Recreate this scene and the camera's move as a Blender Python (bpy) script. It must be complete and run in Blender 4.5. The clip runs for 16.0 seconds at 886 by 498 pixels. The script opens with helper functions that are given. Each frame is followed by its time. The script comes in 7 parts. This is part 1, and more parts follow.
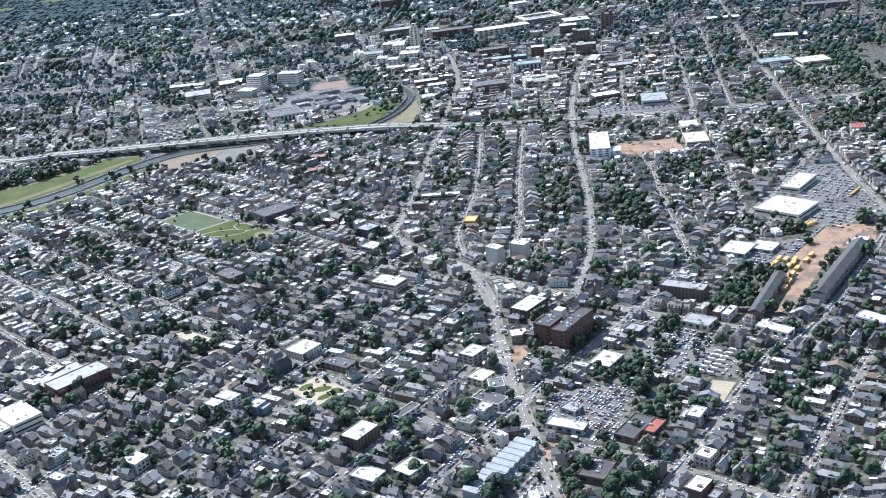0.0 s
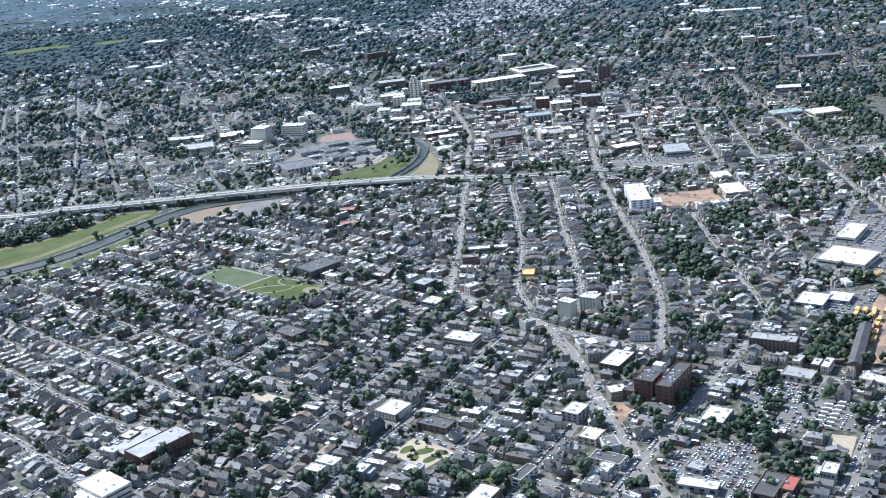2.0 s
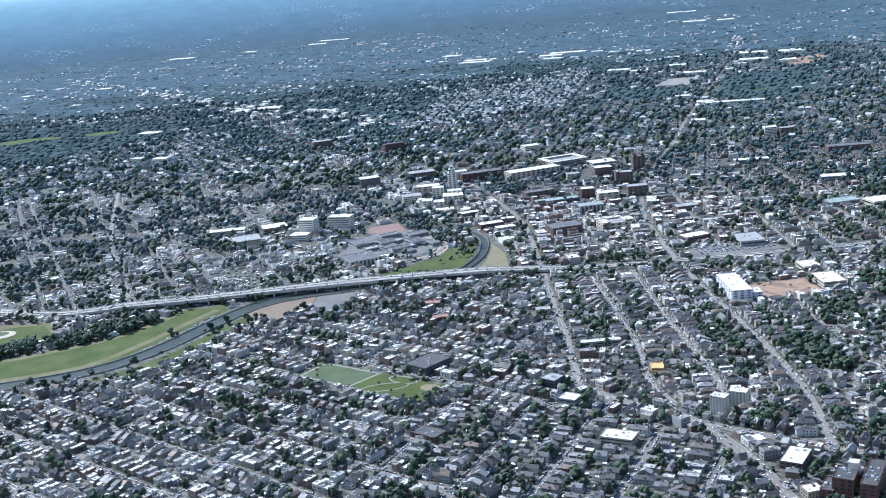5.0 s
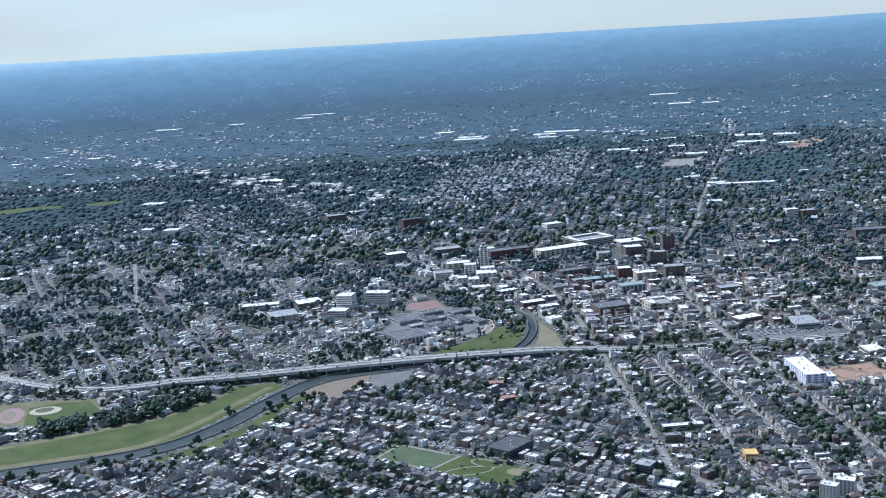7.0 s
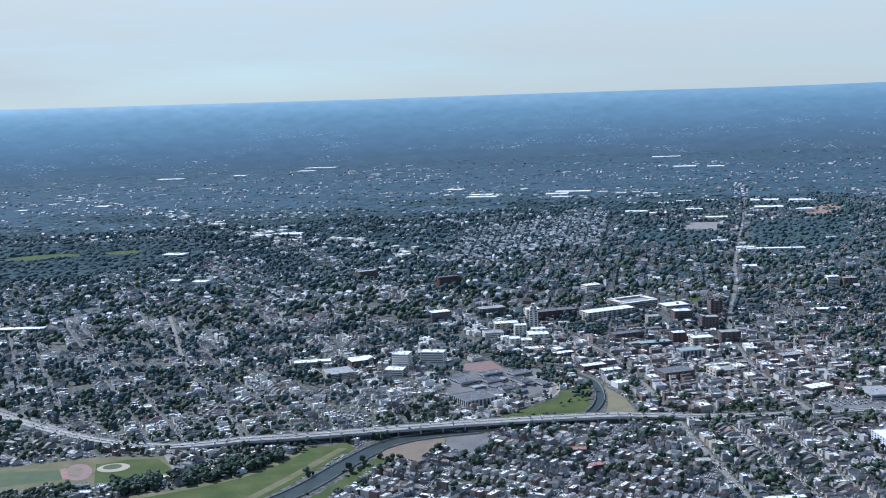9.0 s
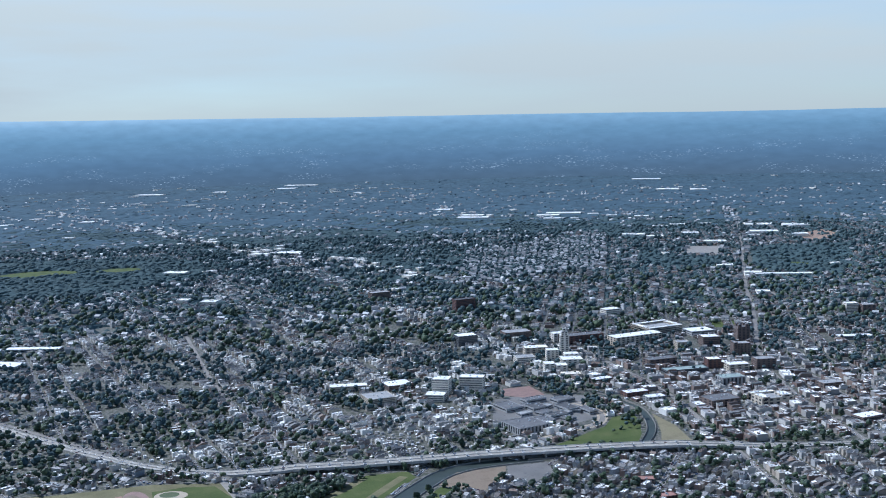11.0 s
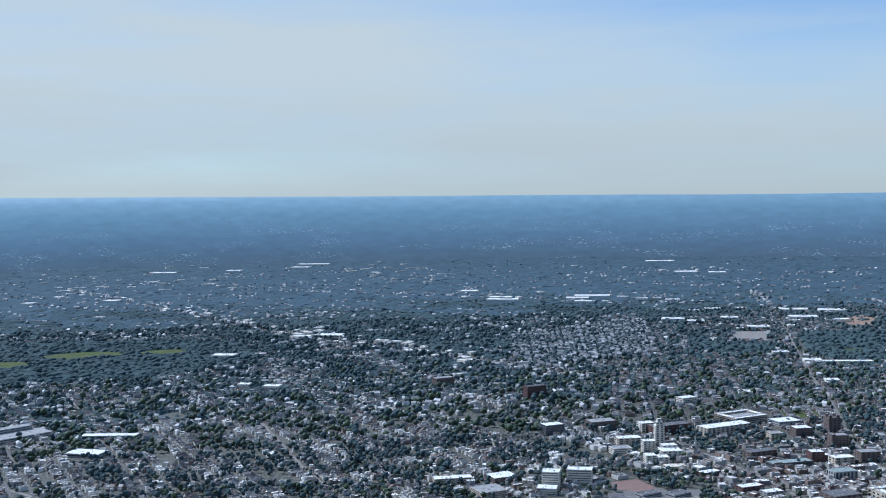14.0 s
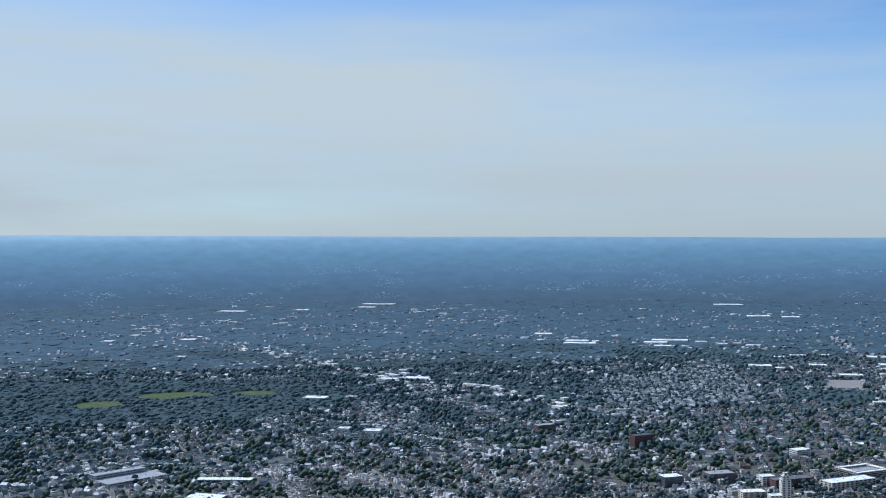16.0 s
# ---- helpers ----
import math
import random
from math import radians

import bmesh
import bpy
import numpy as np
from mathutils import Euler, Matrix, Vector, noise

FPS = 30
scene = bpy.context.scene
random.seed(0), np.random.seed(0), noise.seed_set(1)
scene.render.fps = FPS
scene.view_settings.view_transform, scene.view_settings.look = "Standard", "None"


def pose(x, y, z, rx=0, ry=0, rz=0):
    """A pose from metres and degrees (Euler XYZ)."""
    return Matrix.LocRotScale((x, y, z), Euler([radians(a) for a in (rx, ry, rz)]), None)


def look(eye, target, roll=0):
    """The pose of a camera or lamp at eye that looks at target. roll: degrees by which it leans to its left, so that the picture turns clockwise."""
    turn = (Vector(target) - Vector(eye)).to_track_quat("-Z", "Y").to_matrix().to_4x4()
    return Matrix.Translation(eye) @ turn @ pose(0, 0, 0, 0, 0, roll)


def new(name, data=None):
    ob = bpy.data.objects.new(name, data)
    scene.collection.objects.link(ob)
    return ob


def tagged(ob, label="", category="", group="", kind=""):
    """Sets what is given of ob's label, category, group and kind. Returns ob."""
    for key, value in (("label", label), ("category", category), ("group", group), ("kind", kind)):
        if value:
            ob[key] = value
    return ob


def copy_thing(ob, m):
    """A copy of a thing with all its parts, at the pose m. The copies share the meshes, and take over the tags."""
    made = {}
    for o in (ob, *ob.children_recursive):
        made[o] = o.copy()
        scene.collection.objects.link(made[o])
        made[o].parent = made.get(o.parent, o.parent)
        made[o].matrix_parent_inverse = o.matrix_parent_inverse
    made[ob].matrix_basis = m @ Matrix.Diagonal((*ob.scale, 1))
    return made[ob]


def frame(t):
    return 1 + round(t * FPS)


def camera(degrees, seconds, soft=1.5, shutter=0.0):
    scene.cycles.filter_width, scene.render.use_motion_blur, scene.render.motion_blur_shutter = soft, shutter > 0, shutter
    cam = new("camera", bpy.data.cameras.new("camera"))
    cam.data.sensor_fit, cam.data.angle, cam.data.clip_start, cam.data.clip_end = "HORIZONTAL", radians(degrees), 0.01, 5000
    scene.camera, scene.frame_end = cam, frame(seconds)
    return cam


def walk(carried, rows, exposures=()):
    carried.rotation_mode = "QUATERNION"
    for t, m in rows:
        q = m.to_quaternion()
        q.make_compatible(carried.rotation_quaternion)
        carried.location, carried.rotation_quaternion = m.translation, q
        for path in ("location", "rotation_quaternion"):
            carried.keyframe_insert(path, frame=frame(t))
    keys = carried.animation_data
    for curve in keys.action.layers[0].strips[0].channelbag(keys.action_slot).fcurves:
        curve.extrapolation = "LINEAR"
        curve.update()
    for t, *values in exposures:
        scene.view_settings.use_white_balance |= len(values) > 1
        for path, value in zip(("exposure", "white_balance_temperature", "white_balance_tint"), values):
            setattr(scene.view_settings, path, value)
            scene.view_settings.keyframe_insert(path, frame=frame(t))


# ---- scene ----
cam = camera(43.8, 16.0, soft=1.05)
# seconds, x, y, z, pitch, lean, yaw
PATH = [
    (0.0, 10.33, -3.69, 212.07, -20.681, -6.443, 2.693),
    (0.5, -7.05, -0.70, 213.23, -20.118, -6.325, 1.746),
    (1.0, -24.30, 2.55, 214.36, -19.433, -6.311, 0.812),
    (1.5, -41.41, 6.03, 215.49, -18.821, -6.002, -0.214),
    (2.0, -58.42, 9.73, 216.60, -18.414, -5.726, -1.166),
    (2.5, -75.32, 13.64, 217.71, -18.221, -5.361, -1.956),
    (3.0, -92.14, 17.74, 218.82, -18.026, -5.229, -2.551),
    (3.5, -108.88, 22.01, 219.94, -17.561, -5.242, -3.124),
    (4.0, -125.56, 26.45, 221.06, -16.686, -5.400, -3.610),
    (4.5, -142.18, 31.04, 222.19, -15.436, -5.428, -4.245),
    (5.0, -158.77, 35.75, 223.34, -14.117, -5.274, -4.864),
    (7.5, -241.53, 60.78, 229.45, -9.595, -3.585, -7.509),
    (8.0, -258.14, 65.98, 230.78, -8.781, -3.254, -7.849),
    (8.5, -274.79, 71.20, 232.15, -8.056, -2.846, -8.071),
    (9.0, -291.50, 76.44, 233.57, -7.563, -2.355, -8.204),
    (11.5, -376.35, 102.28, 241.54, -6.272, -1.359, -10.693),
    (12.0, -393.67, 107.28, 243.34, -5.658, -1.275, -10.953),
    (12.5, -411.13, 112.19, 245.21, -5.050, -1.149, -11.090),
    (13.0, -428.75, 116.99, 247.16, -4.413, -1.016, -11.196),
    (13.5, -446.53, 121.68, 249.20, -3.628, -0.938, -11.261),
    (14.0, -464.50, 126.22, 251.33, -2.691, -0.893, -11.175),
    (14.5, -482.66, 130.62, 253.55, -1.774, -0.932, -10.822),
    (15.0, -501.02, 134.85, 255.87, -1.068, -0.912, -10.199),
    (15.5, -519.60, 138.90, 258.29, -0.710, -0.705, -9.478),
    (16.0, -538.41, 142.75, 260.81, -0.654, -0.432, -8.842),
]
walk(cam, [(t, pose(x, y, z, 0, 0, yaw) @ pose(0, 0, 0, 90 + pitch) @ pose(0, 0, 0, 0, 0, lean)) for t, x, y, z, pitch, lean, yaw in PATH],
     exposures=[(0, 1.38, 5500, 9), (3, 1.3, 5340, 9), (5.2, 1.18, 5170, 10), (7.3, 0.82, 5080, 11), (9, 0.72, 5060, 11), (12, 0.62, 5060, 11), (16, 0.5, 5060, 11)])

# ---- world, sun ----
SUN_AZ, SUN_EL = -48.0, 46.0  # degrees clockwise from +y, degrees above the horizon
world = bpy.data.worlds.new("sky")
scene.world = world
world.use_nodes = True
wt = world.node_tree
wt.nodes.clear()
w_out = wt.nodes.new("ShaderNodeOutputWorld")
w_bg = wt.nodes.new("ShaderNodeBackground")
w_sky = wt.nodes.new("ShaderNodeTexSky")
w_sky.sky_type = "NISHITA"
w_sky.sun_disc = False
w_sky.sun_elevation, w_sky.sun_rotation = radians(SUN_EL), radians(SUN_AZ)
w_sky.altitude, w_sky.air_density, w_sky.dust_density, w_sky.ozone_density = 300, 0.85, 0.4, 2.0
w_bg.inputs["Strength"].default_value = 0.125
w_co = wt.nodes.new("ShaderNodeTexCoord")
w_map = wt.nodes.new("ShaderNodeMapping")
w_map.inputs["Scale"].default_value = (1.1, 1.1, 8.0)
w_map.inputs["Rotation"].default_value = (0.0, radians(14), 0.0)
w_noise = wt.nodes.new("ShaderNodeTexNoise")
w_noise.inputs["Scale"].default_value = 1.9
w_noise.inputs["Detail"].default_value = 5
w_noise.inputs["Roughness"].default_value = 0.5
w_ramp = wt.nodes.new("ShaderNodeValToRGB")
w_ramp.color_ramp.elements[0].position, w_ramp.color_ramp.elements[1].position = 0.30, 0.66
w_mix = wt.nodes.new("ShaderNodeMix")
w_mix.data_type = "RGBA"
w_mix.inputs["B"].default_value = (3.34, 3.36, 2.88, 1)
# thin high cloud over a hazy rim that clears upwards
w_sep = wt.nodes.new("ShaderNodeSeparateXYZ")
w_low = wt.nodes.new("ShaderNodeMapRange")
w_low.inputs["From Min"].default_value, w_low.inputs["From Max"].default_value = 0.150, 0.235
w_low.inputs["To Min"].default_value, w_low.inputs["To Max"].default_value = 0.56, -0.28
w_fac = wt.nodes.new("ShaderNodeMath")
w_fac.operation, w_fac.use_clamp = "MULTIPLY_ADD", True
w_fac.inputs[1].default_value = 0.6
wt.links.new(w_co.outputs["Generated"], w_map.inputs["Vector"])
wt.links.new(w_map.outputs["Vector"], w_noise.inputs["Vector"])
wt.links.new(w_noise.outputs["Fac"], w_ramp.inputs["Fac"])
wt.links.new(w_ramp.outputs["Color"], w_fac.inputs[0])
wt.links.new(w_co.outputs["Generated"], w_sep.inputs[0])
w_side = wt.nodes.new("ShaderNodeMath")  # the veil of cloud slopes down to the east
w_side.operation = "MULTIPLY_ADD"
w_side.inputs[1].default_value = 0.07
wt.links.new(w_sep.outputs["X"], w_side.inputs[0])
wt.links.new(w_sep.outputs["Z"], w_side.inputs[2])
wt.links.new(w_side.outputs[0], w_low.inputs["Value"])
wt.links.new(w_low.outputs["Result"], w_fac.inputs[2])
wt.links.new(w_fac.outputs["Value"], w_mix.inputs["Factor"])
w_deep = wt.nodes.new("ShaderNodeVectorMath")
w_deep.operation = "MULTIPLY"
w_deep.inputs[1].default_value = (0.58, 0.62, 0.60)
wt.links.new(w_sky.outputs["Color"], w_deep.inputs[0])
wt.links.new(w_deep.outputs["Vector"], w_mix.inputs["A"])
w_rim = wt.nodes.new("ShaderNodeMapRange")  # the sky is a little duller low down
w_rim.inputs["From Min"].default_value, w_rim.inputs["From Max"].default_value = 0.0, 0.11
w_rim.inputs["To Min"].default_value, w_rim.inputs["To Max"].default_value = 0.88, 1.03
w_dull = wt.nodes.new("ShaderNodeVectorMath")
w_dull.operation = "SCALE"
wt.links.new(w_sep.outputs["Z"], w_rim.inputs["Value"])
wt.links.new(w_mix.outputs["Result"], w_dull.inputs[0])
wt.links.new(w_rim.outputs["Result"], w_dull.inputs["Scale"])
wt.links.new(w_dull.outputs["Vector"], w_bg.inputs["Color"])
wt.links.new(w_bg.outputs["Background"], w_out.inputs["Surface"])

sun = new("sun", bpy.data.lights.new("sun", "SUN"))
sun.data.energy, sun.data.angle, sun.data.color = 3.5, radians(0.6), (1.0, 0.945, 0.865)
_e, _a = radians(SUN_EL), radians(SUN_AZ)
SUN_DIR = Vector((math.cos(_e) * math.sin(_a), math.cos(_e) * math.cos(_a), math.sin(_e)))
sun.matrix_world = look(SUN_DIR * 400, (0, 0, 0))

# ---- materials ----
def lin(*c):
    return (*c, 1.0)


def surf(name, cols, rough=0.62, scale=0.4, fine=6.0, low=0.72, high=1.18, bump=0.25, metal=0.0, pick=False, stain=None, spec=0.5):
    """A procedural surface: one of cols picked for each piece, broken by patches and by grain, with a fine relief."""
    m = bpy.data.materials.new(name)
    m.use_nodes = True
    nt = m.node_tree
    nt.nodes.clear()
    N, K = nt.nodes.new, nt.links.new
    out, b = N("ShaderNodeOutputMaterial"), N("ShaderNodeBsdfPrincipled")
    K(b.outputs[0], out.inputs[0])
    b.inputs["Roughness"].default_value, b.inputs["Metallic"].default_value = rough, metal
    b.inputs["Specular IOR Level"].default_value = spec
    geo = N("ShaderNodeNewGeometry")
    ramp = N("ShaderNodeValToRGB")
    cr = ramp.color_ramp
    cr.interpolation = "CONSTANT" if pick else "LINEAR"
    n = len(cols)
    while len(cr.elements) < max(n, 2):
        cr.elements.new(0.5)
    for i, c in enumerate(cols if n > 1 else cols * 2):
        cr.elements[i].position = i / n if pick else i / max(n - 1, 1)
        cr.elements[i].color = lin(*c)
    big, small = N("ShaderNodeTexNoise"), N("ShaderNodeTexNoise")
    big.inputs["Scale"].default_value, small.inputs["Scale"].default_value = scale, fine
    big.inputs["Detail"].default_value, small.inputs["Detail"].default_value = 5, 4
    K(geo.outputs["Position"], big.inputs["Vector"])
    K(geo.outputs["Position"], small.inputs["Vector"])
    if pick:
        oi, add, fr = N("ShaderNodeObjectInfo"), N("ShaderNodeMath"), N("ShaderNodeMath")
        fr.operation = "FRACT"
        K(oi.outputs["Random"], add.inputs[0])
        K(geo.outputs["Random Per Island"], add.inputs[1])
        K(add.outputs[0], fr.inputs[0])
        K(fr.outputs[0], ramp.inputs["Fac"])
    else:
        K(big.outputs["Fac"], ramp.inputs["Fac"])
    summ, rng = N("ShaderNodeMath"), N("ShaderNodeMapRange")
    K(big.outputs["Fac"], summ.inputs[0])
    K(small.outputs["Fac"], summ.inputs[1])
    rng.inputs["From Min"].default_value, rng.inputs["From Max"].default_value = 0.65, 1.35
    rng.inputs["To Min"].default_value, rng.inputs["To Max"].default_value = low, high
    K(summ.outputs[0], rng.inputs["Value"])
    mul = N("ShaderNodeVectorMath")
    mul.operation = "SCALE"
    K(ramp.outputs["Color"], mul.inputs[0])
    K(rng.outputs["Result"], mul.inputs["Scale"])
    K(mul.outputs["Vector"], b.inputs["Base Color"])
    if stain:
        third, cut, mix = N("ShaderNodeTexNoise"), N("ShaderNodeMapRange"), N("ShaderNodeMix")
        third.inputs["Scale"].default_value, third.inputs["Detail"].default_value = stain[0], 6
        K(geo.outputs["Position"], third.inputs["Vector"])
        cut.inputs["From Min"].default_value, cut.inputs["From Max"].default_value = stain[1], stain[1] + 0.1
        K(third.outputs["Fac"], cut.inputs["Value"])
        mix.data_type = "RGBA"
        K(cut.outputs["Result"], mix.inputs["Factor"])
        K(mul.outputs["Vector"], mix.inputs["A"])
        mix.inputs["B"].default_value = lin(*stain[2])
        K(mix.outputs["Result"], b.inputs["Base Color"])
    if bump:
        bp = N("ShaderNodeBump")
        bp.inputs["Strength"].default_value, bp.inputs["Distance"].default_value = bump, 0.2
        K(small.outputs["Fac"], bp.inputs["Height"])
        K(bp.outputs["Normal"], b.inputs["Normal"])
    return m


# soil, grass and concrete mottle; its darkest tones also paint in yard shadow
M_GROUND = surf("ground_yards", [(0.062, 0.060, 0.048), (0.135, 0.125, 0.11), (0.050, 0.056, 0.034), (0.165, 0.152, 0.132), (0.070, 0.068, 0.055), (0.10, 0.094, 0.082)], scale=0.33, fine=1.9, low=0.55, high=1.25, spec=0.2, stain=(0.22, 0.55, (0.046, 0.056, 0.033)))
M_ASPHALT = surf("worn_asphalt", [(0.135, 0.126, 0.114), (0.195, 0.182, 0.164)], scale=0.05, fine=1.5, spec=0.3, stain=(0.3, 0.60, (0.085, 0.082, 0.078)))
M_LANE = surf("dark_asphalt", [(0.10, 0.095, 0.09), (0.15, 0.142, 0.132)], scale=0.05, fine=1.5, spec=0.3)
M_ROADLIGHT = surf("concrete_road", [(0.175, 0.158, 0.138), (0.24, 0.218, 0.19)], scale=0.06, fine=1.2, spec=0.3, stain=(0.25, 0.62, (0.12, 0.115, 0.106)))
M_PAVE = surf("concrete_pavement", [(0.215, 0.195, 0.168), (0.31, 0.282, 0.242)], scale=0.2, fine=2.5, spec=0.25, stain=(0.4, 0.58, (0.13, 0.12, 0.105)))
M_PAINT = surf("road_paint", [(0.75, 0.74, 0.7)], scale=1, fine=5)
M_GRASS = surf("grass", [(0.050, 0.078, 0.022), (0.075, 0.096, 0.030), (0.115, 0.108, 0.050)], scale=0.06, fine=0.9, spec=0.12, rough=0.85)
M_WORN = surf("worn_olive_grass", [(0.135, 0.128, 0.066), (0.185, 0.165, 0.094)], scale=0.08, fine=0.9, spec=0.1, rough=0.85)
M_SOIL = surf("brown_soil", [(0.17, 0.125, 0.085), (0.22, 0.17, 0.12), (0.13, 0.11, 0.075)], scale=0.1, fine=0.9, spec=0.15)
M_TURF = surf("sports_turf", [(0.078, 0.102, 0.052), (0.100, 0.124, 0.066)], scale=0.1, fine=1.5, low=0.8, high=1.12, spec=0.15, rough=0.8, stain=(0.12, 0.60, (0.12, 0.125, 0.075)))
M_DRYGRASS = surf("dry_grass", [(0.17, 0.15, 0.085), (0.22, 0.19, 0.115), (0.13, 0.125, 0.065)], scale=0.08, fine=0.8, spec=0.12)
M_DIRT = surf("orange_earth", [(0.25, 0.160, 0.108), (0.36, 0.240, 0.165), (0.20, 0.138, 0.098)], scale=0.16, fine=0.9, low=0.55, high=1.25, spec=0.15, stain=(0.11, 0.50, (0.19, 0.138, 0.105)))
M_SAND = surf("sandy_lot", [(0.42, 0.34, 0.24), (0.34, 0.28, 0.20)], scale=0.15, fine=0.9)
M_INFIELD = surf("red_clay", [(0.20, 0.12, 0.095), (0.25, 0.155, 0.12)], scale=0.2, fine=1)
M_WATER = surf("river_water", [(0.03, 0.04, 0.035), (0.05, 0.06, 0.05)], rough=0.5, scale=0.1, fine=1.0, bump=0.05, spec=0.25)
# bank stone, its colour darkened for the shade along walls and trees
M_STONE = surf("shade_toned_stone", [(0.13, 0.125, 0.11), (0.19, 0.18, 0.16)], scale=0.3, fine=2)
M_DECK = surf("pale_deck_concrete", [(0.27, 0.248, 0.208), (0.36, 0.33, 0.28)], scale=0.06, fine=1.5, spec=0.25, stain=(0.2, 0.60, (0.20, 0.187, 0.162)))
M_CONC = surf("weathered_concrete", [(0.40, 0.385, 0.36), (0.50, 0.48, 0.45)], scale=0.15, fine=2, stain=(0.4, 0.62, (0.28, 0.27, 0.25)))
M_ROOF = surf("pitched_roof", [(0.085, 0.083, 0.085), (0.13, 0.125, 0.12), (0.19, 0.183, 0.175), (0.10, 0.085, 0.075), (0.26, 0.25, 0.24), (0.145, 0.12, 0.105), (0.07, 0.069, 0.07), (0.17, 0.168, 0.172), (0.115, 0.11, 0.105), (0.20, 0.145, 0.11), (0.14, 0.138, 0.138), (0.33, 0.32, 0.305), (0.10, 0.098, 0.10), (0.16, 0.155, 0.15)], scale=0.5, fine=5, pick=True, low=0.7, high=1.2, spec=0.38)
M_FLATROOF = surf("flat_roof", [(0.76, 0.755, 0.73), (0.46, 0.455, 0.44), (0.15, 0.145, 0.14), (0.84, 0.835, 0.81), (0.26, 0.255, 0.245), (0.66, 0.64, 0.60), (0.19, 0.185, 0.18), (0.88, 0.875, 0.85), (0.34, 0.33, 0.31), (0.11, 0.105, 0.10), (0.80, 0.79, 0.765), (0.13, 0.128, 0.124)], scale=0.35, fine=3, pick=True, low=0.8, high=1.08, stain=(0.55, 0.68, (0.22, 0.215, 0.205)))
M_WALL = surf("house_wall", [(0.58, 0.56, 0.52), (0.42, 0.40, 0.355), (0.30, 0.285, 0.26), (0.52, 0.49, 0.43), (0.17, 0.12, 0.10), (0.34, 0.34, 0.33), (0.64, 0.625, 0.59), (0.30, 0.25, 0.20), (0.42, 0.365, 0.295), (0.25, 0.27, 0.29), (0.40, 0.39, 0.37), (0.15, 0.11, 0.095), (0.22, 0.205, 0.19)], scale=0.6, fine=5, pick=True, low=0.8, high=1.08)
M_NORTHWALL = surf("pale_house_wall", [(0.74, 0.715, 0.66), (0.56, 0.535, 0.48), (0.40, 0.385, 0.36), (0.70, 0.675, 0.62), (0.20, 0.15, 0.125), (0.66, 0.64, 0.60), (0.50, 0.45, 0.37), (0.76, 0.74, 0.69), (0.34, 0.33, 0.31)], scale=0.6, fine=5, pick=True, low=0.8, high=1.08)
M_FARWALL = surf("far_house_wall", [(0.46, 0.46, 0.45), (0.34, 0.34, 0.34), (0.56, 0.56, 0.55), (0.28, 0.28, 0.28), (0.40, 0.39, 0.37), (0.62, 0.62, 0.61)], scale=0.3, fine=2, pick=True)
M_TOWNROOF = surf("town_roof", [(0.10, 0.098, 0.095), (0.40, 0.39, 0.375), (0.16, 0.155, 0.15), (0.78, 0.775, 0.75), (0.13, 0.125, 0.12), (0.84, 0.83, 0.80), (0.08, 0.078, 0.075), (0.58, 0.57, 0.54), (0.19, 0.185, 0.18), (0.86, 0.855, 0.83), (0.28, 0.27, 0.26)], scale=0.3, fine=3, pick=True, low=0.78, high=1.1, stain=(0.5, 0.66, (0.16, 0.155, 0.15)))
M_TOWNWALL = surf("town_wall", [(0.17, 0.12, 0.10), (0.34, 0.32, 0.29), (0.22, 0.165, 0.135), (0.46, 0.44, 0.40), (0.14, 0.10, 0.085), (0.28, 0.27, 0.26), (0.52, 0.50, 0.46), (0.20, 0.18, 0.165)], scale=0.5, fine=4, pick=True, low=0.85, high=1.08)
M_FARROOF = surf("far_grey_roof", [(0.13, 0.13, 0.13), (0.24, 0.24, 0.24), (0.17, 0.17, 0.172), (0.34, 0.34, 0.34), (0.20, 0.20, 0.20), (0.46, 0.46, 0.455)], scale=0.3, fine=2, pick=True)
M_WINDOW = surf("window_glass", [(0.03, 0.035, 0.045), (0.05, 0.06, 0.07)], rough=0.12, scale=0.8, fine=4, bump=0.0, spec=0.6)
M_CAR = surf("car_paint", [(0.75, 0.75, 0.75), (0.04, 0.04, 0.045), (0.70, 0.70, 0.70), (0.20, 0.205, 0.21), (0.80, 0.80, 0.79), (0.10, 0.10, 0.11), (0.14, 0.03, 0.028), (0.68, 0.69, 0.70), (0.78, 0.78, 0.77), (0.12, 0.12, 0.125), (0.05, 0.09, 0.18), (0.42, 0.43, 0.44)], rough=0.3, scale=1, fine=5, pick=True, low=0.93, high=1.05, bump=0.0, spec=0.5)
M_TYRE = surf("tyre_rubber", [(0.02, 0.02, 0.02), (0.035, 0.035, 0.035)], scale=2, fine=9)
M_LEAF = surf("tree_leaves", [(0.046, 0.068, 0.042), (0.062, 0.088, 0.050), (0.040, 0.058, 0.040), (0.074, 0.100, 0.054), (0.052, 0.074, 0.048), (0.044, 0.063, 0.046)], scale=0.7, fine=4, pick=True, low=0.6, high=1.3, bump=0.6, spec=0.15)
# woods with distance haze painted into the base colour, bluer farther out
M_HAZED_WOODS = surf("haze_tinted_woods", [(0.048, 0.075, 0.080), (0.068, 0.098, 0.100), (0.056, 0.085, 0.090), (0.078, 0.108, 0.106)], scale=0.012, fine=0.2, low=0.7, high=1.2, bump=0.0, rough=0.9, spec=0.1)
M_HAZED_FARWOODS = surf("haze_blue_far_woods", [(0.046, 0.076, 0.098), (0.066, 0.100, 0.122), (0.054, 0.086, 0.108), (0.078, 0.112, 0.132)], scale=0.012, fine=0.08, low=0.65, high=1.3, bump=0.0, rough=0.9, spec=0.08)
M_BARK = surf("bark", [(0.10, 0.075, 0.055), (0.15, 0.12, 0.09)], scale=2, fine=12)
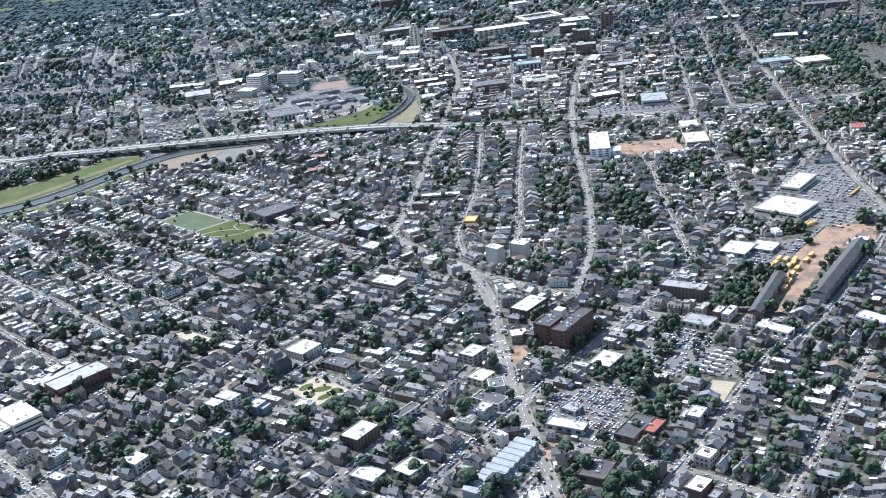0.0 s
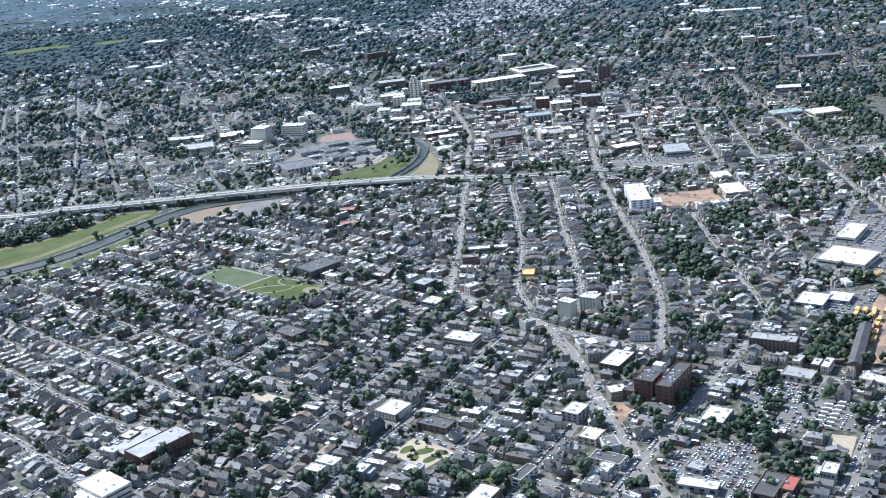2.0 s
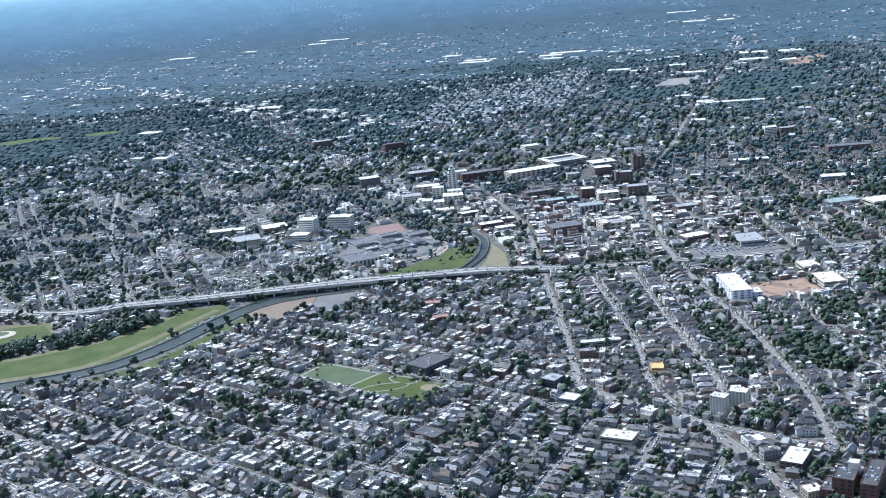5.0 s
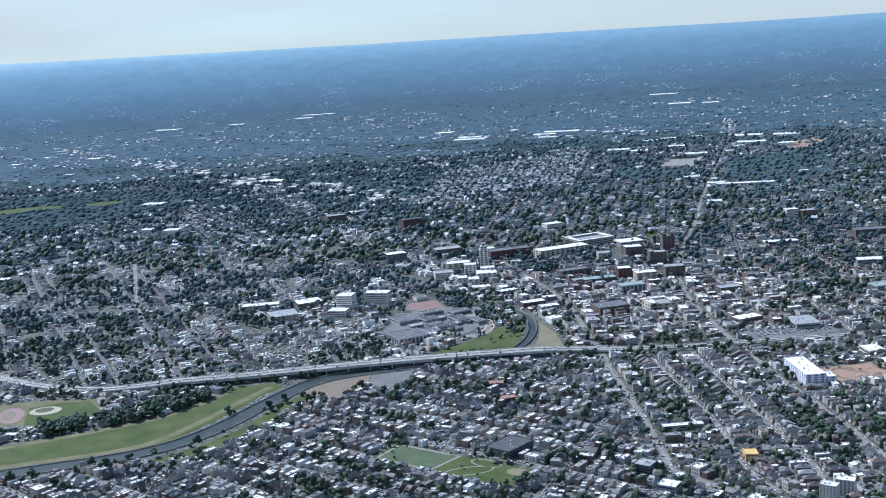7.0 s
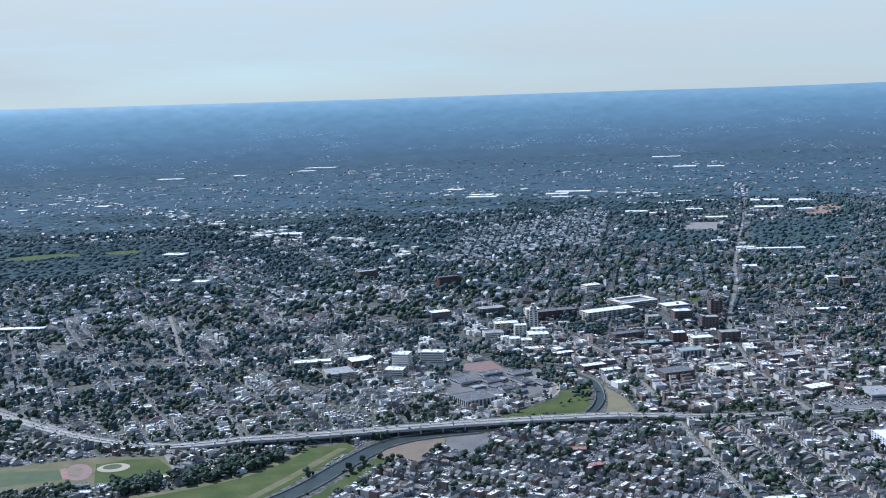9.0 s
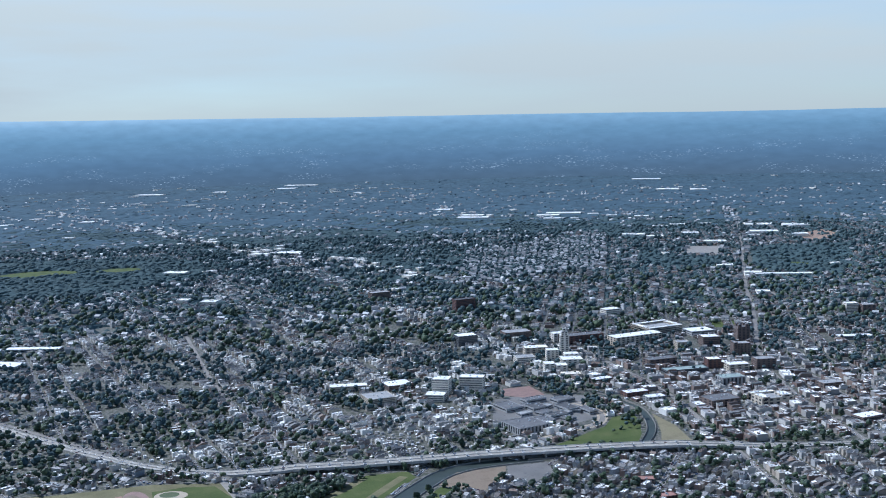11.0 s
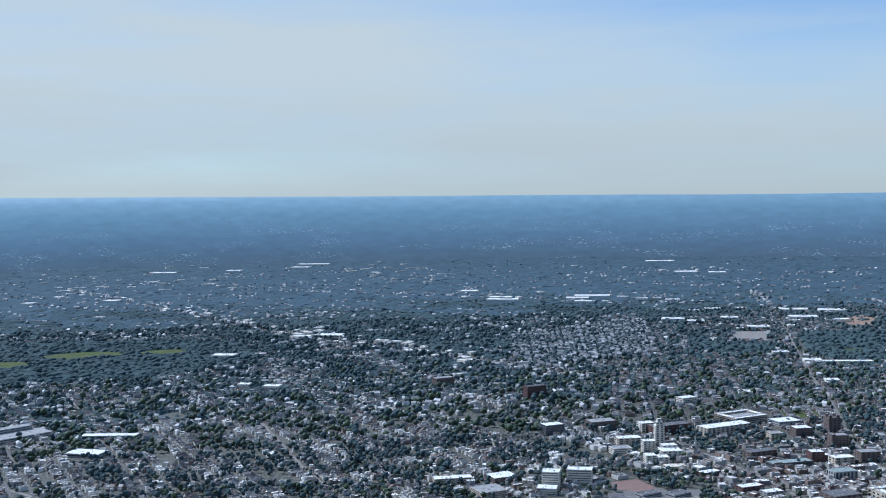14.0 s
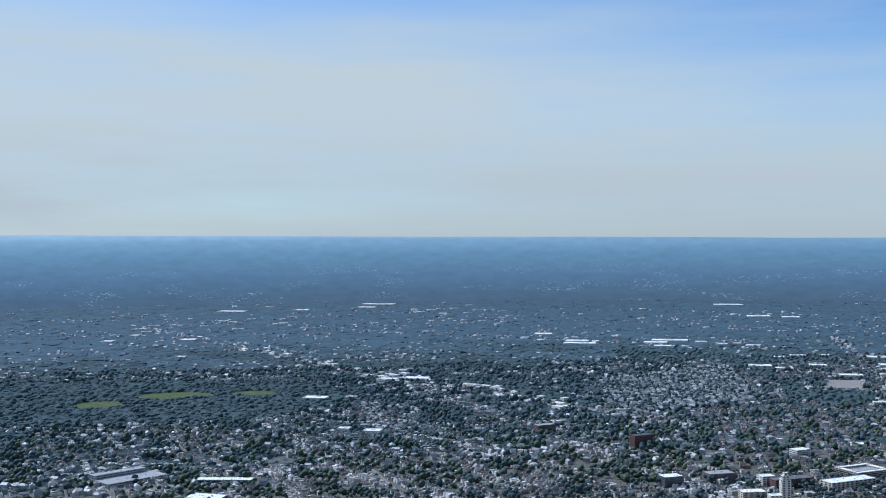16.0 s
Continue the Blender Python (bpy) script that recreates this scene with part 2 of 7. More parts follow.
M_BRICK = surf("dark_red_brick", [(0.105, 0.052, 0.042), (0.145, 0.07, 0.055)], scale=0.5, fine=7)
M_BROWNBRICK = surf("brown_brick", [(0.135, 0.10, 0.085), (0.185, 0.14, 0.118)], scale=0.5, fine=7, spec=0.3)
M_WHITEWALL = surf("white_facade", [(0.64, 0.59, 0.50), (0.74, 0.69, 0.60)], scale=0.3, fine=4, low=0.85, high=1.06, spec=0.3)
M_TANWALL = surf("tan_facade", [(0.47, 0.41, 0.32), (0.55, 0.48, 0.38)], scale=0.3, fine=4)
M_GREYWALL = surf("grey_facade", [(0.30, 0.30, 0.30), (0.38, 0.38, 0.37)], scale=0.3, fine=4)
M_DARKWALL = surf("dark_facade", [(0.07, 0.075, 0.085), (0.11, 0.115, 0.12)], scale=0.3, fine=4, rough=0.5)
M_BLUEWALL = surf("lilac_sheathing", [(0.56, 0.545, 0.60), (0.68, 0.66, 0.70)], scale=0.12, fine=2, spec=0.3)
M_ORANGEWALL = surf("orange_brick_gable", [(0.50, 0.28, 0.15), (0.58, 0.34, 0.19)], scale=0.4, fine=5)
M_ROOFWHITE = surf("white_membrane", [(0.74, 0.74, 0.73), (0.84, 0.84, 0.83)], scale=0.15, fine=2, low=0.85, high=1.05, stain=(0.35, 0.63, (0.45, 0.44, 0.42)))
M_ROOFGREY = surf("grey_gravel_roof", [(0.26, 0.255, 0.245), (0.36, 0.35, 0.335)], scale=0.2, fine=3, stain=(0.3, 0.62, (0.17, 0.165, 0.16)))
M_ROOFDARK = surf("black_tar_roof", [(0.055, 0.052, 0.05), (0.09, 0.085, 0.08)], scale=0.2, fine=3, stain=(0.3, 0.64, (0.16, 0.155, 0.15)))
M_SLATE = surf("slate_grey_roof", [(0.11, 0.108, 0.108), (0.17, 0.166, 0.164)], scale=0.2, fine=3, spec=0.22)
M_PALEROOF = surf("pale_blue_shingle", [(0.27, 0.285, 0.295), (0.34, 0.355, 0.365)], scale=0.4, fine=4, spec=0.35)
M_TEALROOF = surf("teal_roof", [(0.24, 0.29, 0.265), (0.30, 0.35, 0.32)], scale=0.2, fine=3, spec=0.3)
M_SALMON = surf("salmon_roof", [(0.27, 0.145, 0.115), (0.34, 0.19, 0.15)], scale=0.25, fine=3, spec=0.25)
M_ROOFCREAM = surf("cream_roof", [(0.66, 0.60, 0.48), (0.74, 0.68, 0.56)], scale=0.2, fine=3)
M_ROOFRED = surf("red_roof", [(0.30, 0.085, 0.065), (0.38, 0.12, 0.09)], scale=0.3, fine=4, spec=0.3)
M_YELLOW = surf("yellow_sheathing", [(0.60, 0.38, 0.15), (0.70, 0.47, 0.20)], scale=0.4, fine=4, spec=0.25, stain=(0.4, 0.6, (0.42, 0.30, 0.16)))
M_METAL = surf("galvanised_metal", [(0.52, 0.53, 0.54), (0.62, 0.63, 0.64)], rough=0.45, metal=0.4, scale=0.8, fine=6)

# ---- mesh helpers ----
rng = np.random.default_rng(11)


def mesh_of(name, verts, faces, mats, index=None, smooth=False):
    me = bpy.data.meshes.new(name)
    me.from_pydata([tuple(v) for v in verts] if isinstance(verts, list) else verts.tolist(), [], faces if isinstance(faces, list) else faces.tolist())
    for m in mats:
        me.materials.append(m)
    if index is not None:
        me.polygons.foreach_set("material_index", np.asarray(index, dtype=np.int32))
    if smooth:
        me.polygons.foreach_set("use_smooth", np.ones(len(me.polygons), dtype=bool))
    if not smooth:
        me.shade_flat()
    me.update()
    return me


class Shape:
    """Gathers quads and triangles with a material number each."""

    def __init__(self):
        self.v, self.f, self.m = [], [], []

    def add(self, verts, faces, mat=0):
        k = len(self.v)
        self.v += [tuple(p) for p in verts]
        self.f += [tuple(k + i for i in q) for q in faces]
        self.m += [mat] * len(faces)
        return self

    def box(self, x0, x1, y0, y1, z0, z1, mat=0, bottom=False, inset=0.0):
        a, b = inset, inset
        v = [(x0, y0, z0), (x1, y0, z0), (x1, y1, z0), (x0, y1, z0), (x0 + a, y0 + b, z1), (x1 - a, y0 + b, z1), (x1 - a, y1 - b, z1), (x0 + a, y1 - b, z1)]
        f = [(0, 1, 5, 4), (1, 2, 6, 5), (2, 3, 7, 6), (3, 0, 4, 7), (4, 5, 6, 7)]
        return self.add(v, f + ([(3, 2, 1, 0)] if bottom else []), mat)

    def mesh(self, name, mats):
        return mesh_of(name, self.v, self.f, mats, self.m)


def many(name, shape, mats, place, smooth=False):
    """One mesh with a copy of shape for every row of place: x, y, z, turn, scale x, y, z."""
    if len(place) == 0:
        return None
    P = np.asarray(place, float)
    V = np.array(shape.v, float)
    c, s = np.cos(P[:, 3])[:, None], np.sin(P[:, 3])[:, None]
    X, Y, Z = V[None, :, 0] * P[:, 4:5], V[None, :, 1] * P[:, 5:6], V[None, :, 2] * P[:, 6:7]
    W = np.stack([P[:, 0:1] + c * X - s * Y, P[:, 1:2] + s * X + c * Y, P[:, 2:3] + Z], -1).reshape(-1, 3)
    n, nf = len(P), len(shape.f)
    lens = np.array([len(q) for q in shape.f])
    loop = np.concatenate([np.array(q) for q in shape.f])
    loops = (loop[None, :] + (np.arange(n) * len(V))[:, None]).ravel()
    me = bpy.data.meshes.new(name)
    me.vertices.add(len(W))
    me.vertices.foreach_set("co", W.ravel().astype(np.float32))
    me.loops.add(len(loops))
    me.loops.foreach_set("vertex_index", loops.astype(np.int32))
    L = np.tile(lens, n)
    me.polygons.add(n * nf)
    me.polygons.foreach_set("loop_start", np.concatenate([[0], np.cumsum(L)[:-1]]).astype(np.int32))
    me.polygons.foreach_set("loop_total", L.astype(np.int32))
    me.polygons.foreach_set("material_index", np.tile(np.array(shape.m, np.int32), n))
    for m in mats:
        me.materials.append(m)
    me.update(calc_edges=True)
    if smooth:
        me.polygons.foreach_set("use_smooth", np.ones(len(me.polygons), dtype=bool))
    else:
        me.shade_flat()
    return me


def part(name, data, parent, label="", at=None):
    ob = new(name, data)
    ob.parent = parent
    if at is not None:
        ob.matrix_basis = at
    if label:
        tagged(ob, label)
    return ob


def thing(name, label, category, at, group=""):
    ob = new(name)
    ob.matrix_basis = at
    return tagged(ob, label, category, group)


def stuff(name, me, label, category):
    return tagged(new(name, me), label, category, kind="stuff") if me else None


def ribbon(pts, half, z, zs=None):
    """A strip of quads along a line of points, mitred at the bends."""
    p = np.array(pts, float)
    d = np.diff(p, axis=0)
    d /= np.linalg.norm(d, axis=1)[:, None]
    t = np.vstack([d[:1], (d[:-1] + d[1:]) / 2, d[-1:]])
    t /= np.linalg.norm(t, axis=1)[:, None]
    n = np.stack([-t[:, 1], t[:, 0]], 1)
    k = len(p)
    h = np.full(k, z) if zs is None else np.array(zs, float)
    w = np.broadcast_to(half, (k,))
    V = [(*(p[i] + n[i] * w[i]), h[i]) for i in range(k)] + [(*(p[i] - n[i] * w[i]), h[i]) for i in range(k)]
    F = [(k + i, k + i + 1, i + 1, i) for i in range(k - 1)]
    return V, F


def resample(pts, step):
    p = np.array(pts, float)
    seg = np.linalg.norm(np.diff(p, axis=0), axis=1)
    s = np.concatenate([[0], np.cumsum(seg)])
    u = np.linspace(0, s[-1], max(2, int(s[-1] / step) + 1))
    return np.stack([np.interp(u, s, p[:, 0]), np.interp(u, s, p[:, 1])], 1)


def curve(pts, step=6.0, rounds=2):
    p = np.array(pts, float)
    for _ in range(rounds):
        q = [p[0]]
        for a, b in zip(p[:-1], p[1:]):
            q += [a * 0.75 + b * 0.25, a * 0.25 + b * 0.75]
        p = np.array(q + [p[-1]])
    return resample(p, step)


# ---- the plan ----
X0, X1, Y0, Y1 = -1250, 950, 250, 2350
OCC = np.zeros((Y1 - Y0, X1 - X0), np.int8)  # 1 road, 2 water, 3 open ground, 4 building, 5 tree
XX, YY = np.meshgrid(np.arange(X0, X1) + 0.5, np.arange(Y0, Y1) + 0.5)


def paint_line(pts, half, code):
    for a, b in zip(pts[:-1], pts[1:]):
        i0, i1 = int(max(0, min(a[0], b[0]) - half - 2 - X0)), int(max(0, max(a[0], b[0]) + half + 2 - X0))
        j0, j1 = int(max(0, min(a[1], b[1]) - half - 2 - Y0)), int(max(0, max(a[1], b[1]) + half + 2 - Y0))
        x, y = XX[j0:j1, i0:i1], YY[j0:j1, i0:i1]
        if x.size == 0:
            continue
        dx, dy = b[0] - a[0], b[1] - a[1]
        u = np.clip(((x - a[0]) * dx + (y - a[1]) * dy) / (dx * dx + dy * dy + 1e-9), 0, 1)
        OCC[j0:j1, i0:i1][np.hypot(x - a[0] - u * dx, y - a[1] - u * dy) < half] = code


def inside(poly, x, y):
    r = np.zeros(np.shape(x), bool)
    n = len(poly)
    for i in range(n):
        (xa, ya), (xb, yb) = poly[i], poly[(i + 1) % n]
        if ya != yb:
            r ^= ((ya > y) != (yb > y)) & (x < (xb - xa) * (y - ya) / (yb - ya) + xa)
    return r


def paint_poly(poly, code):
    xs, ys = [p[0] for p in poly], [p[1] for p in poly]
    i0, i1, j0, j1 = [int(max(0, k)) for k in (min(xs) - X0, max(xs) - X0 + 1, min(ys) - Y0, max(ys) - Y0 + 1)]
    OCC[j0:j1, i0:i1][inside(poly, XX[j0:j1, i0:i1], YY[j0:j1, i0:i1])] = code


def cells(cx, cy, w, d, turn):
    c, s = math.cos(turn), math.sin(turn)
    u, v = np.linspace(-w / 2, w / 2, max(2, int(w / 0.9) + 1)), np.linspace(-d / 2, d / 2, max(2, int(d / 0.9) + 1))
    U, V = np.meshgrid(u, v)
    i, j = (cx + c * U - s * V - X0).astype(int), (cy + s * U + c * V - Y0).astype(int)
    return np.clip(j, 0, Y1 - Y0 - 1).ravel(), np.clip(i, 0, X1 - X0 - 1).ravel()


# avenues: half width, points
AVENUES = [
    (2.6, [(34, 240), (24, 312), (18.8, 346), (17, 367), (14.4, 390), (12.2, 416), (9, 440), (9, 457), (7.4, 483), (3, 505), (-1, 522), (-8, 533), (-27, 554), (-45, 585)]),
    (2.3, [(-45, 585), (-40, 625), (-34, 670), (-29, 722), (-24, 778), (-20, 805), (-13, 888), (-6, 948), (-5, 1010), (-12, 1090), (-22, 1180)]),
    (2.5, [(46.8, 477), (53, 500), (63, 542), (68, 590), (72, 650), (73, 710), (77, 780), (85, 861), (95, 940), (110, 1010), (140, 1102), (180, 1190), (243, 1323), (325, 1520), (481, 1852), (628, 2176), (828, 2651)]),
    (2.4, [(205, 450), (221, 553), (223, 592), (226, 649), (232, 730), (241, 830), (258, 982), (280, 1150), (300, 1330), (330, 1450)]),
    (2.1, [(227, 688), (191, 625), (158, 573), (135, 543), (116, 522), (100, 496), (81, 466), (69, 452), (55, 431), (39, 409), (18, 381), (2, 358), (-20, 324), (-45, 285)]),
    (2.0, [(-1, 522), (20, 500), (47, 477), (69, 456), (101, 436), (131, 413), (157, 394), (190, 372)]),
    (2.2, [(18.8, 346), (30, 344), (49, 337), (67, 323), (83, 310), (110, 288)]),
    (1.7, [(44, 287), (67, 323), (83.5, 347), (100, 374), (121, 404), (131, 413)]),
    (1.8, [(78, 270), (100, 304), (114, 326), (129, 351), (147, 379), (157, 394)]),
    (1.8, [(134, 411), (154, 436), (169, 458), (192, 492), (221, 540)]),
    (1.7, [(122, 274), (140, 302), (160, 335), (182, 374)]),
    (1.7, [(-5, 545), (-9, 580), (-3, 610), (3, 650), (7, 700), (10, 790)]),
    (1.7, [(20, 540), (27, 573), (30, 650), (36, 720), (42, 795)]),
    (1.6, [(-40, 625), (-3, 612), (28, 600), (68, 590)]),
    (1.6, [(-30, 712), (5, 700), (35, 700), (73, 700)]),
    (1.7, [(106, 505), (110, 533), (112, 618), (116, 680)]),
    (1.7, [(146, 556), (154, 594), (160, 713), (166, 795)]),
    (1.6, [(72, 640), (112, 630), (156, 622), (190, 624)]),
    (1.6, [(73, 684), (116, 680), (158, 680), (228, 690)]),
    (1.8, [(166, 795), (172, 815), (188, 943), (205, 1080)]),
    (1.8, [(196, 792), (217, 953), (240, 1120)]),
    (1.7, [(120, 815), (135, 940), (150, 1040)]),
    (1.7, [(85, 870), (130, 868), (250, 870)]),
    (1.7, [(93, 930), (135, 930), (258, 935)]),
    (1.7, [(104, 990), (200, 1000), (262, 1000)]),
    (1.7, [(-13, 888), (40, 880), (86, 872)]),
    (1.7, [(-8, 940), (50, 940), (94, 932)]),
    (1.7, [(-5, 1010), (60, 1010), (110, 1010)]),
    (1.7, [(-16, 1110), (60, 1105), (140, 1102)]),
    (2.2, [(-182, 850), (-155, 872), (-136, 880), (-114, 896), (-100, 899), (-88, 909), (-80, 931), (-84, 961), (-100, 985)]),
    (2.0, [(-457, 912), (-530, 997), (-620, 1100), (-740, 1230)]),
    (2.0, [(-329, 842), (-346, 950), (-374, 1033), (-398, 1153), (-414, 1269), (-430, 1380)]),
    (2.2, [(-900, 3440), (-670, 2901), (-502, 2515), (-383, 2248), (-278, 2100), (-155, 1922), (-71, 1751), (10, 1600), (60, 1500)]),
]
HIGHWAY = [(-640, 1110), (-525, 978), (-470, 915), (-422, 873), (-360, 845), (-301, 839), (-242, 838), (-180, 838), (-98, 832), (-17, 820), (62, 807), (135, 800), (184, 794), (232, 793), (420, 800)]
RIVER_W = [(-600, 686), (-430, 694), (-387, 699), (-345, 703), (-313, 716), (-286, 743), (-267, 772), (-246, 799), (-232, 816), (-205, 828), (-160, 831)]
RIVER_N = [(-170, 831), (-100, 832), (-82, 838), (-64, 866), (-54, 890), (-48, 920), (-46, 945), (-60, 985), (-82, 1020), (-120, 1060)]

C1, S1 = math.cos(radians(134)), math.sin(radians(134))
C2, S2 = math.cos(radians(58)), math.sin(radians(58))
N1, N2 = (S1, -C1), (S2, -C2)  # offsets of the two street families


def meet(n, m):
    """The point at offset n across the first family of streets and m across the second."""
    det = N1[0] * N2[1] - N1[1] * N2[0]
    return ((n * N2[1] - m * N1[1]) / det, (m * N1[0] - n * N2[0]) / det)


AVE_DIAG, AVE_A = np.array(AVENUES[0][1]), np.array(AVENUES[1][1])


def west_of_avenues(x, y):
    xa = np.interp(y, [240, 312, 346, 390, 440, 505, 533, 554, 585, 670, 778, 840], [34, 24, 18.8, 14.4, 9, 3, -8, -27, -45, -34, -24, -18])
    return x < xa


def in_reach(x, y):
    """The wedge of city and suburb that the flight looks over."""
    return -(0.67 * y - 5) < x < 0.43 * y + 45


def zone_of(x, y):
    n, m = x * N1[0] + y * N1[1], x * N2[0] + y * N2[1]
    hw = np.interp(x, [p[0] for p in HIGHWAY], [p[1] for p in HIGHWAY])
    if y > hw + 6:
        return "north" if x < -30 else "north_east"
    if not west_of_avenues(x, y):
        return "east"
    if m > -405 and n < 346:
        return "south"
    return "west"


STREETS = [(h, curve(p)) for h, p in AVENUES]


def grid_street(p, q, zone, half=1.5):
    """The stretches of the line from p to q that lie in the zone and clear of water and open ground."""
    line, run = resample([p, q], 4.0), []
    for a in list(line) + [None]:
        ok = a is not None and X0 + 5 < a[0] < X1 - 5 and Y0 + 5 < a[1] < Y1 - 5 and in_reach(a[0], a[1]) and zone_of(a[0], a[1]) == zone and OCC[int(a[1] - Y0), int(a[0] - X0)] not in (2, 3)
        if ok:
            run.append(a)
        else:
            if len(run) > 4:
                STREETS.append((half, np.array(run)))
            run = []


# water and open ground first, so that streets and houses keep off them
paint_line(RIVER_W, 10, 2)
paint_line(RIVER_N, 6, 2)
LEVEE = [(-600, 694), (-430, 702), (-387, 707), (-350, 710), (-322, 720), (-296, 752), (-275, 782), (-252, 812), (-256, 826), (-285, 824), (-300, 802), (-326, 778), (-376, 760), (-410, 753), (-445, 744), (-600, 737)]
LEVEE_S = [(-330, 692), (-303, 706), (-279, 731), (-258, 762), (-240, 788), (-232, 784), (-244, 766), (-262, 736), (-286, 704), (-310, 688)]
BRIDGE_DIRT = [(-240, 793), (-224, 815), (-188, 820), (-192, 802), (-213, 774), (-231, 784)]
BRIDGE_LOT = [(-187, 820), (-157, 821), (-160, 797), (-181, 780), (-191, 800)]
RAIL_YARD = [(92, 808), (94, 832), (160, 826), (164, 806)]
BALLPARK = [(-620, 770), (-486, 786), (-396, 784), (-372, 785), (-377, 832), (-427, 842), (-490, 836), (-640, 840)]
MEADOW_N = [(-156, 848), (-130, 866), (-107, 884), (-90, 896), (-76, 920), (-56, 926), (-60, 900), (-70, 870), (-84, 842)]
SAND_N = [(-66, 840), (-55, 868), (-46, 900), (-42, 922), (-37, 885), (-41, 838)]
PARK = [(-200, 655), (-182.7, 675), (-139, 633), (-114, 610), (-130, 592), (-170, 627)]
PLAZA = [(-81, 408), (-70, 418), (-53, 404), (-66, 392)]
DIRT_LOT = [(100, 690), (96, 728), (143, 728), (143, 700)]
CAR_YARD = [(28, 384), (50, 388), (62, 382), (50, 345), (40, 345), (24, 366)]
CROSS_DIRT = [(12, 424), (18, 433), (22, 421), (15, 411)]
WORKS_DIRT = [(19, 347), (27, 350), (32, 341), (23, 336)]
RED_PLAZA = [(-146, 476), (-140, 480), (-124, 467), (-130, 462)]
SIDE_LAWN = [(-45, 380), (-36, 390), (-32, 384), (-41, 374)]
RED_EARTH = [(-145, 1012), (-138, 1034), (-113, 1038), (-108, 1005), (-122, 995)]
TRUCK_YARD = [(84, 392), (95, 414), (112, 404), (100, 384)]
DIRT_E = [(159, 504), (187, 540), (209, 533), (199, 507), (188, 516), (165, 483), (141, 443), (131, 438), (131, 445), (144, 472)]
WORKS_YARD = [(129, 516), (148, 522), (166, 524), (186, 540), (158, 504), (145, 484), (131, 493)]
MARKET_LOT = [(150, 560), (200, 640), (222, 640), (218, 556), (190, 530)]
BACK_LOT = [(62, 438), (88, 446), (106, 434), (100, 416), (80, 388), (74, 392)]
COUNTY_YARD = [(-172, 930), (-154, 1000), (-112, 1008), (-72, 990), (-84, 925), (-111, 908)]
CHURCH_LOT = [(84, 372), (92, 384), (100, 380), (92, 366)]
WOODS_W = [(-1000, 1760), (-755, 1723), (-589, 1721), (-505, 1791), (-430, 1869), (-418, 1964), (-447, 2085), (-546, 2150), (-725, 2190), (-840, 2200), (-1200, 2280), (-1240, 1900)]
WOODS_B = [(235, 2574), (398, 2512), (467, 2255), (371, 2039), (364, 2293), (241, 2292), (176, 2362)]
WOODS_R = [(524, 1915), (719, 1900), (501, 1567), (421, 1629), (428, 1724)]
WOODS_C = [(356, 1972), (357, 1841), (416, 1799), (364, 1698), (279, 1738), (289, 1841)]
WOODS_RAIL = [(-252, 2145), (-175, 1957), (-107, 1810), (-59, 1745), (-40, 1795), (-95, 1950), (-180, 2110), (-225, 2220)]
RESID = [(-46, 1660), (45, 2044), (352, 2229), (195, 1766)]
FAR_LOT = [(370, 1868), (441, 1978), (493, 1960), (435, 1846)]
FAR_DIRT = [(694, 2074), (794, 2148), (787, 2072), (706, 1970), (665, 1974)]
ALL_WOODS = (WOODS_W, WOODS_B, WOODS_R, WOODS_C, WOODS_RAIL)
for poly in (WOODS_B, WOODS_R, WOODS_C, WOODS_RAIL, RESID, FAR_LOT, FAR_DIRT, BRIDGE_LOT, LEVEE, LEVEE_S, BRIDGE_DIRT, BALLPARK, MEADOW_N, SAND_N, PARK, PLAZA, DIRT_LOT, CAR_YARD, TRUCK_YARD, DIRT_E, WORKS_YARD, MARKET_LOT, BACK_LOT, COUNTY_YARD, CHURCH_LOT, WOODS_W, RAIL_YARD, RED_PLAZA, SIDE_LAWN, RED_EARTH, CROSS_DIRT):
    paint_poly(poly, 3)
paint_line(HIGHWAY, 8.5, 1)

for m in (-405, -363, -328, -292, -258, -222.7, -190, -157):
    grid_street(meet(60, m), meet(346, m), "south", 1.8)
for n in (60, 120, 243, 346):
    grid_street(meet(n, -405), meet(n, -140), "south")
for n in np.arange(105, 720, 34.6):
    grid_street(meet(n, -900), meet(n, -230), "west")
for m in np.arange(-885, -240, 80):
    grid_street(meet(70, m), meet(760, m), "west")
for k in range(-26, 4):
    x = -30 + 37 * k + (9, -4, 3, 0, -7)[k % 5]
    grid_street((x, 850), (x - (0.26 + 0.02 * (k % 4)) * 1450, 2300), "north", 1.25)
for k in range(15):
    y = 905 + 96 * k
    grid_street((-1240, y + 330 - 40 * (k % 3)), (-30, y - 20 + 15 * (k % 2)), "north", 1.2)
for k in range(20):
    x = -120 + 38 * k
    grid_street((x, 1040), (x + 0.35 * 1260, 2300), "north_east", 1.3)
for k in range(14):
    y = 1060 + 92 * k
    grid_street((-30, y), (900, y - 170), "north_east", 1.25)
for h, p in STREETS:
    paint_line(p, h + 1.1, 1)

# ---- ground, roads, water ----
CENTRE, REACH = (-250.0, 100.0), 4640.0
ring = [(CENTRE[0] + REACH * math.cos(a), CENTRE[1] + REACH * math.sin(a), 0.0) for a in np.linspace(0, 2 * math.pi, 129)[:-1]]
ground = tagged(new("ground", mesh_of("ground", ring, [tuple(range(128))], [M_GROUND])), "flat city ground of yards, bare soil and patchy grass", "ground", kind="structure")


def sheet(name, poly, z, mat, label, category="ground"):
    return tagged(new(name, mesh_of(name, [(x, y, z) for x, y in poly], [tuple(range(len(poly)))], [mat])), label, category, kind="structure")


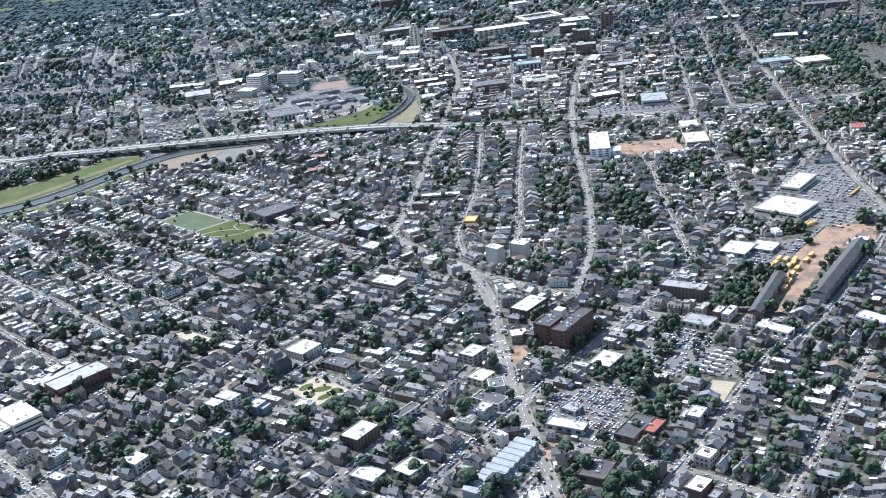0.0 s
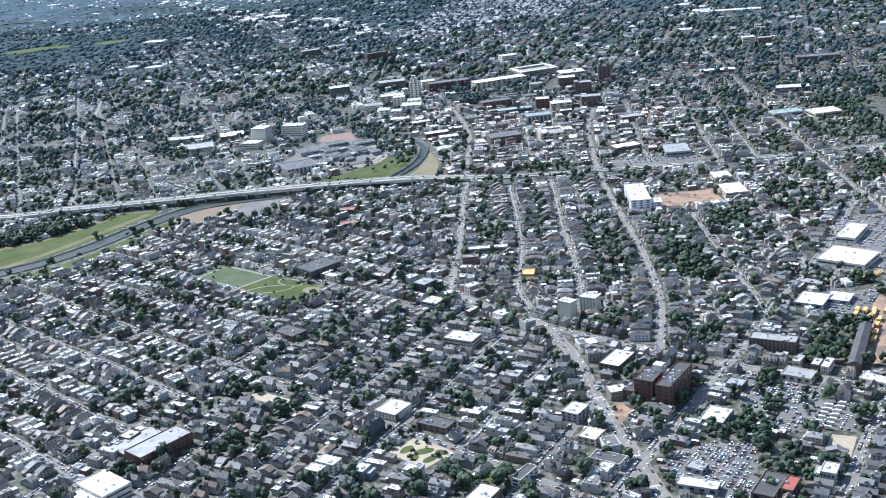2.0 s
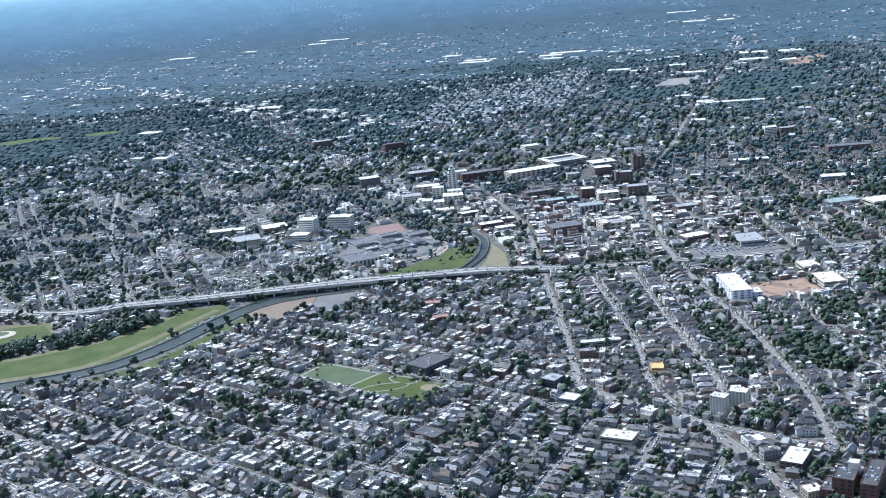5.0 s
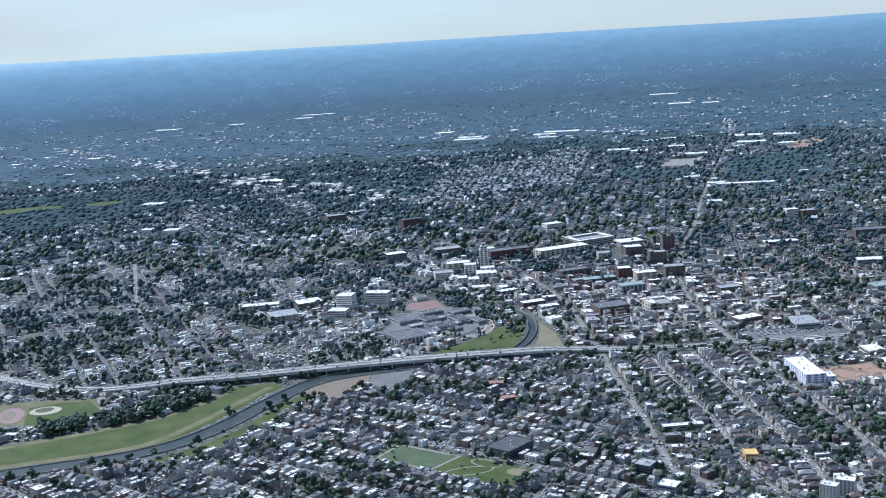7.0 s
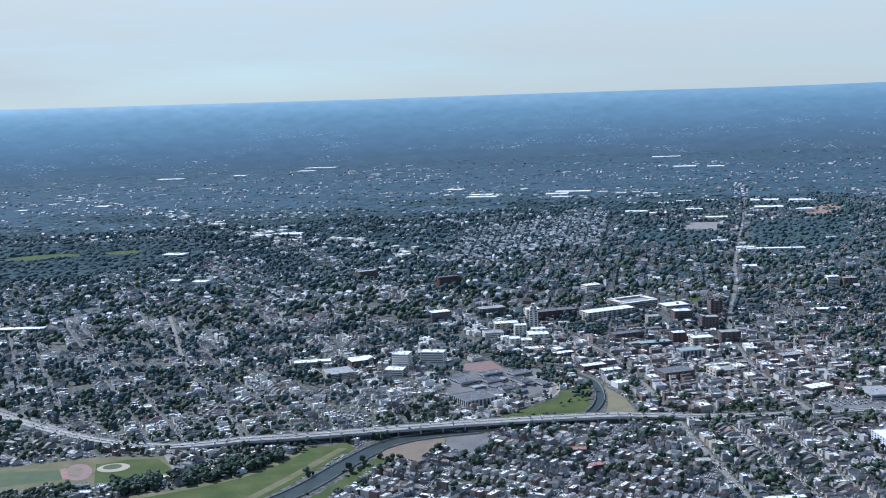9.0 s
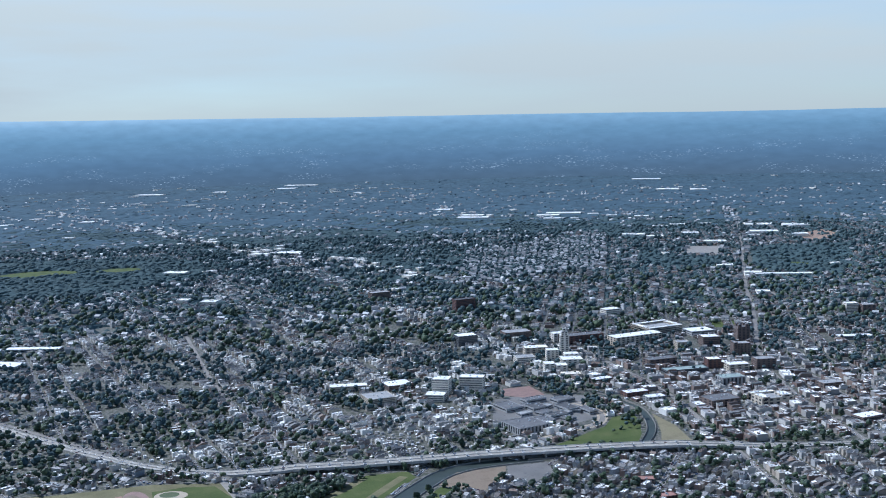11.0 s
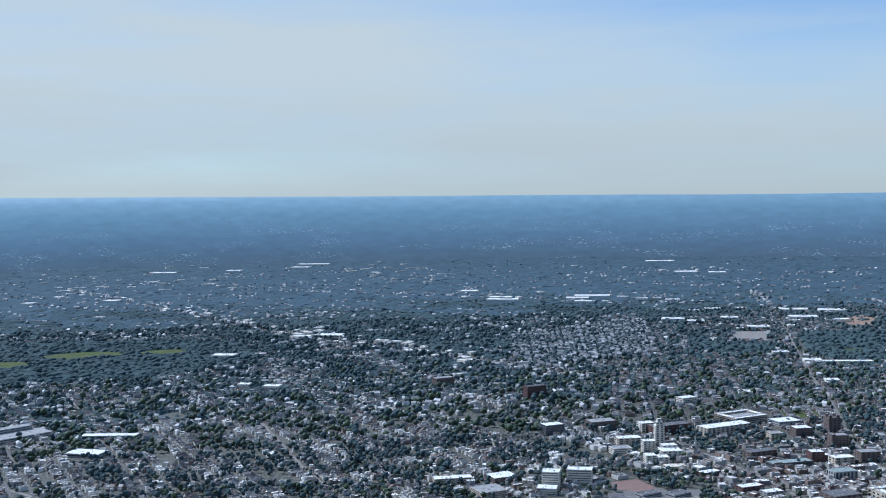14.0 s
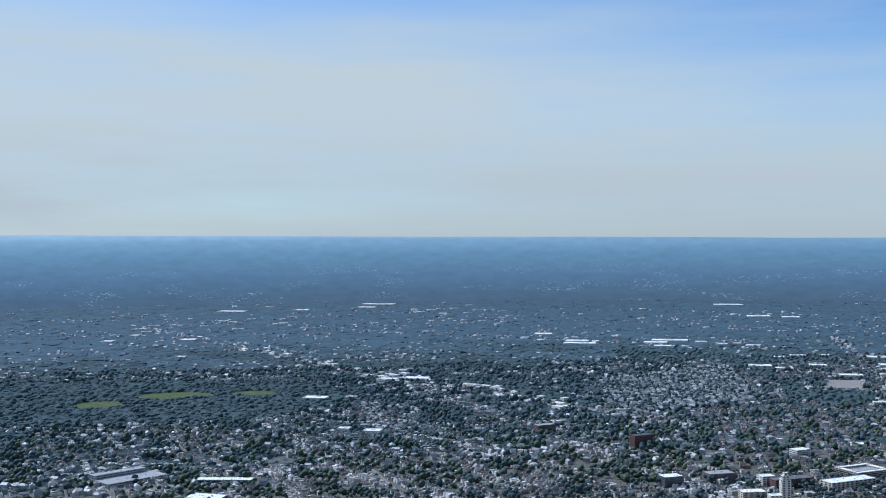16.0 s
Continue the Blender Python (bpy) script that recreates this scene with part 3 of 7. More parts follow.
def strips(name, lines, z, mat, label, extra=0.0, category="road"):
    s = Shape()
    for k, (h, p) in enumerate(lines):
        s.add(*ribbon(p, h + extra, z + 0.0015 * (k % 12)))
    return tagged(new(name, s.mesh(name, [mat])), label, category, kind="structure")


strips("pavement", [s for s in STREETS if s[1][:, 1].mean() < 860], 0.05, M_PAVE, "pale concrete pavements along the city streets", 0.6, "pavement")
strips("road", STREETS[:len(AVENUES)], 0.085, M_ROADLIGHT, "wide worn grey avenues through the city")
strips("road_side_streets", [s for s in STREETS[len(AVENUES):] if s[1][:, 1].mean() < 860], 0.085, M_ASPHALT, "narrow grey asphalt residential streets")
# suburb streets are drawn narrower and darker than the town's
strips("road_suburb_streets", [(0.78 * h, p) for h, p in STREETS[len(AVENUES):] if p[:, 1].mean() >= 860], 0.085, M_LANE, "narrow dark asphalt streets under suburban trees")
dash = Shape().box(-0.8, 0.8, -0.08, 0.08, 0, 0.012, 0)
rows = []
for h, p in STREETS[:len(AVENUES)]:
    q = resample(p, 5.0)
    for a, b in zip(q[:-1], q[1:]):
        if a[1] < 900:
            rows.append((a[0], a[1], 0.104, math.atan2(b[1] - a[1], b[0] - a[0]), 1, 1, 1))
stuff("lane_markings", many("lane_markings", dash, [M_PAINT], rows), "white dashed paint lines on the avenues", "road marking")
bar = Shape().box(-0.16, 0.16, -0.75, 0.75, 0, 0.012, 0)
rows = []
for cx, cy, turn in ((11.5, 420, 96), (9.5, 436, 96), (15, 384, 96), (17.5, 361, 96), (18.5, 350, 96), (45, 480, 106), (66, 458, 145)):
    t = radians(turn)
    for k in range(-4, 5):
        rows.append((cx - math.sin(t) * k * 0.6, cy + math.cos(t) * k * 0.6, 0.106, t, 2.4, 0.28, 1))
stuff("crosswalk_markings", many("crosswalk_markings", bar, [M_PAINT], rows), "white crosswalk bars at the street crossings", "road marking")

sheet("water_river", [(x, y) for x, y, _ in (lambda V: V[:len(V) // 2] + V[len(V) // 2:][::-1])(ribbon(curve(RIVER_W, 8), 6.3, 0)[0])], 0.03, M_WATER, "dark river bending past a grassed levee", "river")
sheet("water_channel", [(x, y) for x, y, _ in (lambda V: V[:len(V) // 2] + V[len(V) // 2:][::-1])(ribbon(curve(RIVER_N, 8), 2.9, 0)[0])], 0.035, M_WATER, "dark river in a walled channel beside a meadow", "river")


def banks(name, pts, half, width, height, mat, label):
    s = Shape()
    p = curve(pts, 8)
    for side in (1, -1):
        q = []
        for off, z in ((half, 0.02), (half + width * 0.35, height), (half + width * 0.65, height), (half + width, 0.02)):
            V, _ = ribbon(p, side * off, z)
            q.append(V[:len(p)])
        for a, b in zip(q[:-1], q[1:]):
            n = len(a)
            s.add(a + b, [(i, i + 1, n + i + 1, n + i) if side < 0 else (n + i, n + i + 1, i + 1, i) for i in range(n - 1)])
    return tagged(new(name, s.mesh(name, [mat])), label, "river bank", kind="structure")


banks("bank_river", RIVER_W, 6.3, 1.7, 0.8, M_STONE, "stone-faced bank along the river, toned dark for shade")
banks("bank_channel", RIVER_N, 2.9, 0.9, 1.2, M_STONE, "stone wall along the narrow river channel, toned dark for shade")
sheet("grass_levee", LEVEE, 0.06, M_GRASS, "long green grass levee beside the river", "lawn")
sheet("grass_bank", LEVEE_S, 0.062, M_GRASS, "green strip of grass along the river bank", "lawn")
sheet("earth_under_bridge", BRIDGE_DIRT, 0.055, M_SOIL, "brown dry ground beside the highway bridge", "ground")
sheet("bridge_lot", BRIDGE_LOT, 0.056, M_ASPHALT, "grey paved yard beside the highway bridge", "car park")
sheet("far_car_park", FAR_LOT, 0.06, M_PAVE, "wide pale car park among far stores", "car park")
sheet("far_dirt", FAR_DIRT, 0.06, M_DIRT, "bare orange earth beside far stores", "building site")
sheet("grass_meadow", MEADOW_N, 0.06, M_GRASS, "green meadow beside the river bend", "lawn")
sheet("earth_bank", SAND_N, 0.064, M_DRYGRASS, "dry yellow grass slope beside the river channel", "ground")
sheet("dirt_lot", DIRT_LOT, 0.06, M_DIRT, "bare orange earth of a cleared building site", "building site")
sheet("dirt_works", DIRT_E, 0.06, M_DIRT, "orange earth of a building site between new houses", "building site")
sheet("works_yard", WORKS_YARD, 0.055, M_ASPHALT, "grey asphalt yard beside a building site", "car park")
sheet("car_yard_ground", CAR_YARD, 0.056, M_ASPHALT, "asphalt yard packed with parked cars", "car park")
sheet("truck_yard_ground", TRUCK_YARD, 0.057, M_ASPHALT, "grey asphalt yard with parked lorries", "car park")
sheet("back_car_park", BACK_LOT, 0.056, M_ASPHALT, "grey asphalt car parks between rows of trees", "car park")
sheet("county_yard", COUNTY_YARD, 0.056, M_ASPHALT, "pale paved yard round low county buildings", "car park")
sheet("market_car_park", MARKET_LOT, 0.056, M_ASPHALT, "grey asphalt car park round two warehouses", "car park")
sheet("crossing_works", CROSS_DIRT, 0.06, M_DIRT, "bare orange earth of street works at a crossing", "building site")
sheet("street_works", WORKS_DIRT, 0.12, M_DIRT, "orange earth of street works beside the avenue", "building site")
sheet("red_plaza", RED_PLAZA, 0.06, M_SAND, "small plaza paved in faded red", "plaza")
sheet("side_lawn", SIDE_LAWN, 0.06, M_GRASS, "green lawn between city houses", "lawn")
sheet("red_earth", RED_EARTH, 0.06, M_INFIELD, "reddish bare earth beside low clinics", "ground")
sheet("rail_yard", RAIL_YARD, 0.056, M_ASPHALT, "grey asphalt yard beside the highway", "car park")
sheet("church_lot", CHURCH_LOT, 0.06, M_SAND, "pale sandy unpaved lot among trees", "ground")

# park with its turf field, paths and oval lawns
sheet("park_ground", PARK, 0.05, M_GRASS, "green park ground crossed by pale paths", "park")
sheet("park_path", [(-198.5, 655), (-181.5, 673.5), (-149.5, 643), (-169, 627)], 0.06, M_PAVE, "pale path round the turf field", "path")
sheet("turf_field", [(-196, 655), (-181.5, 671), (-152, 643), (-169, 629)], 0.075, M_TURF, "green rectangular sports turf field in a park", "sports field")


def oval(name, cx, cy, a, b, turn, z, mat, label, category="lawn"):
    t = radians(turn)
    return sheet(name, [(cx + a * math.cos(u) * math.cos(t) - b * math.sin(u) * math.sin(t), cy + a * math.cos(u) * math.sin(t) + b * math.sin(u) * math.cos(t)) for u in np.linspace(0, 2 * math.pi, 33)[:-1]], z, mat, label, category)


oval("park_path", -149, 620, 14, 6, 0, 0.066, M_PAVE, "pale oval park path", "path")
oval("park_path", -138, 628, 10, 5, -45, 0.07, M_PAVE, "pale oval park path", "path")
oval("park_lawn", -149, 620, 13, 5, 0, 0.08, M_GRASS, "oval lawn with pale paths in the park")
oval("park_lawn", -138, 628, 9, 4, -45, 0.08, M_GRASS, "oval lawn with pale paths in the park")
oval("park_lawn", -124, 611, 6, 5, -45, 0.08, M_DRYGRASS, "worn dry lawn in the park")
sheet("plaza_ground", PLAZA, 0.05, M_SAND, "small square with sandy paths and planted beds", "park")
for cx, cy, a, b, t in ((-73, 409, 3.6, 2.2, 50), (-66, 406, 4.2, 2.4, 10), (-64, 399, 3.4, 2.0, 40), (-59, 403.5, 3.0, 2.0, -40), (-70, 401.5, 2.6, 1.6, 70)):
    oval("plaza_lawn", cx, cy, a, b, t, 0.08, M_GRASS, "rounded green bed in a small square")

for pts in ([(-590, 700), (-430, 708), (-387, 712), (-352, 715), (-328, 724), (-302, 757), (-281, 787), (-260, 816)], [(-590, 733), (-445, 740), (-410, 749), (-376, 756), (-328, 773), (-304, 796), (-288, 818)]):
    V, _ = ribbon(curve(pts, 10), 3.2, 0)
    sheet("levee_path", [(x, y) for x, y, _ in V[:len(V) // 2] + V[len(V) // 2:][::-1]], 0.085, M_WORN, "dry olive strip along the grass levee", "path")
V, _ = ribbon(curve(AVENUES[29][1], 6), 4.2, 0)
sheet("sandy_verge", [(x, y) for x, y, _ in V[:len(V) // 2] + V[len(V) // 2:][::-1]], 0.075, M_SAND, "sandy verge along a curved drive", "path")
# ball fields
sheet("ball_field_ground", BALLPARK, 0.05, M_WORN, "worn ground round the school ball fields", "sports field")
sheet("ball_field_grass", [(-422, 786), (-427, 827), (-406, 831), (-386, 828), (-373, 799), (-381, 791), (-390, 786)], 0.062, M_GRASS, "mown green outfield of a baseball field", "sports field")
oval("ball_field_infield", -414, 816, 11, 9, -10, 0.075, M_SAND, "baseball infield of tan clay", "sports field")
oval("ball_field_diamond", -415, 818, 6.5, 5.5, -10, 0.09, M_TURF, "green diamond inside a baseball infield", "sports field")
oval("running_track", -436, 813, 8.5, 18, 12, 0.07, M_INFIELD, "dark red running track end", "sports field")
oval("track_inside", -438, 813, 5.0, 11, 12, 0.082, M_SOIL, "brown clay inside the running track", "sports field")
sheet("school_pitch", [(-600, 838), (-450, 821), (-444, 800), (-600, 778)], 0.09, M_TURF, "grey-green school sports pitch", "sports field")
sheet("pitch_end", [(-450, 822), (-446, 823), (-440, 800), (-444, 800)], 0.098, M_SALMON, "salmon red end strip of a school pitch", "sports field")
sheet("school_lane", [(-386, 846), (-380, 843), (-364, 789), (-371, 790)], 0.07, M_PAVE, "pale paved lane beside the ball field", "path")

# ---- the highway on its bridge ----
hw = curve(HIGHWAY, 8)
hz = np.interp(hw[:, 0], [-700, -380, -330, -60, 10, 420], [0.12, 0.12, 4.6, 4.6, 0.4, 0.12])
hb = np.interp(hw[:, 0], [-700, -430, -340, -40, 60, 420], [4.4, 4.6, 6.4, 6.4, 4.2, 3.8])  # half width
bridge = new("highway_bridge")
tagged(bridge, "long pale concrete highway bridge on piers over the river", "bridge", kind="structure")
deck = Shape()
V, F = ribbon(hw, hb, 0, hz + 0.02)
deck.add(V, F)
V2, F2 = ribbon(hw, hb, 0, np.maximum(hz - 1.3, 0.0))
k = len(hw)
deck.add(V[:k] + V2[:k], [(i, i + 1, k + i + 1, k + i) for i in range(k - 1)])
deck.add(V[k:] + V2[k:], [(k + i, k + i + 1, i + 1, i) for i in range(k - 1)])
part("deck", deck.mesh("deck", [M_CONC]), bridge)
lane = Shape()
V, F = ribbon(hw, hb - 0.4, 0, hz + 0.04)
lane.add(V, F)
part("carriageway", lane.mesh("carriageway", [M_DECK]), bridge, "pale concrete carriageway of the bridge")
for side, nm in ((hb - 0.15, "parapet"), (0.15 - hb, "parapet"), (0.0 * hb, "median_barrier")):
    s = Shape()
    A, _ = ribbon(hw, side + 0.12, 0, hz + 0.02)
    B, _ = ribbon(hw, side - 0.12, 0, hz + 0.02)
    a, b = A[:k], B[:k]
    a2, b2 = [(x, y, z + 0.42) for x, y, z in a], [(x, y, z + 0.42) for x, y, z in b]
    s.add(a + a2 + b + b2, [(i, i + 1, k + i + 1, k + i) for i in range(k - 1)] + [(3 * k + i, 3 * k + i + 1, 2 * k + i + 1, 2 * k + i) for i in range(k - 1)] + [(k + i, k + i + 1, 3 * k + i + 1, 3 * k + i) for i in range(k - 1)])
    part(nm, s.mesh(nm, [M_CONC]), bridge)
pier = Shape().box(-0.5, 0.5, -5.2, 5.2, 0, 1, 0).mesh("pier", [M_CONC])
for i in range(1, k - 1):
    if hz[i] > 1.2 and i % 2 == 0:
        t = math.atan2(hw[i + 1][1] - hw[i - 1][1], hw[i + 1][0] - hw[i - 1][0])
        part("pier", pier, bridge, at=Matrix.LocRotScale((hw[i][0], hw[i][1], 0), Euler((0, 0, t)), (1, 1, hz[i] - 1.2)))


rows = []
for a, b, z, w in zip(hw[:-1], hw[1:], hz[:-1], hb):
    t = math.atan2(b[1] - a[1], b[0] - a[0])
    for off in (-0.6 * w, -0.35 * w, 0.35 * w, 0.6 * w):
        rows.append((a[0] - math.sin(t) * off, a[1] + math.cos(t) * off, z + 0.055, t, 1.6, 1.4, 1))
stuff("highway_lane_markings", many("highway_lane_markings", dash, [M_PAINT], rows), "white dashed lane lines on the highway", "road marking")


def heap(x, y, r, h, seed, mat, label):
    """A rough mound of loose earth."""
    q = np.random.default_rng(seed)
    V, F, k = [(x, y, h)], [], 11
    for j, (f, z) in enumerate(((0.45, 0.72), (0.8, 0.28), (1.1, 0.0))):
        V += [(x + r * f * math.cos(t) * q.uniform(0.8, 1.2), y + r * f * math.sin(t) * q.uniform(0.8, 1.2), h * z * q.uniform(0.8, 1.2) + 0.04) for t in np.linspace(0, 6.283, k + 1)[:-1]]
    F += [(0, 1 + i, 1 + (i + 1) % k) for i in range(k)]
    for j in range(2):
        F += [(1 + j * k + i, 1 + (j + 1) * k + i, 1 + (j + 1) * k + (i + 1) % k, 1 + j * k + (i + 1) % k) for i in range(k)]
    tagged(new("earth_heap", mesh_of("earth_heap", V, F, [mat])), label, "earth heap", "earth heaps")


for k, (x, y) in enumerate(((104, 696), (112, 722), (121, 702), (128, 716), (136, 706), (108, 708), (118, 724), (188, 515), (183, 508), (194, 519), (198, 512), (203, 520), (199, 526), (192, 528), (167, 486), (24, 344), (27, 341), (16, 422))):
    heap(x, y, 1.5 + 0.5 * (k % 3), 0.8 + 0.25 * (k % 4), k, M_DIRT, "mound of loose orange earth on a building site")

# ---- single buildings ----
def gable(s, x0, x1, y0, y1, z0, h, rise, along_y=True, over=0.04, mat=1):
    """A block under a pitched roof with eaves; the ridge runs along y or along x."""
    mx, my = (x0 + x1) / 2, (y0 + y1) / 2
    V = [(x0, y0, z0), (x1, y0, z0), (x1, y1, z0), (x0, y1, z0), (x0, y0, h), (x1, y0, h), (x1, y1, h), (x0, y1, h)]
    e, t, d = over, h + rise, rise * over / max((x1 - x0 if along_y else y1 - y0) / 2, 0.01)
    if along_y:
        s.add(V + [(mx, y0, t), (mx, y1, t)], [(0, 1, 5, 8, 4), (1, 2, 6, 5), (2, 3, 7, 9, 6), (3, 0, 4, 7)], 0)
        s.add([(x0 - e, y0 - e, h - d), (mx, y0 - e, t + 0.03), (x1 + e, y0 - e, h - d), (x0 - e, y1 + e, h - d), (mx, y1 + e, t + 0.03), (x1 + e, y1 + e, h - d)], [(0, 1, 4, 3), (1, 2, 5, 4), (0, 2, 1), (3, 4, 5)], mat)
    else:
        s.add(V + [(x0, my, t), (x1, my, t)], [(0, 1, 5, 4), (1, 2, 6, 9, 5), (2, 3, 7, 6), (3, 0, 4, 8, 7)], 0)
        s.add([(x0 - e, y0 - e, h - d), (x0 - e, my, t + 0.03), (x0 - e, y1 + e, h - d), (x1 + e, y0 - e, h - d), (x1 + e, my, t + 0.03), (x1 + e, y1 + e, h - d)], [(0, 3, 4, 1), (1, 4, 5, 2), (0, 1, 2), (3, 5, 4)], mat)


def flat(s, x0, x1, y0, y1, h, rim=0.08, mat=3, t=0.04):
    """A block with a parapet round a sunken roof."""
    o, i = [(x0, y0), (x1, y0), (x1, y1), (x0, y1)], [(x0 + t, y0 + t), (x1 - t, y0 + t), (x1 - t, y1 - t), (x0 + t, y1 - t)]
    F = []
    for a in range(4):
        b = (a + 1) % 4
        F += [(a, b, 4 + b, 4 + a), (4 + a, 4 + b, 8 + b, 8 + a), (8 + a, 8 + b, 12 + b, 12 + a)]
    s.add([(*p, 0) for p in o] + [(*p, h + rim) for p in o] + [(*p, h + rim) for p in i] + [(*p, h) for p in i], F, 0)
    s.add([(*p, h + 0.004) for p in i], [(0, 1, 2, 3)], mat)


def lean(s, x0, x1, y0, y1, z0, h0, h1, mat=1):
    """A lean-to: its roof falls from h0 at y0 to h1 at y1."""
    s.add([(x0, y0, z0), (x1, y0, z0), (x1, y1, z0), (x0, y1, z0), (x0, y0, h0), (x1, y0, h0), (x1, y1, h1), (x0, y1, h1)], [(0, 1, 5, 4), (1, 2, 6, 5), (2, 3, 7, 6), (3, 0, 4, 7)], 0)
    s.add([(x0 - 0.03, y0, h0 + 0.012), (x1 + 0.03, y0, h0 + 0.012), (x1 + 0.03, y1 + 0.03, h1 + 0.012), (x0 - 0.03, y1 + 0.03, h1 + 0.012)], [(0, 1, 2, 3)], mat)


def porch_roof(s, mat=1):
    lean(s, -0.4, 0.42, -0.58, -0.5, 0.02, 0.36, 0.42, mat)


def house_shape(kind, windows, variant=0):
    """Unit house: width along x, depth along y, 1 high to the eaves. Material 0 wall, 1 pitched roof, 2 window, 3 flat roof."""
    s = Shape()
    y1 = 0.5
    if kind == "gable":
        if variant == 0:  # long ridge, a dormer on each slope, a low kitchen behind
            y1 = 0.2
            gable(s, -.5, .5, -.5, .2, 0, 1, .42)
            gable(s, .05, .46, -.2, -.04, .9, 1.18, .1, False, .02)
            gable(s, -.46, -.05, -.05, .1, .9, 1.2, .1, False, .02)
            lean(s, -.36, .42, .2, .5, 0, .82, .62)
            porch_roof(s)
            s.box(.16, .26, 0, .05, 1.1, 1.55, 0)
        elif variant == 1:  # a cross wing
            gable(s, -.42, .42, -.5, .42, 0, 1, .4)
            gable(s, -.56, .56, -.06, .24, 0, .96, .34, False)
            porch_roof(s)
            lean(s, -.3, .2, .42, .54, 0, .6, .5, 3)
            s.box(-.28, -.18, .3, .35, 1.1, 1.5, 0)
        elif variant == 2:  # two ridges of unlike height
            y1 = 0.05
            gable(s, -.5, .5, -.5, .05, 0, 1.06, .44)
            gable(s, -.44, .36, .05, .5, 0, .8, .34)
            gable(s, .06, .46, -.3, -.12, .95, 1.24, .1, False, .02)
            porch_roof(s, 3)
            s.box(-.1, .0, -.06, -.01, 1.4, 1.66, 0)
        else:  # plain and wide, for far off
            gable(s, -.5, .5, -.5, .5, 0, 1, .38)
    elif kind == "side":
        y1 = 0.25
        gable(s, -.5, .5, -.5, .25, 0, 1, .4, False)
        if variant < 3:
            gable(s, -.3, -.1, -.5, -.2, .9, 1.14, .1, True, .02)
            gable(s, .12, .32, -.5, -.2, .9, 1.14, .1, True, .02)
            lean(s, -.42, .3, .25, .5, 0, .8, .6, 1 if variant else 3)
            s.box(.34, .43, -.14, -.09, 1.2, 1.55, 0)
            porch_roof(s)
    elif kind == "hip":
        s.add([(-.5, -.5, 0), (.5, -.5, 0), (.5, .5, 0), (-.5, .5, 0), (-.5, -.5, 1), (.5, -.5, 1), (.5, .5, 1), (-.5, .5, 1)], [(0, 1, 5, 4), (1, 2, 6, 5), (2, 3, 7, 6), (3, 0, 4, 7)], 0)
        s.add([(-.56, -.55, .97), (.56, -.55, .97), (.56, .55, .97), (-.56, .55, .97), (0, -.2, 1.38), (0, .2, 1.38)], [(0, 1, 4), (1, 2, 5, 4), (2, 3, 5), (3, 0, 4, 5)], 1)
        if variant < 3:
            gable(s, -.2, .2, -.46, -.28, .9, 1.16, .12, True, .02)
            gable(s, .18, .46, -.05, .14, .9, 1.14, .1, False, .02)
            s.box(-.22, -.12, .05, .1, 1.1, 1.52, 0)
            porch_roof(s)
            if variant:
                lean(s, -.3, .36, .5, .66, 0, .62, .5, 3)
    else:
        if variant == 0:
            y1 = 0.22
            flat(s, -.5, .5, -.5, .22, 1)
            flat(s, -.5, .28, .22, .5, .72, .05)
            s.box(-.12, .14, -.1, .04, 1.0, 1.16, 0)
            s.box(.2, .32, -.34, -.28, 1.0, 1.1, 0)
        elif variant == 1:
            flat(s, -.5, .5, -.5, .5, 1)
            s.box(-.3, -.08, .1, .24, 1.0, 1.2, 0)
            s.box(.1, .24, -.3, -.22, 1.0, 1.1, 0)
            s.box(.16, .3, .28, .34, 1.0, 1.1, 0)
        elif variant == 2:
            y1 = -.05
            flat(s, -.5, .5, -.5, -.05, 1.1)
            flat(s, -.5, .5, -.05, .5, .84, .06)
            s.box(-.34, -.12, -.3, -.16, 1.1, 1.28, 0)
            s.box(.06, .2, .2, .27, .84, .94, 0)
        else:
            flat(s, -.5, .5, -.5, .5, 1)
            s.box(-.12, .14, .1, .28, 1.0, 1.14, 0)
    if windows:
        for z in (.3, .72):
            for x in (-.26, .02, .27):
                s.add([(x - .075, -.508, z - .11), (x + .075, -.508, z - .11), (x + .075, -.508, z + .11), (x - .075, -.508, z + .11)], [(0, 1, 2, 3)], 2)
            for y in (-.36, -.18, .0, .16):
                if y < y1 - 0.04 and not (kind == "gable" and variant == 1):
                    for x in (-.508, .508):
                        s.add([(x, y - .035, z - .1), (x, y + .035, z - .1), (x, y + .035, z + .1), (x, y - .035, z + .1)], [(0, 1, 2, 3) if x > 0 else (3, 2, 1, 0)], 2)
    return s


def slice_of(shape, mat):
    s = Shape()
    for q, m in zip(shape.f, shape.m):
        if m == mat:
            s.add([shape.v[i] for i in q], [tuple(range(len(q)))], 0)
    return s


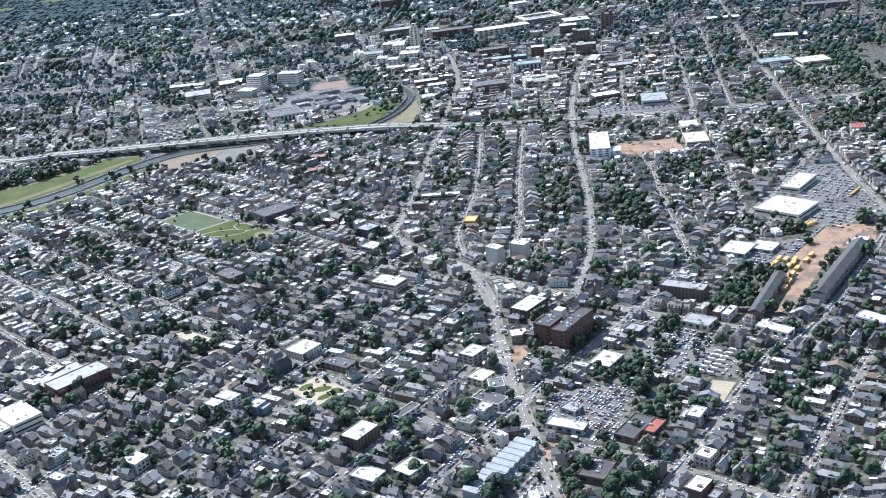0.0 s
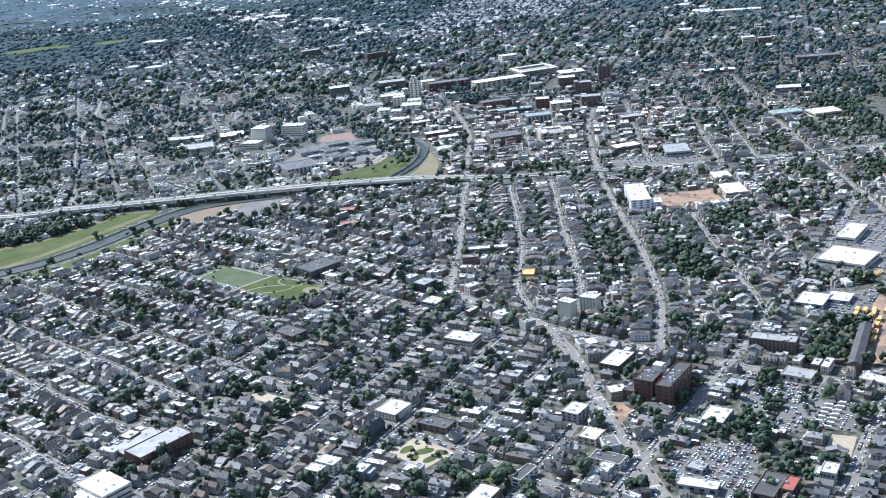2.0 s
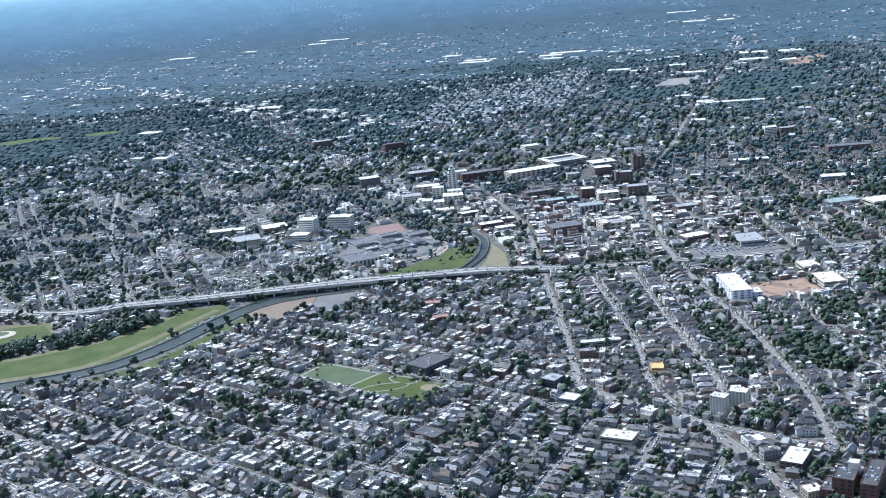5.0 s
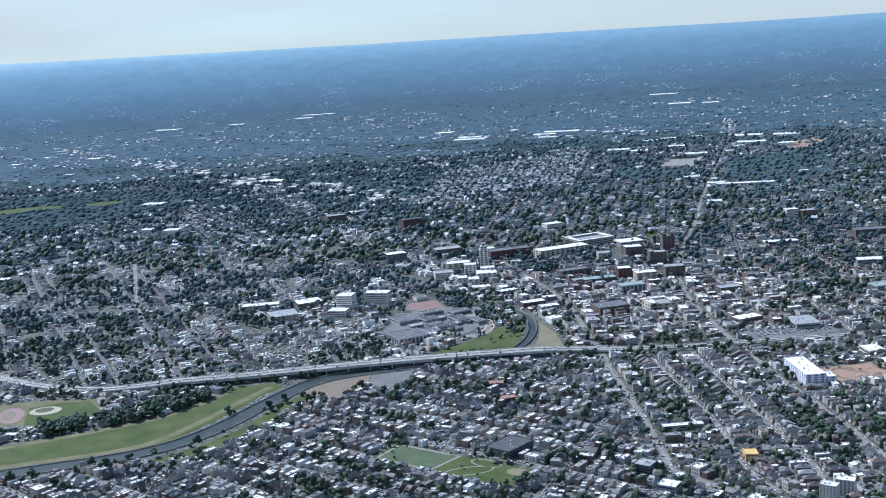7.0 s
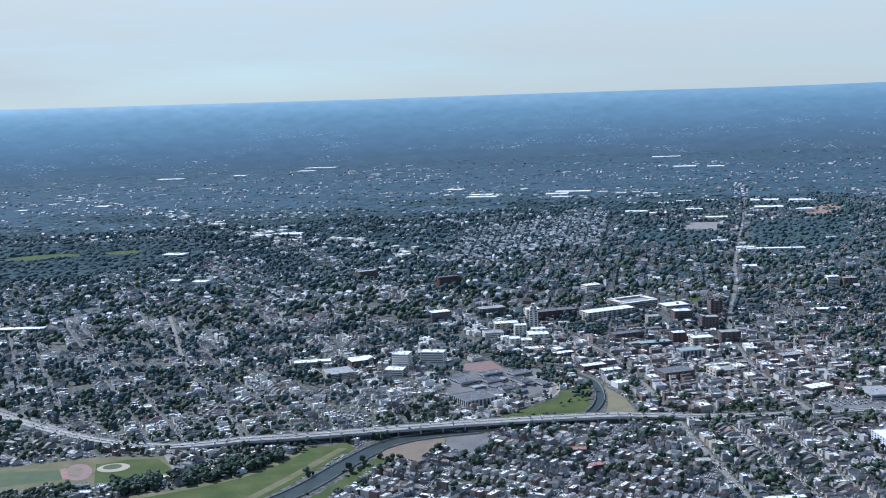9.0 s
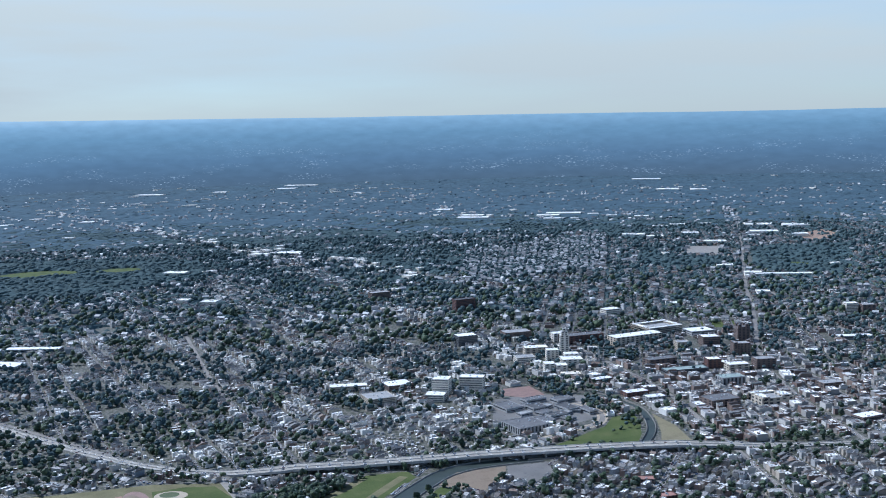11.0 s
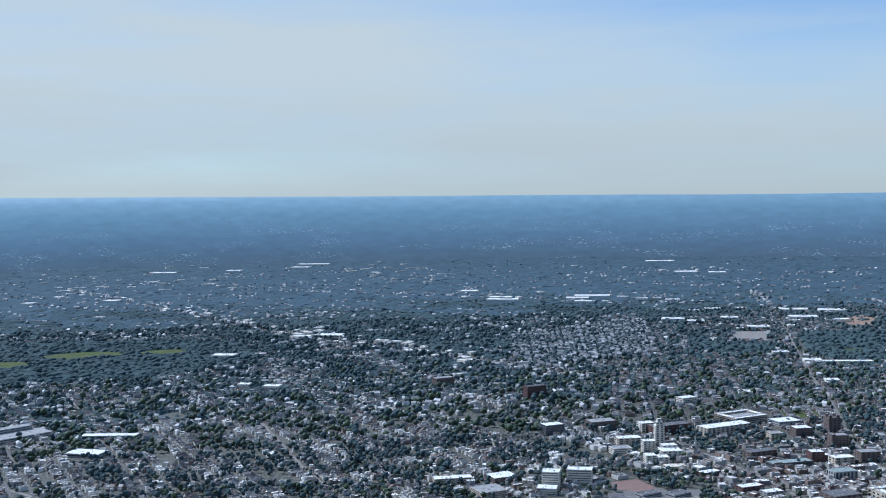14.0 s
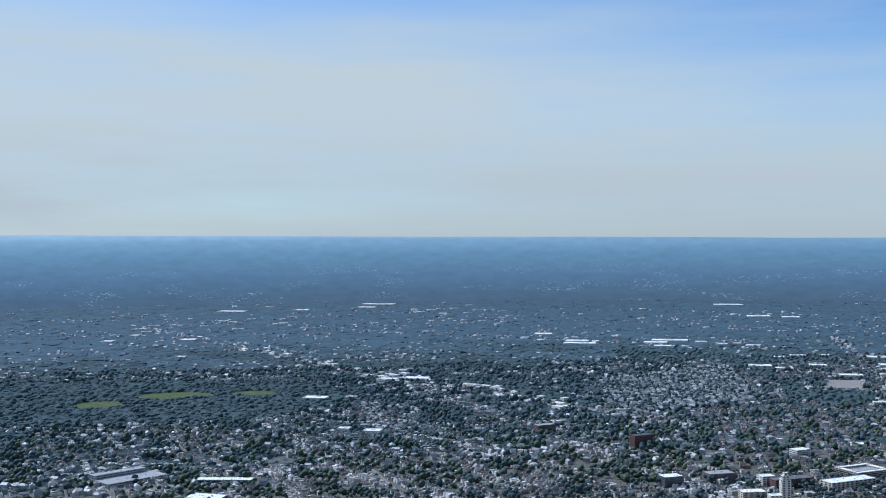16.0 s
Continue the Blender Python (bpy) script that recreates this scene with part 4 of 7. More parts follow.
PANE = Shape().add([(-0.5, 0, -0.5), (0.5, 0, -0.5), (0.5, -0.04, -0.5), (-0.5, -0.04, -0.5), (-0.5, -0.04, 0.5), (0.5, -0.04, 0.5), (0.5, 0, 0.5), (-0.5, 0, 0.5)],
                   [(3, 2, 5, 4), (4, 5, 6, 7), (0, 3, 4, 7), (2, 1, 6, 5)]).mesh("window", [M_WINDOW])
UNIT = Shape().box(-0.5, 0.5, -0.5, 0.5, 0, 0.8, 0, inset=0.06).box(-0.3, 0.3, -0.3, 0.3, 0.8, 1.0, 0).mesh("roof_unit", [M_METAL])
PORCH_MESH = Shape().box(-1.0, 1.0, -0.7, 0, 0, 0.22, 0).box(-0.95, -0.85, -0.65, -0.55, 0.22, 1.1, 0).box(0.85, 0.95, -0.65, -0.55, 0.22, 1.1, 0).box(-1.05, 1.05, -0.75, 0.0, 1.1, 1.22, 0, bottom=True).mesh("porch", [M_WHITEWALL])
DOORM = Shape().box(-0.5, 0.5, -0.05, 0.0, 0, 1, 0).mesh("door", [M_DARKWALL])


def block_body(w, d, h, rim=0.35, z0=0.0):
    """Walls with a parapet round a sunken flat roof."""
    s, t = Shape(), 0.22
    x, y = w / 2, d / 2
    o = [(-x, -y), (x, -y), (x, y), (-x, y)]
    i = [(-x + t, -y + t), (x - t, -y + t), (x - t, y - t), (-x + t, y - t)]
    V = [(*p, z0) for p in o] + [(*p, h) for p in o] + [(*p, h) for p in i] + [(*p, h - rim) for p in i]
    F = []
    for a in range(4):
        b = (a + 1) % 4
        F += [(a, b, 4 + b, 4 + a), (4 + a, 4 + b, 8 + b, 8 + a), (8 + a, 8 + b, 12 + b, 12 + a)]
    s.add(V, F)
    roof = Shape().add([(*p, h - rim) for p in i], [(0, 1, 2, 3)])
    return s, roof


def building(name, label, category, cx, cy, w, d, turn, h, wall, roof, floors=2, bay=1.6, bands=False, units=3, wings=(), cap=None, sides=(0, 1, 2, 3), winh=0.5):
    """A flat-roofed building: body, roof, windows storey by storey, roof units. wings: further blocks as (x, y, w, d, h) in its own axes; cap: their roof."""
    b = thing(name, label, category, pose(cx, cy, 0, 0, 0, turn))
    OCC[cells(cx, cy, w + 1.4, d + 1.4, radians(turn))] = 4
    blocks = [(0.0, 0.0, w, d, h)] + list(wings)
    for q0, (bx, by, bw, bd, bh) in enumerate(blocks):
        s, r = block_body(bw, bd, bh)
        at = pose(bx, by, 0)
        part("wall", s.mesh("wall", [wall]), b, at=at)
        part("roof", r.mesh("roof", [cap if cap and q0 else roof]), b, at=at)
        n = max(1, round(floors * bh / h))
        fh = (bh - 0.5) / n
        for side in [k for k in sides if k != 2 or cy < 500]:
            length = bw if side % 2 == 0 else bd
            dx, dy, rz = ((0, -bd / 2, 0), (bw / 2, 0, 90), (0, bd / 2, 180), (-bw / 2, 0, -90))[side]
            for f in range(n):
                z = 0.15 + fh * (f + 0.55)
                if bands:
                    part("window_band", PANE, b, at=pose(bx + dx, by + dy, z, 0, 0, rz) @ Matrix.Diagonal((length * 0.92, 1, fh * winh * 0.62, 1)))
                else:
                    k = max(1, int(length / (bay * (1.4 if cy < 850 else 2.1))))
                    for i in range(k):
                        u = (i + 0.5) / k * length - length / 2
                        part("window", PANE, b, at=pose(bx + dx, by + dy, z, 0, 0, rz) @ pose(u, 0, 0) @ Matrix.Diagonal((length / k * 0.48, 1, fh * winh, 1)))
        for q in range(units):
            ux, uy = rng.uniform(-0.36, 0.36) * bw, rng.uniform(-0.36, 0.36) * bd
            part("roof_unit", UNIT, b, "grey metal roof unit", at=pose(bx + ux, by + uy, bh - 0.35, 0, 0, 0) @ Matrix.Diagonal((rng.uniform(0.6, 1.6), rng.uniform(0.6, 1.4), rng.uniform(0.5, 1.0), 1)))
    part("door", DOORM, b, "dark entrance door", at=pose(w * 0.12, -d / 2, 0) @ Matrix.Diagonal((1.0, 1, 1.0, 1)))
    return b


# the brick hospital: low wing, tower, long wing, white plant room
building("brick_hospital", "large dark red brick hospital block with stepped flat roofs", "hospital", 42, 430, 6.5, 25, -36, 10.6, M_BRICK, M_ROOFDARK, 6, 1.9, units=10, sides=(0, 1, 3),
         wings=[(-10.5, -2.5, 8.5, 12, 9.5), (-16.5, -4.0, 5.5, 13, 4.5), (-6.5, 5.5, 7, 9, 7.6), (-2.5, 14.5, 3.0, 3.0, 12.2)], winh=0.45)
plant = thing("plant_room", "white boxy plant room on the hospital roof", "plant room", pose(37.5, 438.0, 7.25, 0, 0, -36))
s, r = block_body(4.2, 4.0, 5.0, 0.2)
part("wall", s.mesh("wall", [M_WHITEWALL]), plant)
part("roof", r.mesh("roof", [M_ROOFWHITE]), plant)
building("office_block", "low brown brick office with a bright white roof", "office", 25, 467, 10, 17, -38, 3.8, M_BROWNBRICK, M_ROOFWHITE, 2, 1.6, units=4)
building("apartment_tower", "white eight-storey apartment slab with rows of windows", "apartments", 12, 527, 8, 5.5, -45, 10.5, M_WHITEWALL, M_ROOFWHITE, 8, 1.1, units=2)
building("apartment_tower", "white seven-storey apartment slab behind trees", "apartments", 25, 536, 9, 6, -35, 8, M_WHITEWALL, M_ROOFWHITE, 7, 1.1, units=2)
building("glass_office", "blue-grey glass office block on a street corner", "office", -59, 590, 10, 10, -46, 6, M_DARKWALL, M_ROOFGREY, 4, bands=True, winh=0.6, units=3)
building("corner_block", "pale grey block with a white flat roof", "office", -55, 564, 10, 9, -41, 4.2, M_GREYWALL, M_ROOFWHITE, 2, 1.6, bands=True, units=3)
building("market_hall", "wide low hall with a white and grey flat roof", "shop", -43, 511, 16, 10, -34, 4, M_TANWALL, M_ROOFWHITE, 2, bands=True, units=6)
building("school_hall", "large dark school hall beside the park", "school", -122, 642, 17, 22, -50, 5.2, M_DARKWALL, M_ROOFDARK, 3, 1.8, bands=True, units=5)
building("brick_hall", "brown brick hall with a dark flat roof", "hall", -60, 425, 15, 8, -36, 3.2, M_BROWNBRICK, M_ROOFDARK, 2, 1.8, units=4)
building("apartment_house", "white three-storey apartment house with pale roof", "apartments", -78, 442, 11, 12, -38, 3.7, M_WHITEWALL, M_ROOFWHITE, 3, 1.2, units=4)
building("apartment_house", "brick apartment house with a bright white roof", "apartments", -46, 361, 9, 13, -36, 5, M_BROWNBRICK, M_ROOFWHITE, 4, 1.2, units=5)
building("brick_school", "red brick school with flat grey roofs", "school", -177, 430, 12, 26, -44, 5.6, M_BRICK, M_ROOFGREY, 3, 1.5, units=5, wings=[(-13, -2, 13, 22, 3.4)])
building("arena_hall", "large white hall with a bright white roof", "hall", -193, 400, 19, 13, -44, 5.2, M_WHITEWALL, M_ROOFWHITE, 2, bands=True, units=3, wings=[(0, -9, 14, 5, 3.6)])
building("yard_shed", "long low shed with a white roof beside the car yard", "shed", 32, 356, 15, 6, -29, 2.8, M_GREYWALL, M_ROOFWHITE, 1, 2.5, units=2)
building("workshop", "low workshop with a brown flat roof", "workshop", 56, 350, 8, 17, -36, 3, M_BROWNBRICK, M_ROOFDARK, 1, 2.2, units=2)
building("workshop", "low workshop with a faded red roof", "workshop", 63.1, 348.8, 4.6, 10, -36, 3, M_BROWNBRICK, M_ROOFRED, 1, 2.2, units=1)
building("brick_apartments", "long brown brick apartment block with five storeys", "apartments", 97, 466, 21, 8, -31, 6, M_BROWNBRICK, M_ROOFGREY, 5, 1.2, units=6)
building("warehouse", "wide warehouse store with a cream roof", "warehouse", 172, 566, 26, 24, -43, 3.5, M_WHITEWALL, M_ROOFCREAM, 1, bands=True, units=8)
building("warehouse", "long warehouse store with a cream roof", "warehouse", 190, 605, 11, 27, -38, 3.5, M_WHITEWALL, M_ROOFCREAM, 1, bands=True, units=6)
building("metal_shed", "low metal shed with a white roof", "shed", 133, 514, 14, 16, -36, 2.6, M_GREYWALL, M_ROOFWHITE, 1, 3, units=2, wings=[(11, 8, 12, 12, 2.2)])
building("apartment_block", "new white apartment block wrapped in lilac sheathing", "apartments", 89, 714, 13, 40, -5, 8, M_BLUEWALL, M_ROOFWHITE, 5, 2.6, units=5, sides=(0, 1, 3), wings=[(9, -14, 9, 11, 5.5)])
building("concrete_frame", "tan concrete frame building under construction", "building site", 153, 712, 15, 24, -3, 4.4, M_TANWALL, M_ROOFCREAM, 2, bands=True, units=3)
building("shop_block", "low shop with a white roof", "shop", 156, 750, 12, 16, -3, 3.6, M_TANWALL, M_ROOFWHITE, 1, bands=True, units=3)
building("depot", "low blue-grey depot with a flat roof", "depot", 146, 836, 19, 26, -5, 4, M_GREYWALL, M_ROOFGREY, 1, bands=True, units=5)
building("courthouse", "cream courthouse block at the foot of a tower", "courthouse", -53, 1107, 20, 18, -6, 8, M_WHITEWALL, M_ROOFWHITE, 4, 2.2, units=4, wings=[(2, 12, 14, 10, 10)])
building("court_wing", "pale grey court slab beside the tower", "courthouse", -65, 1132, 12, 10, -6, 12, M_WHITEWALL, M_ROOFWHITE, 6, 1.8, units=2)
building("court_annex", "beige court annex with a pale flat roof", "courthouse", -72, 1168, 24, 14, -4, 8, M_TANWALL, M_ROOFWHITE, 4, 2.4, units=4)
building("court_offices", "two cream stone blocks side by side", "office", -80, 1090, 10, 12, -6, 8.5, M_WHITEWALL, M_ROOFWHITE, 4, 1.8, units=2, wings=[(11, -2, 11, 12, 7)])
building("banded_offices", "three-storey pale office with dark window bands", "office", -92, 1136, 19, 14, 2, 6, M_WHITEWALL, M_ROOFGREY, 3, bands=True, units=3)
building("low_annex", "low annex with a cream roof", "office", -66, 1066, 18, 12, -4, 3, M_TANWALL, M_ROOFCREAM, 1, bands=True, units=3)
building("jail_block", "long dark brick block behind the courthouse", "office", -10, 1212, 46, 16, 8, 9, M_BRICK, M_SLATE, 4, 2.6, units=5)
building("pale_block", "pale five-storey block with a white roof", "office", -32, 1222, 15, 12, 4, 10, M_WHITEWALL, M_ROOFWHITE, 5, 2.0, units=2)
building("river_shops", "row of flat-roofed shops near the river", "shop", -47, 1034, 20, 10, 16, 4.3, M_BROWNBRICK, M_ROOFWHITE, 2, 2.0, units=4)
building("river_shops", "brick shops with pale flat roofs near the river", "shop", -34, 982, 22, 11, 10, 4.1, M_BRICK, M_ROOFWHITE, 2, 2.0, units=4)
building("river_shops", "grey shops with white flat roofs near the river", "shop", -24, 962, 17, 10, 8, 4.0, M_GREYWALL, M_ROOFWHITE, 2, 2.0, units=3)
building("courthouse_tower", "tall slender cream stone tower with a stepped crown", "tower", -48, 1146, 9, 9, -10, 23, M_WHITEWALL, M_ROOFWHITE, 10, 1.5, winh=0.6, units=0, wings=[(0, 0, 6.6, 6.6, 26.5), (0, 0, 4, 4, 29.5)])
building("white_hospital", "white hospital slab with eight rows of windows", "hospital", -195, 1027, 15, 14, -22, 16, M_WHITEWALL, M_ROOFWHITE, 8, bands=True, units=4, wings=[(23, 22, 22, 12, 13), (-2, -16, 17, 14, 6)])
building("clinic", "long cream clinic with a flat pale roof", "clinic", -273, 1069, 34, 12, -2, 5, M_TANWALL, M_ROOFWHITE, 3, bands=True, units=6)
building("clinic", "four-storey pale brick clinic with roof plant", "clinic", -252, 1020, 24, 24, 12, 6, M_TANWALL, M_ROOFGREY, 4, bands=True, units=7)
building("clinic", "low pale clinic with a flat roof", "clinic", -229, 1067, 24, 20, 14, 4.6, M_BROWNBRICK, M_ROOFWHITE, 3, bands=True, units=6)
building("county_hall", "wide brick hall with a pale ribbed roof", "hall", -152, 904, 27, 26, 19, 6, M_GREYWALL, M_SLATE, 1, 1.5, winh=0.8, units=6, wings=[(22, 8, 15, 15, 3.6)])
building("dark_office", "dark glass office with a white roof edge", "office", -131, 1236, 22, 16, 10, 11, M_DARKWALL, M_ROOFWHITE, 6, bands=True, units=4)
building("brown_offices", "dark brown office slab", "office", -72, 1250, 30, 18, 6, 9, M_BROWNBRICK, M_ROOFGREY, 6, bands=True, units=4)
building("civic_hall", "long tan civic building with a colonnade of windows", "office", 44, 1194, 58, 18, 14, 9, M_TANWALL, M_ROOFWHITE, 4, 2.6, units=8, winh=0.6)
building("parking_garage", "wide cream parking garage with white ring decks", "garage", 88, 1244, 46, 34, 16, 6.5, M_TANWALL, M_ROOFGREY, 3, bands=True, units=2, wings=[(0, 14, 46, 6, 8.5), (0, -14, 46, 6, 8), (-20, 0, 6, 22, 8.2), (20, 0, 6, 22, 8.2)], cap=M_ROOFWHITE)
building("garage_annex", "low pale garage deck with white edges", "garage", 126, 1218, 28, 22, 6, 5, M_GREYWALL, M_ROOFWHITE, 2, bands=True, units=3)
building("tan_offices", "tan office block with a pale roof", "office", 78, 1149, 13, 12, -4, 8, M_TANWALL, M_ROOFGREY, 4, 1.8, units=2)
building("dark_offices", "dark brown office with a white roof edge", "office", 112, 1158, 18, 15, -4, 10, M_BROWNBRICK, M_ROOFWHITE, 5, bands=True, units=3)
building("brown_tower", "dark grey-brown brick tower with a crenellated top", "tower", 154, 1170, 13, 13, -5, 15.5, M_BROWNBRICK, M_SLATE, 9, 1.6, units=2, wings=[(-4, -4, 3.4, 3.4, 18), (4, -4, 3.4, 3.4, 18), (4, 4, 3.4, 3.4, 18), (-4, 4, 3.4, 3.4, 18)])
building("brick_tower", "brown brick tower with a cream side", "tower", 121, 1101, 14, 12, -5, 13.5, M_BROWNBRICK, M_ROOFGREY, 7, 1.6, units=2, wings=[(-8, 0, 4, 11, 14.5)])
building("brick_block", "brown brick block with a grey flat roof", "office", 118, 1048, 19, 13, -4, 9.5, M_BROWNBRICK, M_ROOFGREY, 5, 2.0, units=3)
building("store", "cream store with a bright white roof", "shop", 88, 1042, 20, 13, -2, 7.5, M_TANWALL, M_ROOFWHITE, 3, 2.4, units=4)
building("rose_block", "rose brown brick block with a white roof", "office", 73, 1062, 13, 12, -4, 9, M_BRICK, M_ROOFWHITE, 4, 1.8, units=2)
building("brick_hall", "long brown brick hall with an arched gable", "hall", 30, 1088, 30, 13, 10, 6.5, M_BROWNBRICK, M_SLATE, 3, 2.4, units=3)
building("store", "long low store with a pale teal roof", "shop", 40, 1050, 42, 13, 3, 4.2, M_DARKWALL, M_TEALROOF, 1, bands=True, units=4)
building("columned_office", "green-grey office with tall dark window bays", "office", 60, 995, 22, 14, 2, 8, M_GREYWALL, M_TEALROOF, 1, 1.6, units=3, winh=0.75)
building("store", "wide tan store with white roof decks", "shop", 66, 931, 30, 22, 5, 6, M_TANWALL, M_ROOFGREY, 2, 2.6, units=5, wings=[(-4, 8, 22, 6, 7.2), (-11, -4, 7, 14, 7.2), (9, -4, 9, 12, 7.6)], cap=M_ROOFWHITE)
building("store", "large brown brick store with a grey roof", "shop", 22, 934, 27, 20, 8, 6.5, M_BROWNBRICK, M_SLATE, 3, 2.4, units=6)
building("brick_store", "low brown brick store with a grey roof", "shop", 139, 965, 21, 13, 4, 4.5, M_BROWNBRICK, M_ROOFGREY, 2, 2.2, units=4)
building("supermarket", "brown supermarket with a bright white roof", "shop", 112, 862, 22, 13, 14, 4, M_BROWNBRICK, M_ROOFWHITE, 1, bands=True, units=5)
building("apartment_slab", "dark brick apartment slab among trees", "apartments", -90, 1446, 27, 12, 14, 15, M_BRICK, M_ROOFDARK, 8, bands=True, units=2)
building("apartment_slab", "brown apartment slab among trees", "apartments", -183, 1564, 27, 14, 16, 11, M_BROWNBRICK, M_ROOFGREY, 6, bands=True, units=2)
building("office_cube", "pale office cube with dark window bands", "office", 71, 1352, 20, 14, 14, 9, M_WHITEWALL, M_ROOFWHITE, 4, bands=True, units=2)
building("long_store", "long white-roofed store along the shopping street", "shop", -18, 647, 24, 5.5, -5, 3, M_GREYWALL, M_ROOFWHITE, 1, 2.2, bands=True, units=5)
building("corner_building", "corner building wrapped in yellow sheathing", "building site", 0, 592, 7, 9, -12, 4.2, M_YELLOW, M_YELLOW, 3, 1.6, bands=True, units=0)
building("red_roof_store", "low store with a bright red roof", "shop", 258, 706, 9, 12, -12, 3, M_GREYWALL, M_ROOFRED, 1, bands=True, units=1)
building("factory", "long low factory with stepped grey roofs", "factory", -690, 1362, 70, 32, 35, 5, M_GREYWALL, M_ROOFGREY, 2, bands=True, units=8, wings=[(-4, 22, 60, 14, 9)])
building("factory", "low white-roofed factory hall", "factory", -605, 1262, 38, 22, -25, 4, M_GREYWALL, M_ROOFWHITE, 1, bands=True, units=5)
building("factory", "long white-roofed factory hall", "factory", -590, 1340, 60, 14, -12, 4, M_GREYWALL, M_ROOFWHITE, 1, bands=True, units=5)
building("salmon_hall", "brick hall with a flat salmon roof among trees", "hall", -108, 763, 12, 8, -12, 3.6, M_BROWNBRICK, M_SALMON, 2, 1.6, units=2)
building("salmon_hall", "low brick hall with a dark red roof", "hall", -106, 731, 12, 8, 8, 3.0, M_BRICK, M_SALMON, 2, 1.6, units=2)
building("teal_store", "long low store with a pale teal roof", "shop", 262, 922, 26, 16, 4, 4, M_GREYWALL, M_TEALROOF, 1, bands=True, units=4)
building("cream_store", "wide low store with a cream roof", "shop", 290, 908, 24, 20, 4, 4.5, M_TANWALL, M_ROOFCREAM, 1, bands=True, units=4)
building("rail_store", "white-roofed store beside a belt of trees", "shop", 302, 1016, 30, 14, -14, 5, M_GREYWALL, M_ROOFWHITE, 2, bands=True, units=4)
building("white_flats", "pale tall block of flats with window bands", "apartments", 343, 1278, 14, 12, -8, 13, M_WHITEWALL, M_ROOFWHITE, 7, bands=True, units=2)
building("brick_flats", "brown brick block of flats beside a pale one", "apartments", 359, 1268, 16, 12, -8, 12, M_BROWNBRICK, M_ROOFGREY, 7, 2.0, units=2)
building("brown_mill", "long brown mill building with a grey roof", "factory", 374, 1144, 44, 16, -10, 8, M_BROWNBRICK, M_SLATE, 4, 2.4, units=4)
building("rail_shed", "low pale shed beside the railway", "shed", 268, 1143, 36, 12, -10, 4, M_GREYWALL, M_ROOFWHITE, 1, bands=True, units=3)
building("long_store", "very long low store with a bright roof beside woods", "shop", 413, 1579, 84, 14, -16, 5, M_WHITEWALL, M_ROOFWHITE, 1, bands=True, units=5)
building("club_hut", "small grey clubhouse beside the ball fields", "hut", -428, 778, 9, 5, 15, 3, M_GREYWALL, M_SLATE, 1, 2.0, units=1)
building("club_hut", "small white clubhouse beside the ball fields", "hut", -424, 764, 8, 5, -12, 3, M_WHITEWALL, M_ROOFWHITE, 1, 2.0, units=1)
building("store_hall", "big white-roofed store among far woods", "shop", -280, 2120, 44, 30, -18, 6, M_WHITEWALL, M_ROOFWHITE, 1, bands=True, units=3)


building("dark_office", "low office with dark flat roofs beside a car park", "office", 69, 432, 8, 7, -38, 3, M_DARKWALL, M_ROOFGREY, 2, 2.0, units=3, wings=[(-5, -4, 6, 5, 2.4)])
for cx, cy, w, d, turn, roof in ((-150, 968, 16, 22, 18, M_ROOFGREY), (-128, 960, 14, 14, 18, M_ROOFDARK), (-124, 984, 20, 10, 18, M_ROOFGREY), (-104, 952, 12, 20, 20, M_ROOFDARK), (-100, 978, 18, 12, 20, M_ROOFGREY), (-90, 940, 8, 16, 20, M_ROOFGREY), (-118, 932, 18, 8, 18, M_ROOFDARK)):
    building("county_block", "low county block with dark ribbed flat roof", "county building", cx, cy, w, d, turn, 3.4, M_GREYWALL, M_SLATE if roof is M_ROOFGREY else M_ROOFDARK, 1, bands=True, units=3, sides=(0, 3))
building("corner_flats", "grey three-storey block with a white roof", "apartments", -2, 421, 8, 10, -39, 4.5, M_GREYWALL, M_ROOFWHITE, 3, 1.8, units=3)
building("clinic_annex", "low tan-roofed annex beside a car park", "office", 53, 406, 10, 13, -36, 2.6, M_GREYWALL, M_ROOFCREAM, 1, 2.2, units=4)
building("yard_office", "small flat-roofed office in the car yard", "office", 35, 369, 7, 6, -41, 2.4, M_GREYWALL, M_ROOFGREY, 1, 2.0, units=3)
building("shop_row", "long low white shop beside the avenue", "shop", 4, 381, 13, 7, -37, 3, M_WHITEWALL, M_ROOFDARK, 2, 1.8, units=2)
building("flats", "low flats with a faded orange roof", "apartments", 1, 400, 8, 9, -38, 3.5, M_TANWALL, M_ROOFCREAM, 2, 1.8, units=1)
building("clubhouse", "low pale L-shaped hall beside a street", "hall", 97, 434, 13, 9, -38, 3, M_TANWALL, M_ROOFGREY, 1, 2.2, units=3)
building("white_row", "low white bar of shops", "shop", 126, 420, 15, 6, -44, 3, M_WHITEWALL, M_ROOFWHITE, 1, 2.2, units=3)
building("blue_depot", "low depot with a bright blue side", "depot", 168, 422, 13, 7, -50, 2.5, M_BLUEWALL, M_ROOFWHITE, 1, bands=True, units=2)
building("green_roof_hall", "brown hall with a dark green flat roof", "hall", -131, 544, 16, 10, -46, 3.5, M_BROWNBRICK, M_ROOFDARK, 2, 2.2, units=3)
building("white_cube", "white three-storey cube with a pale roof", "apartments", -109, 395, 7, 5, -33, 4.5, M_WHITEWALL, M_ROOFWHITE, 3, 1.8, units=1)
building("white_cube", "white three-storey cube with roof vents", "apartments", -104, 400, 9, 6, -34, 4.5, M_WHITEWALL, M_ROOFWHITE, 3, 1.8, units=2)
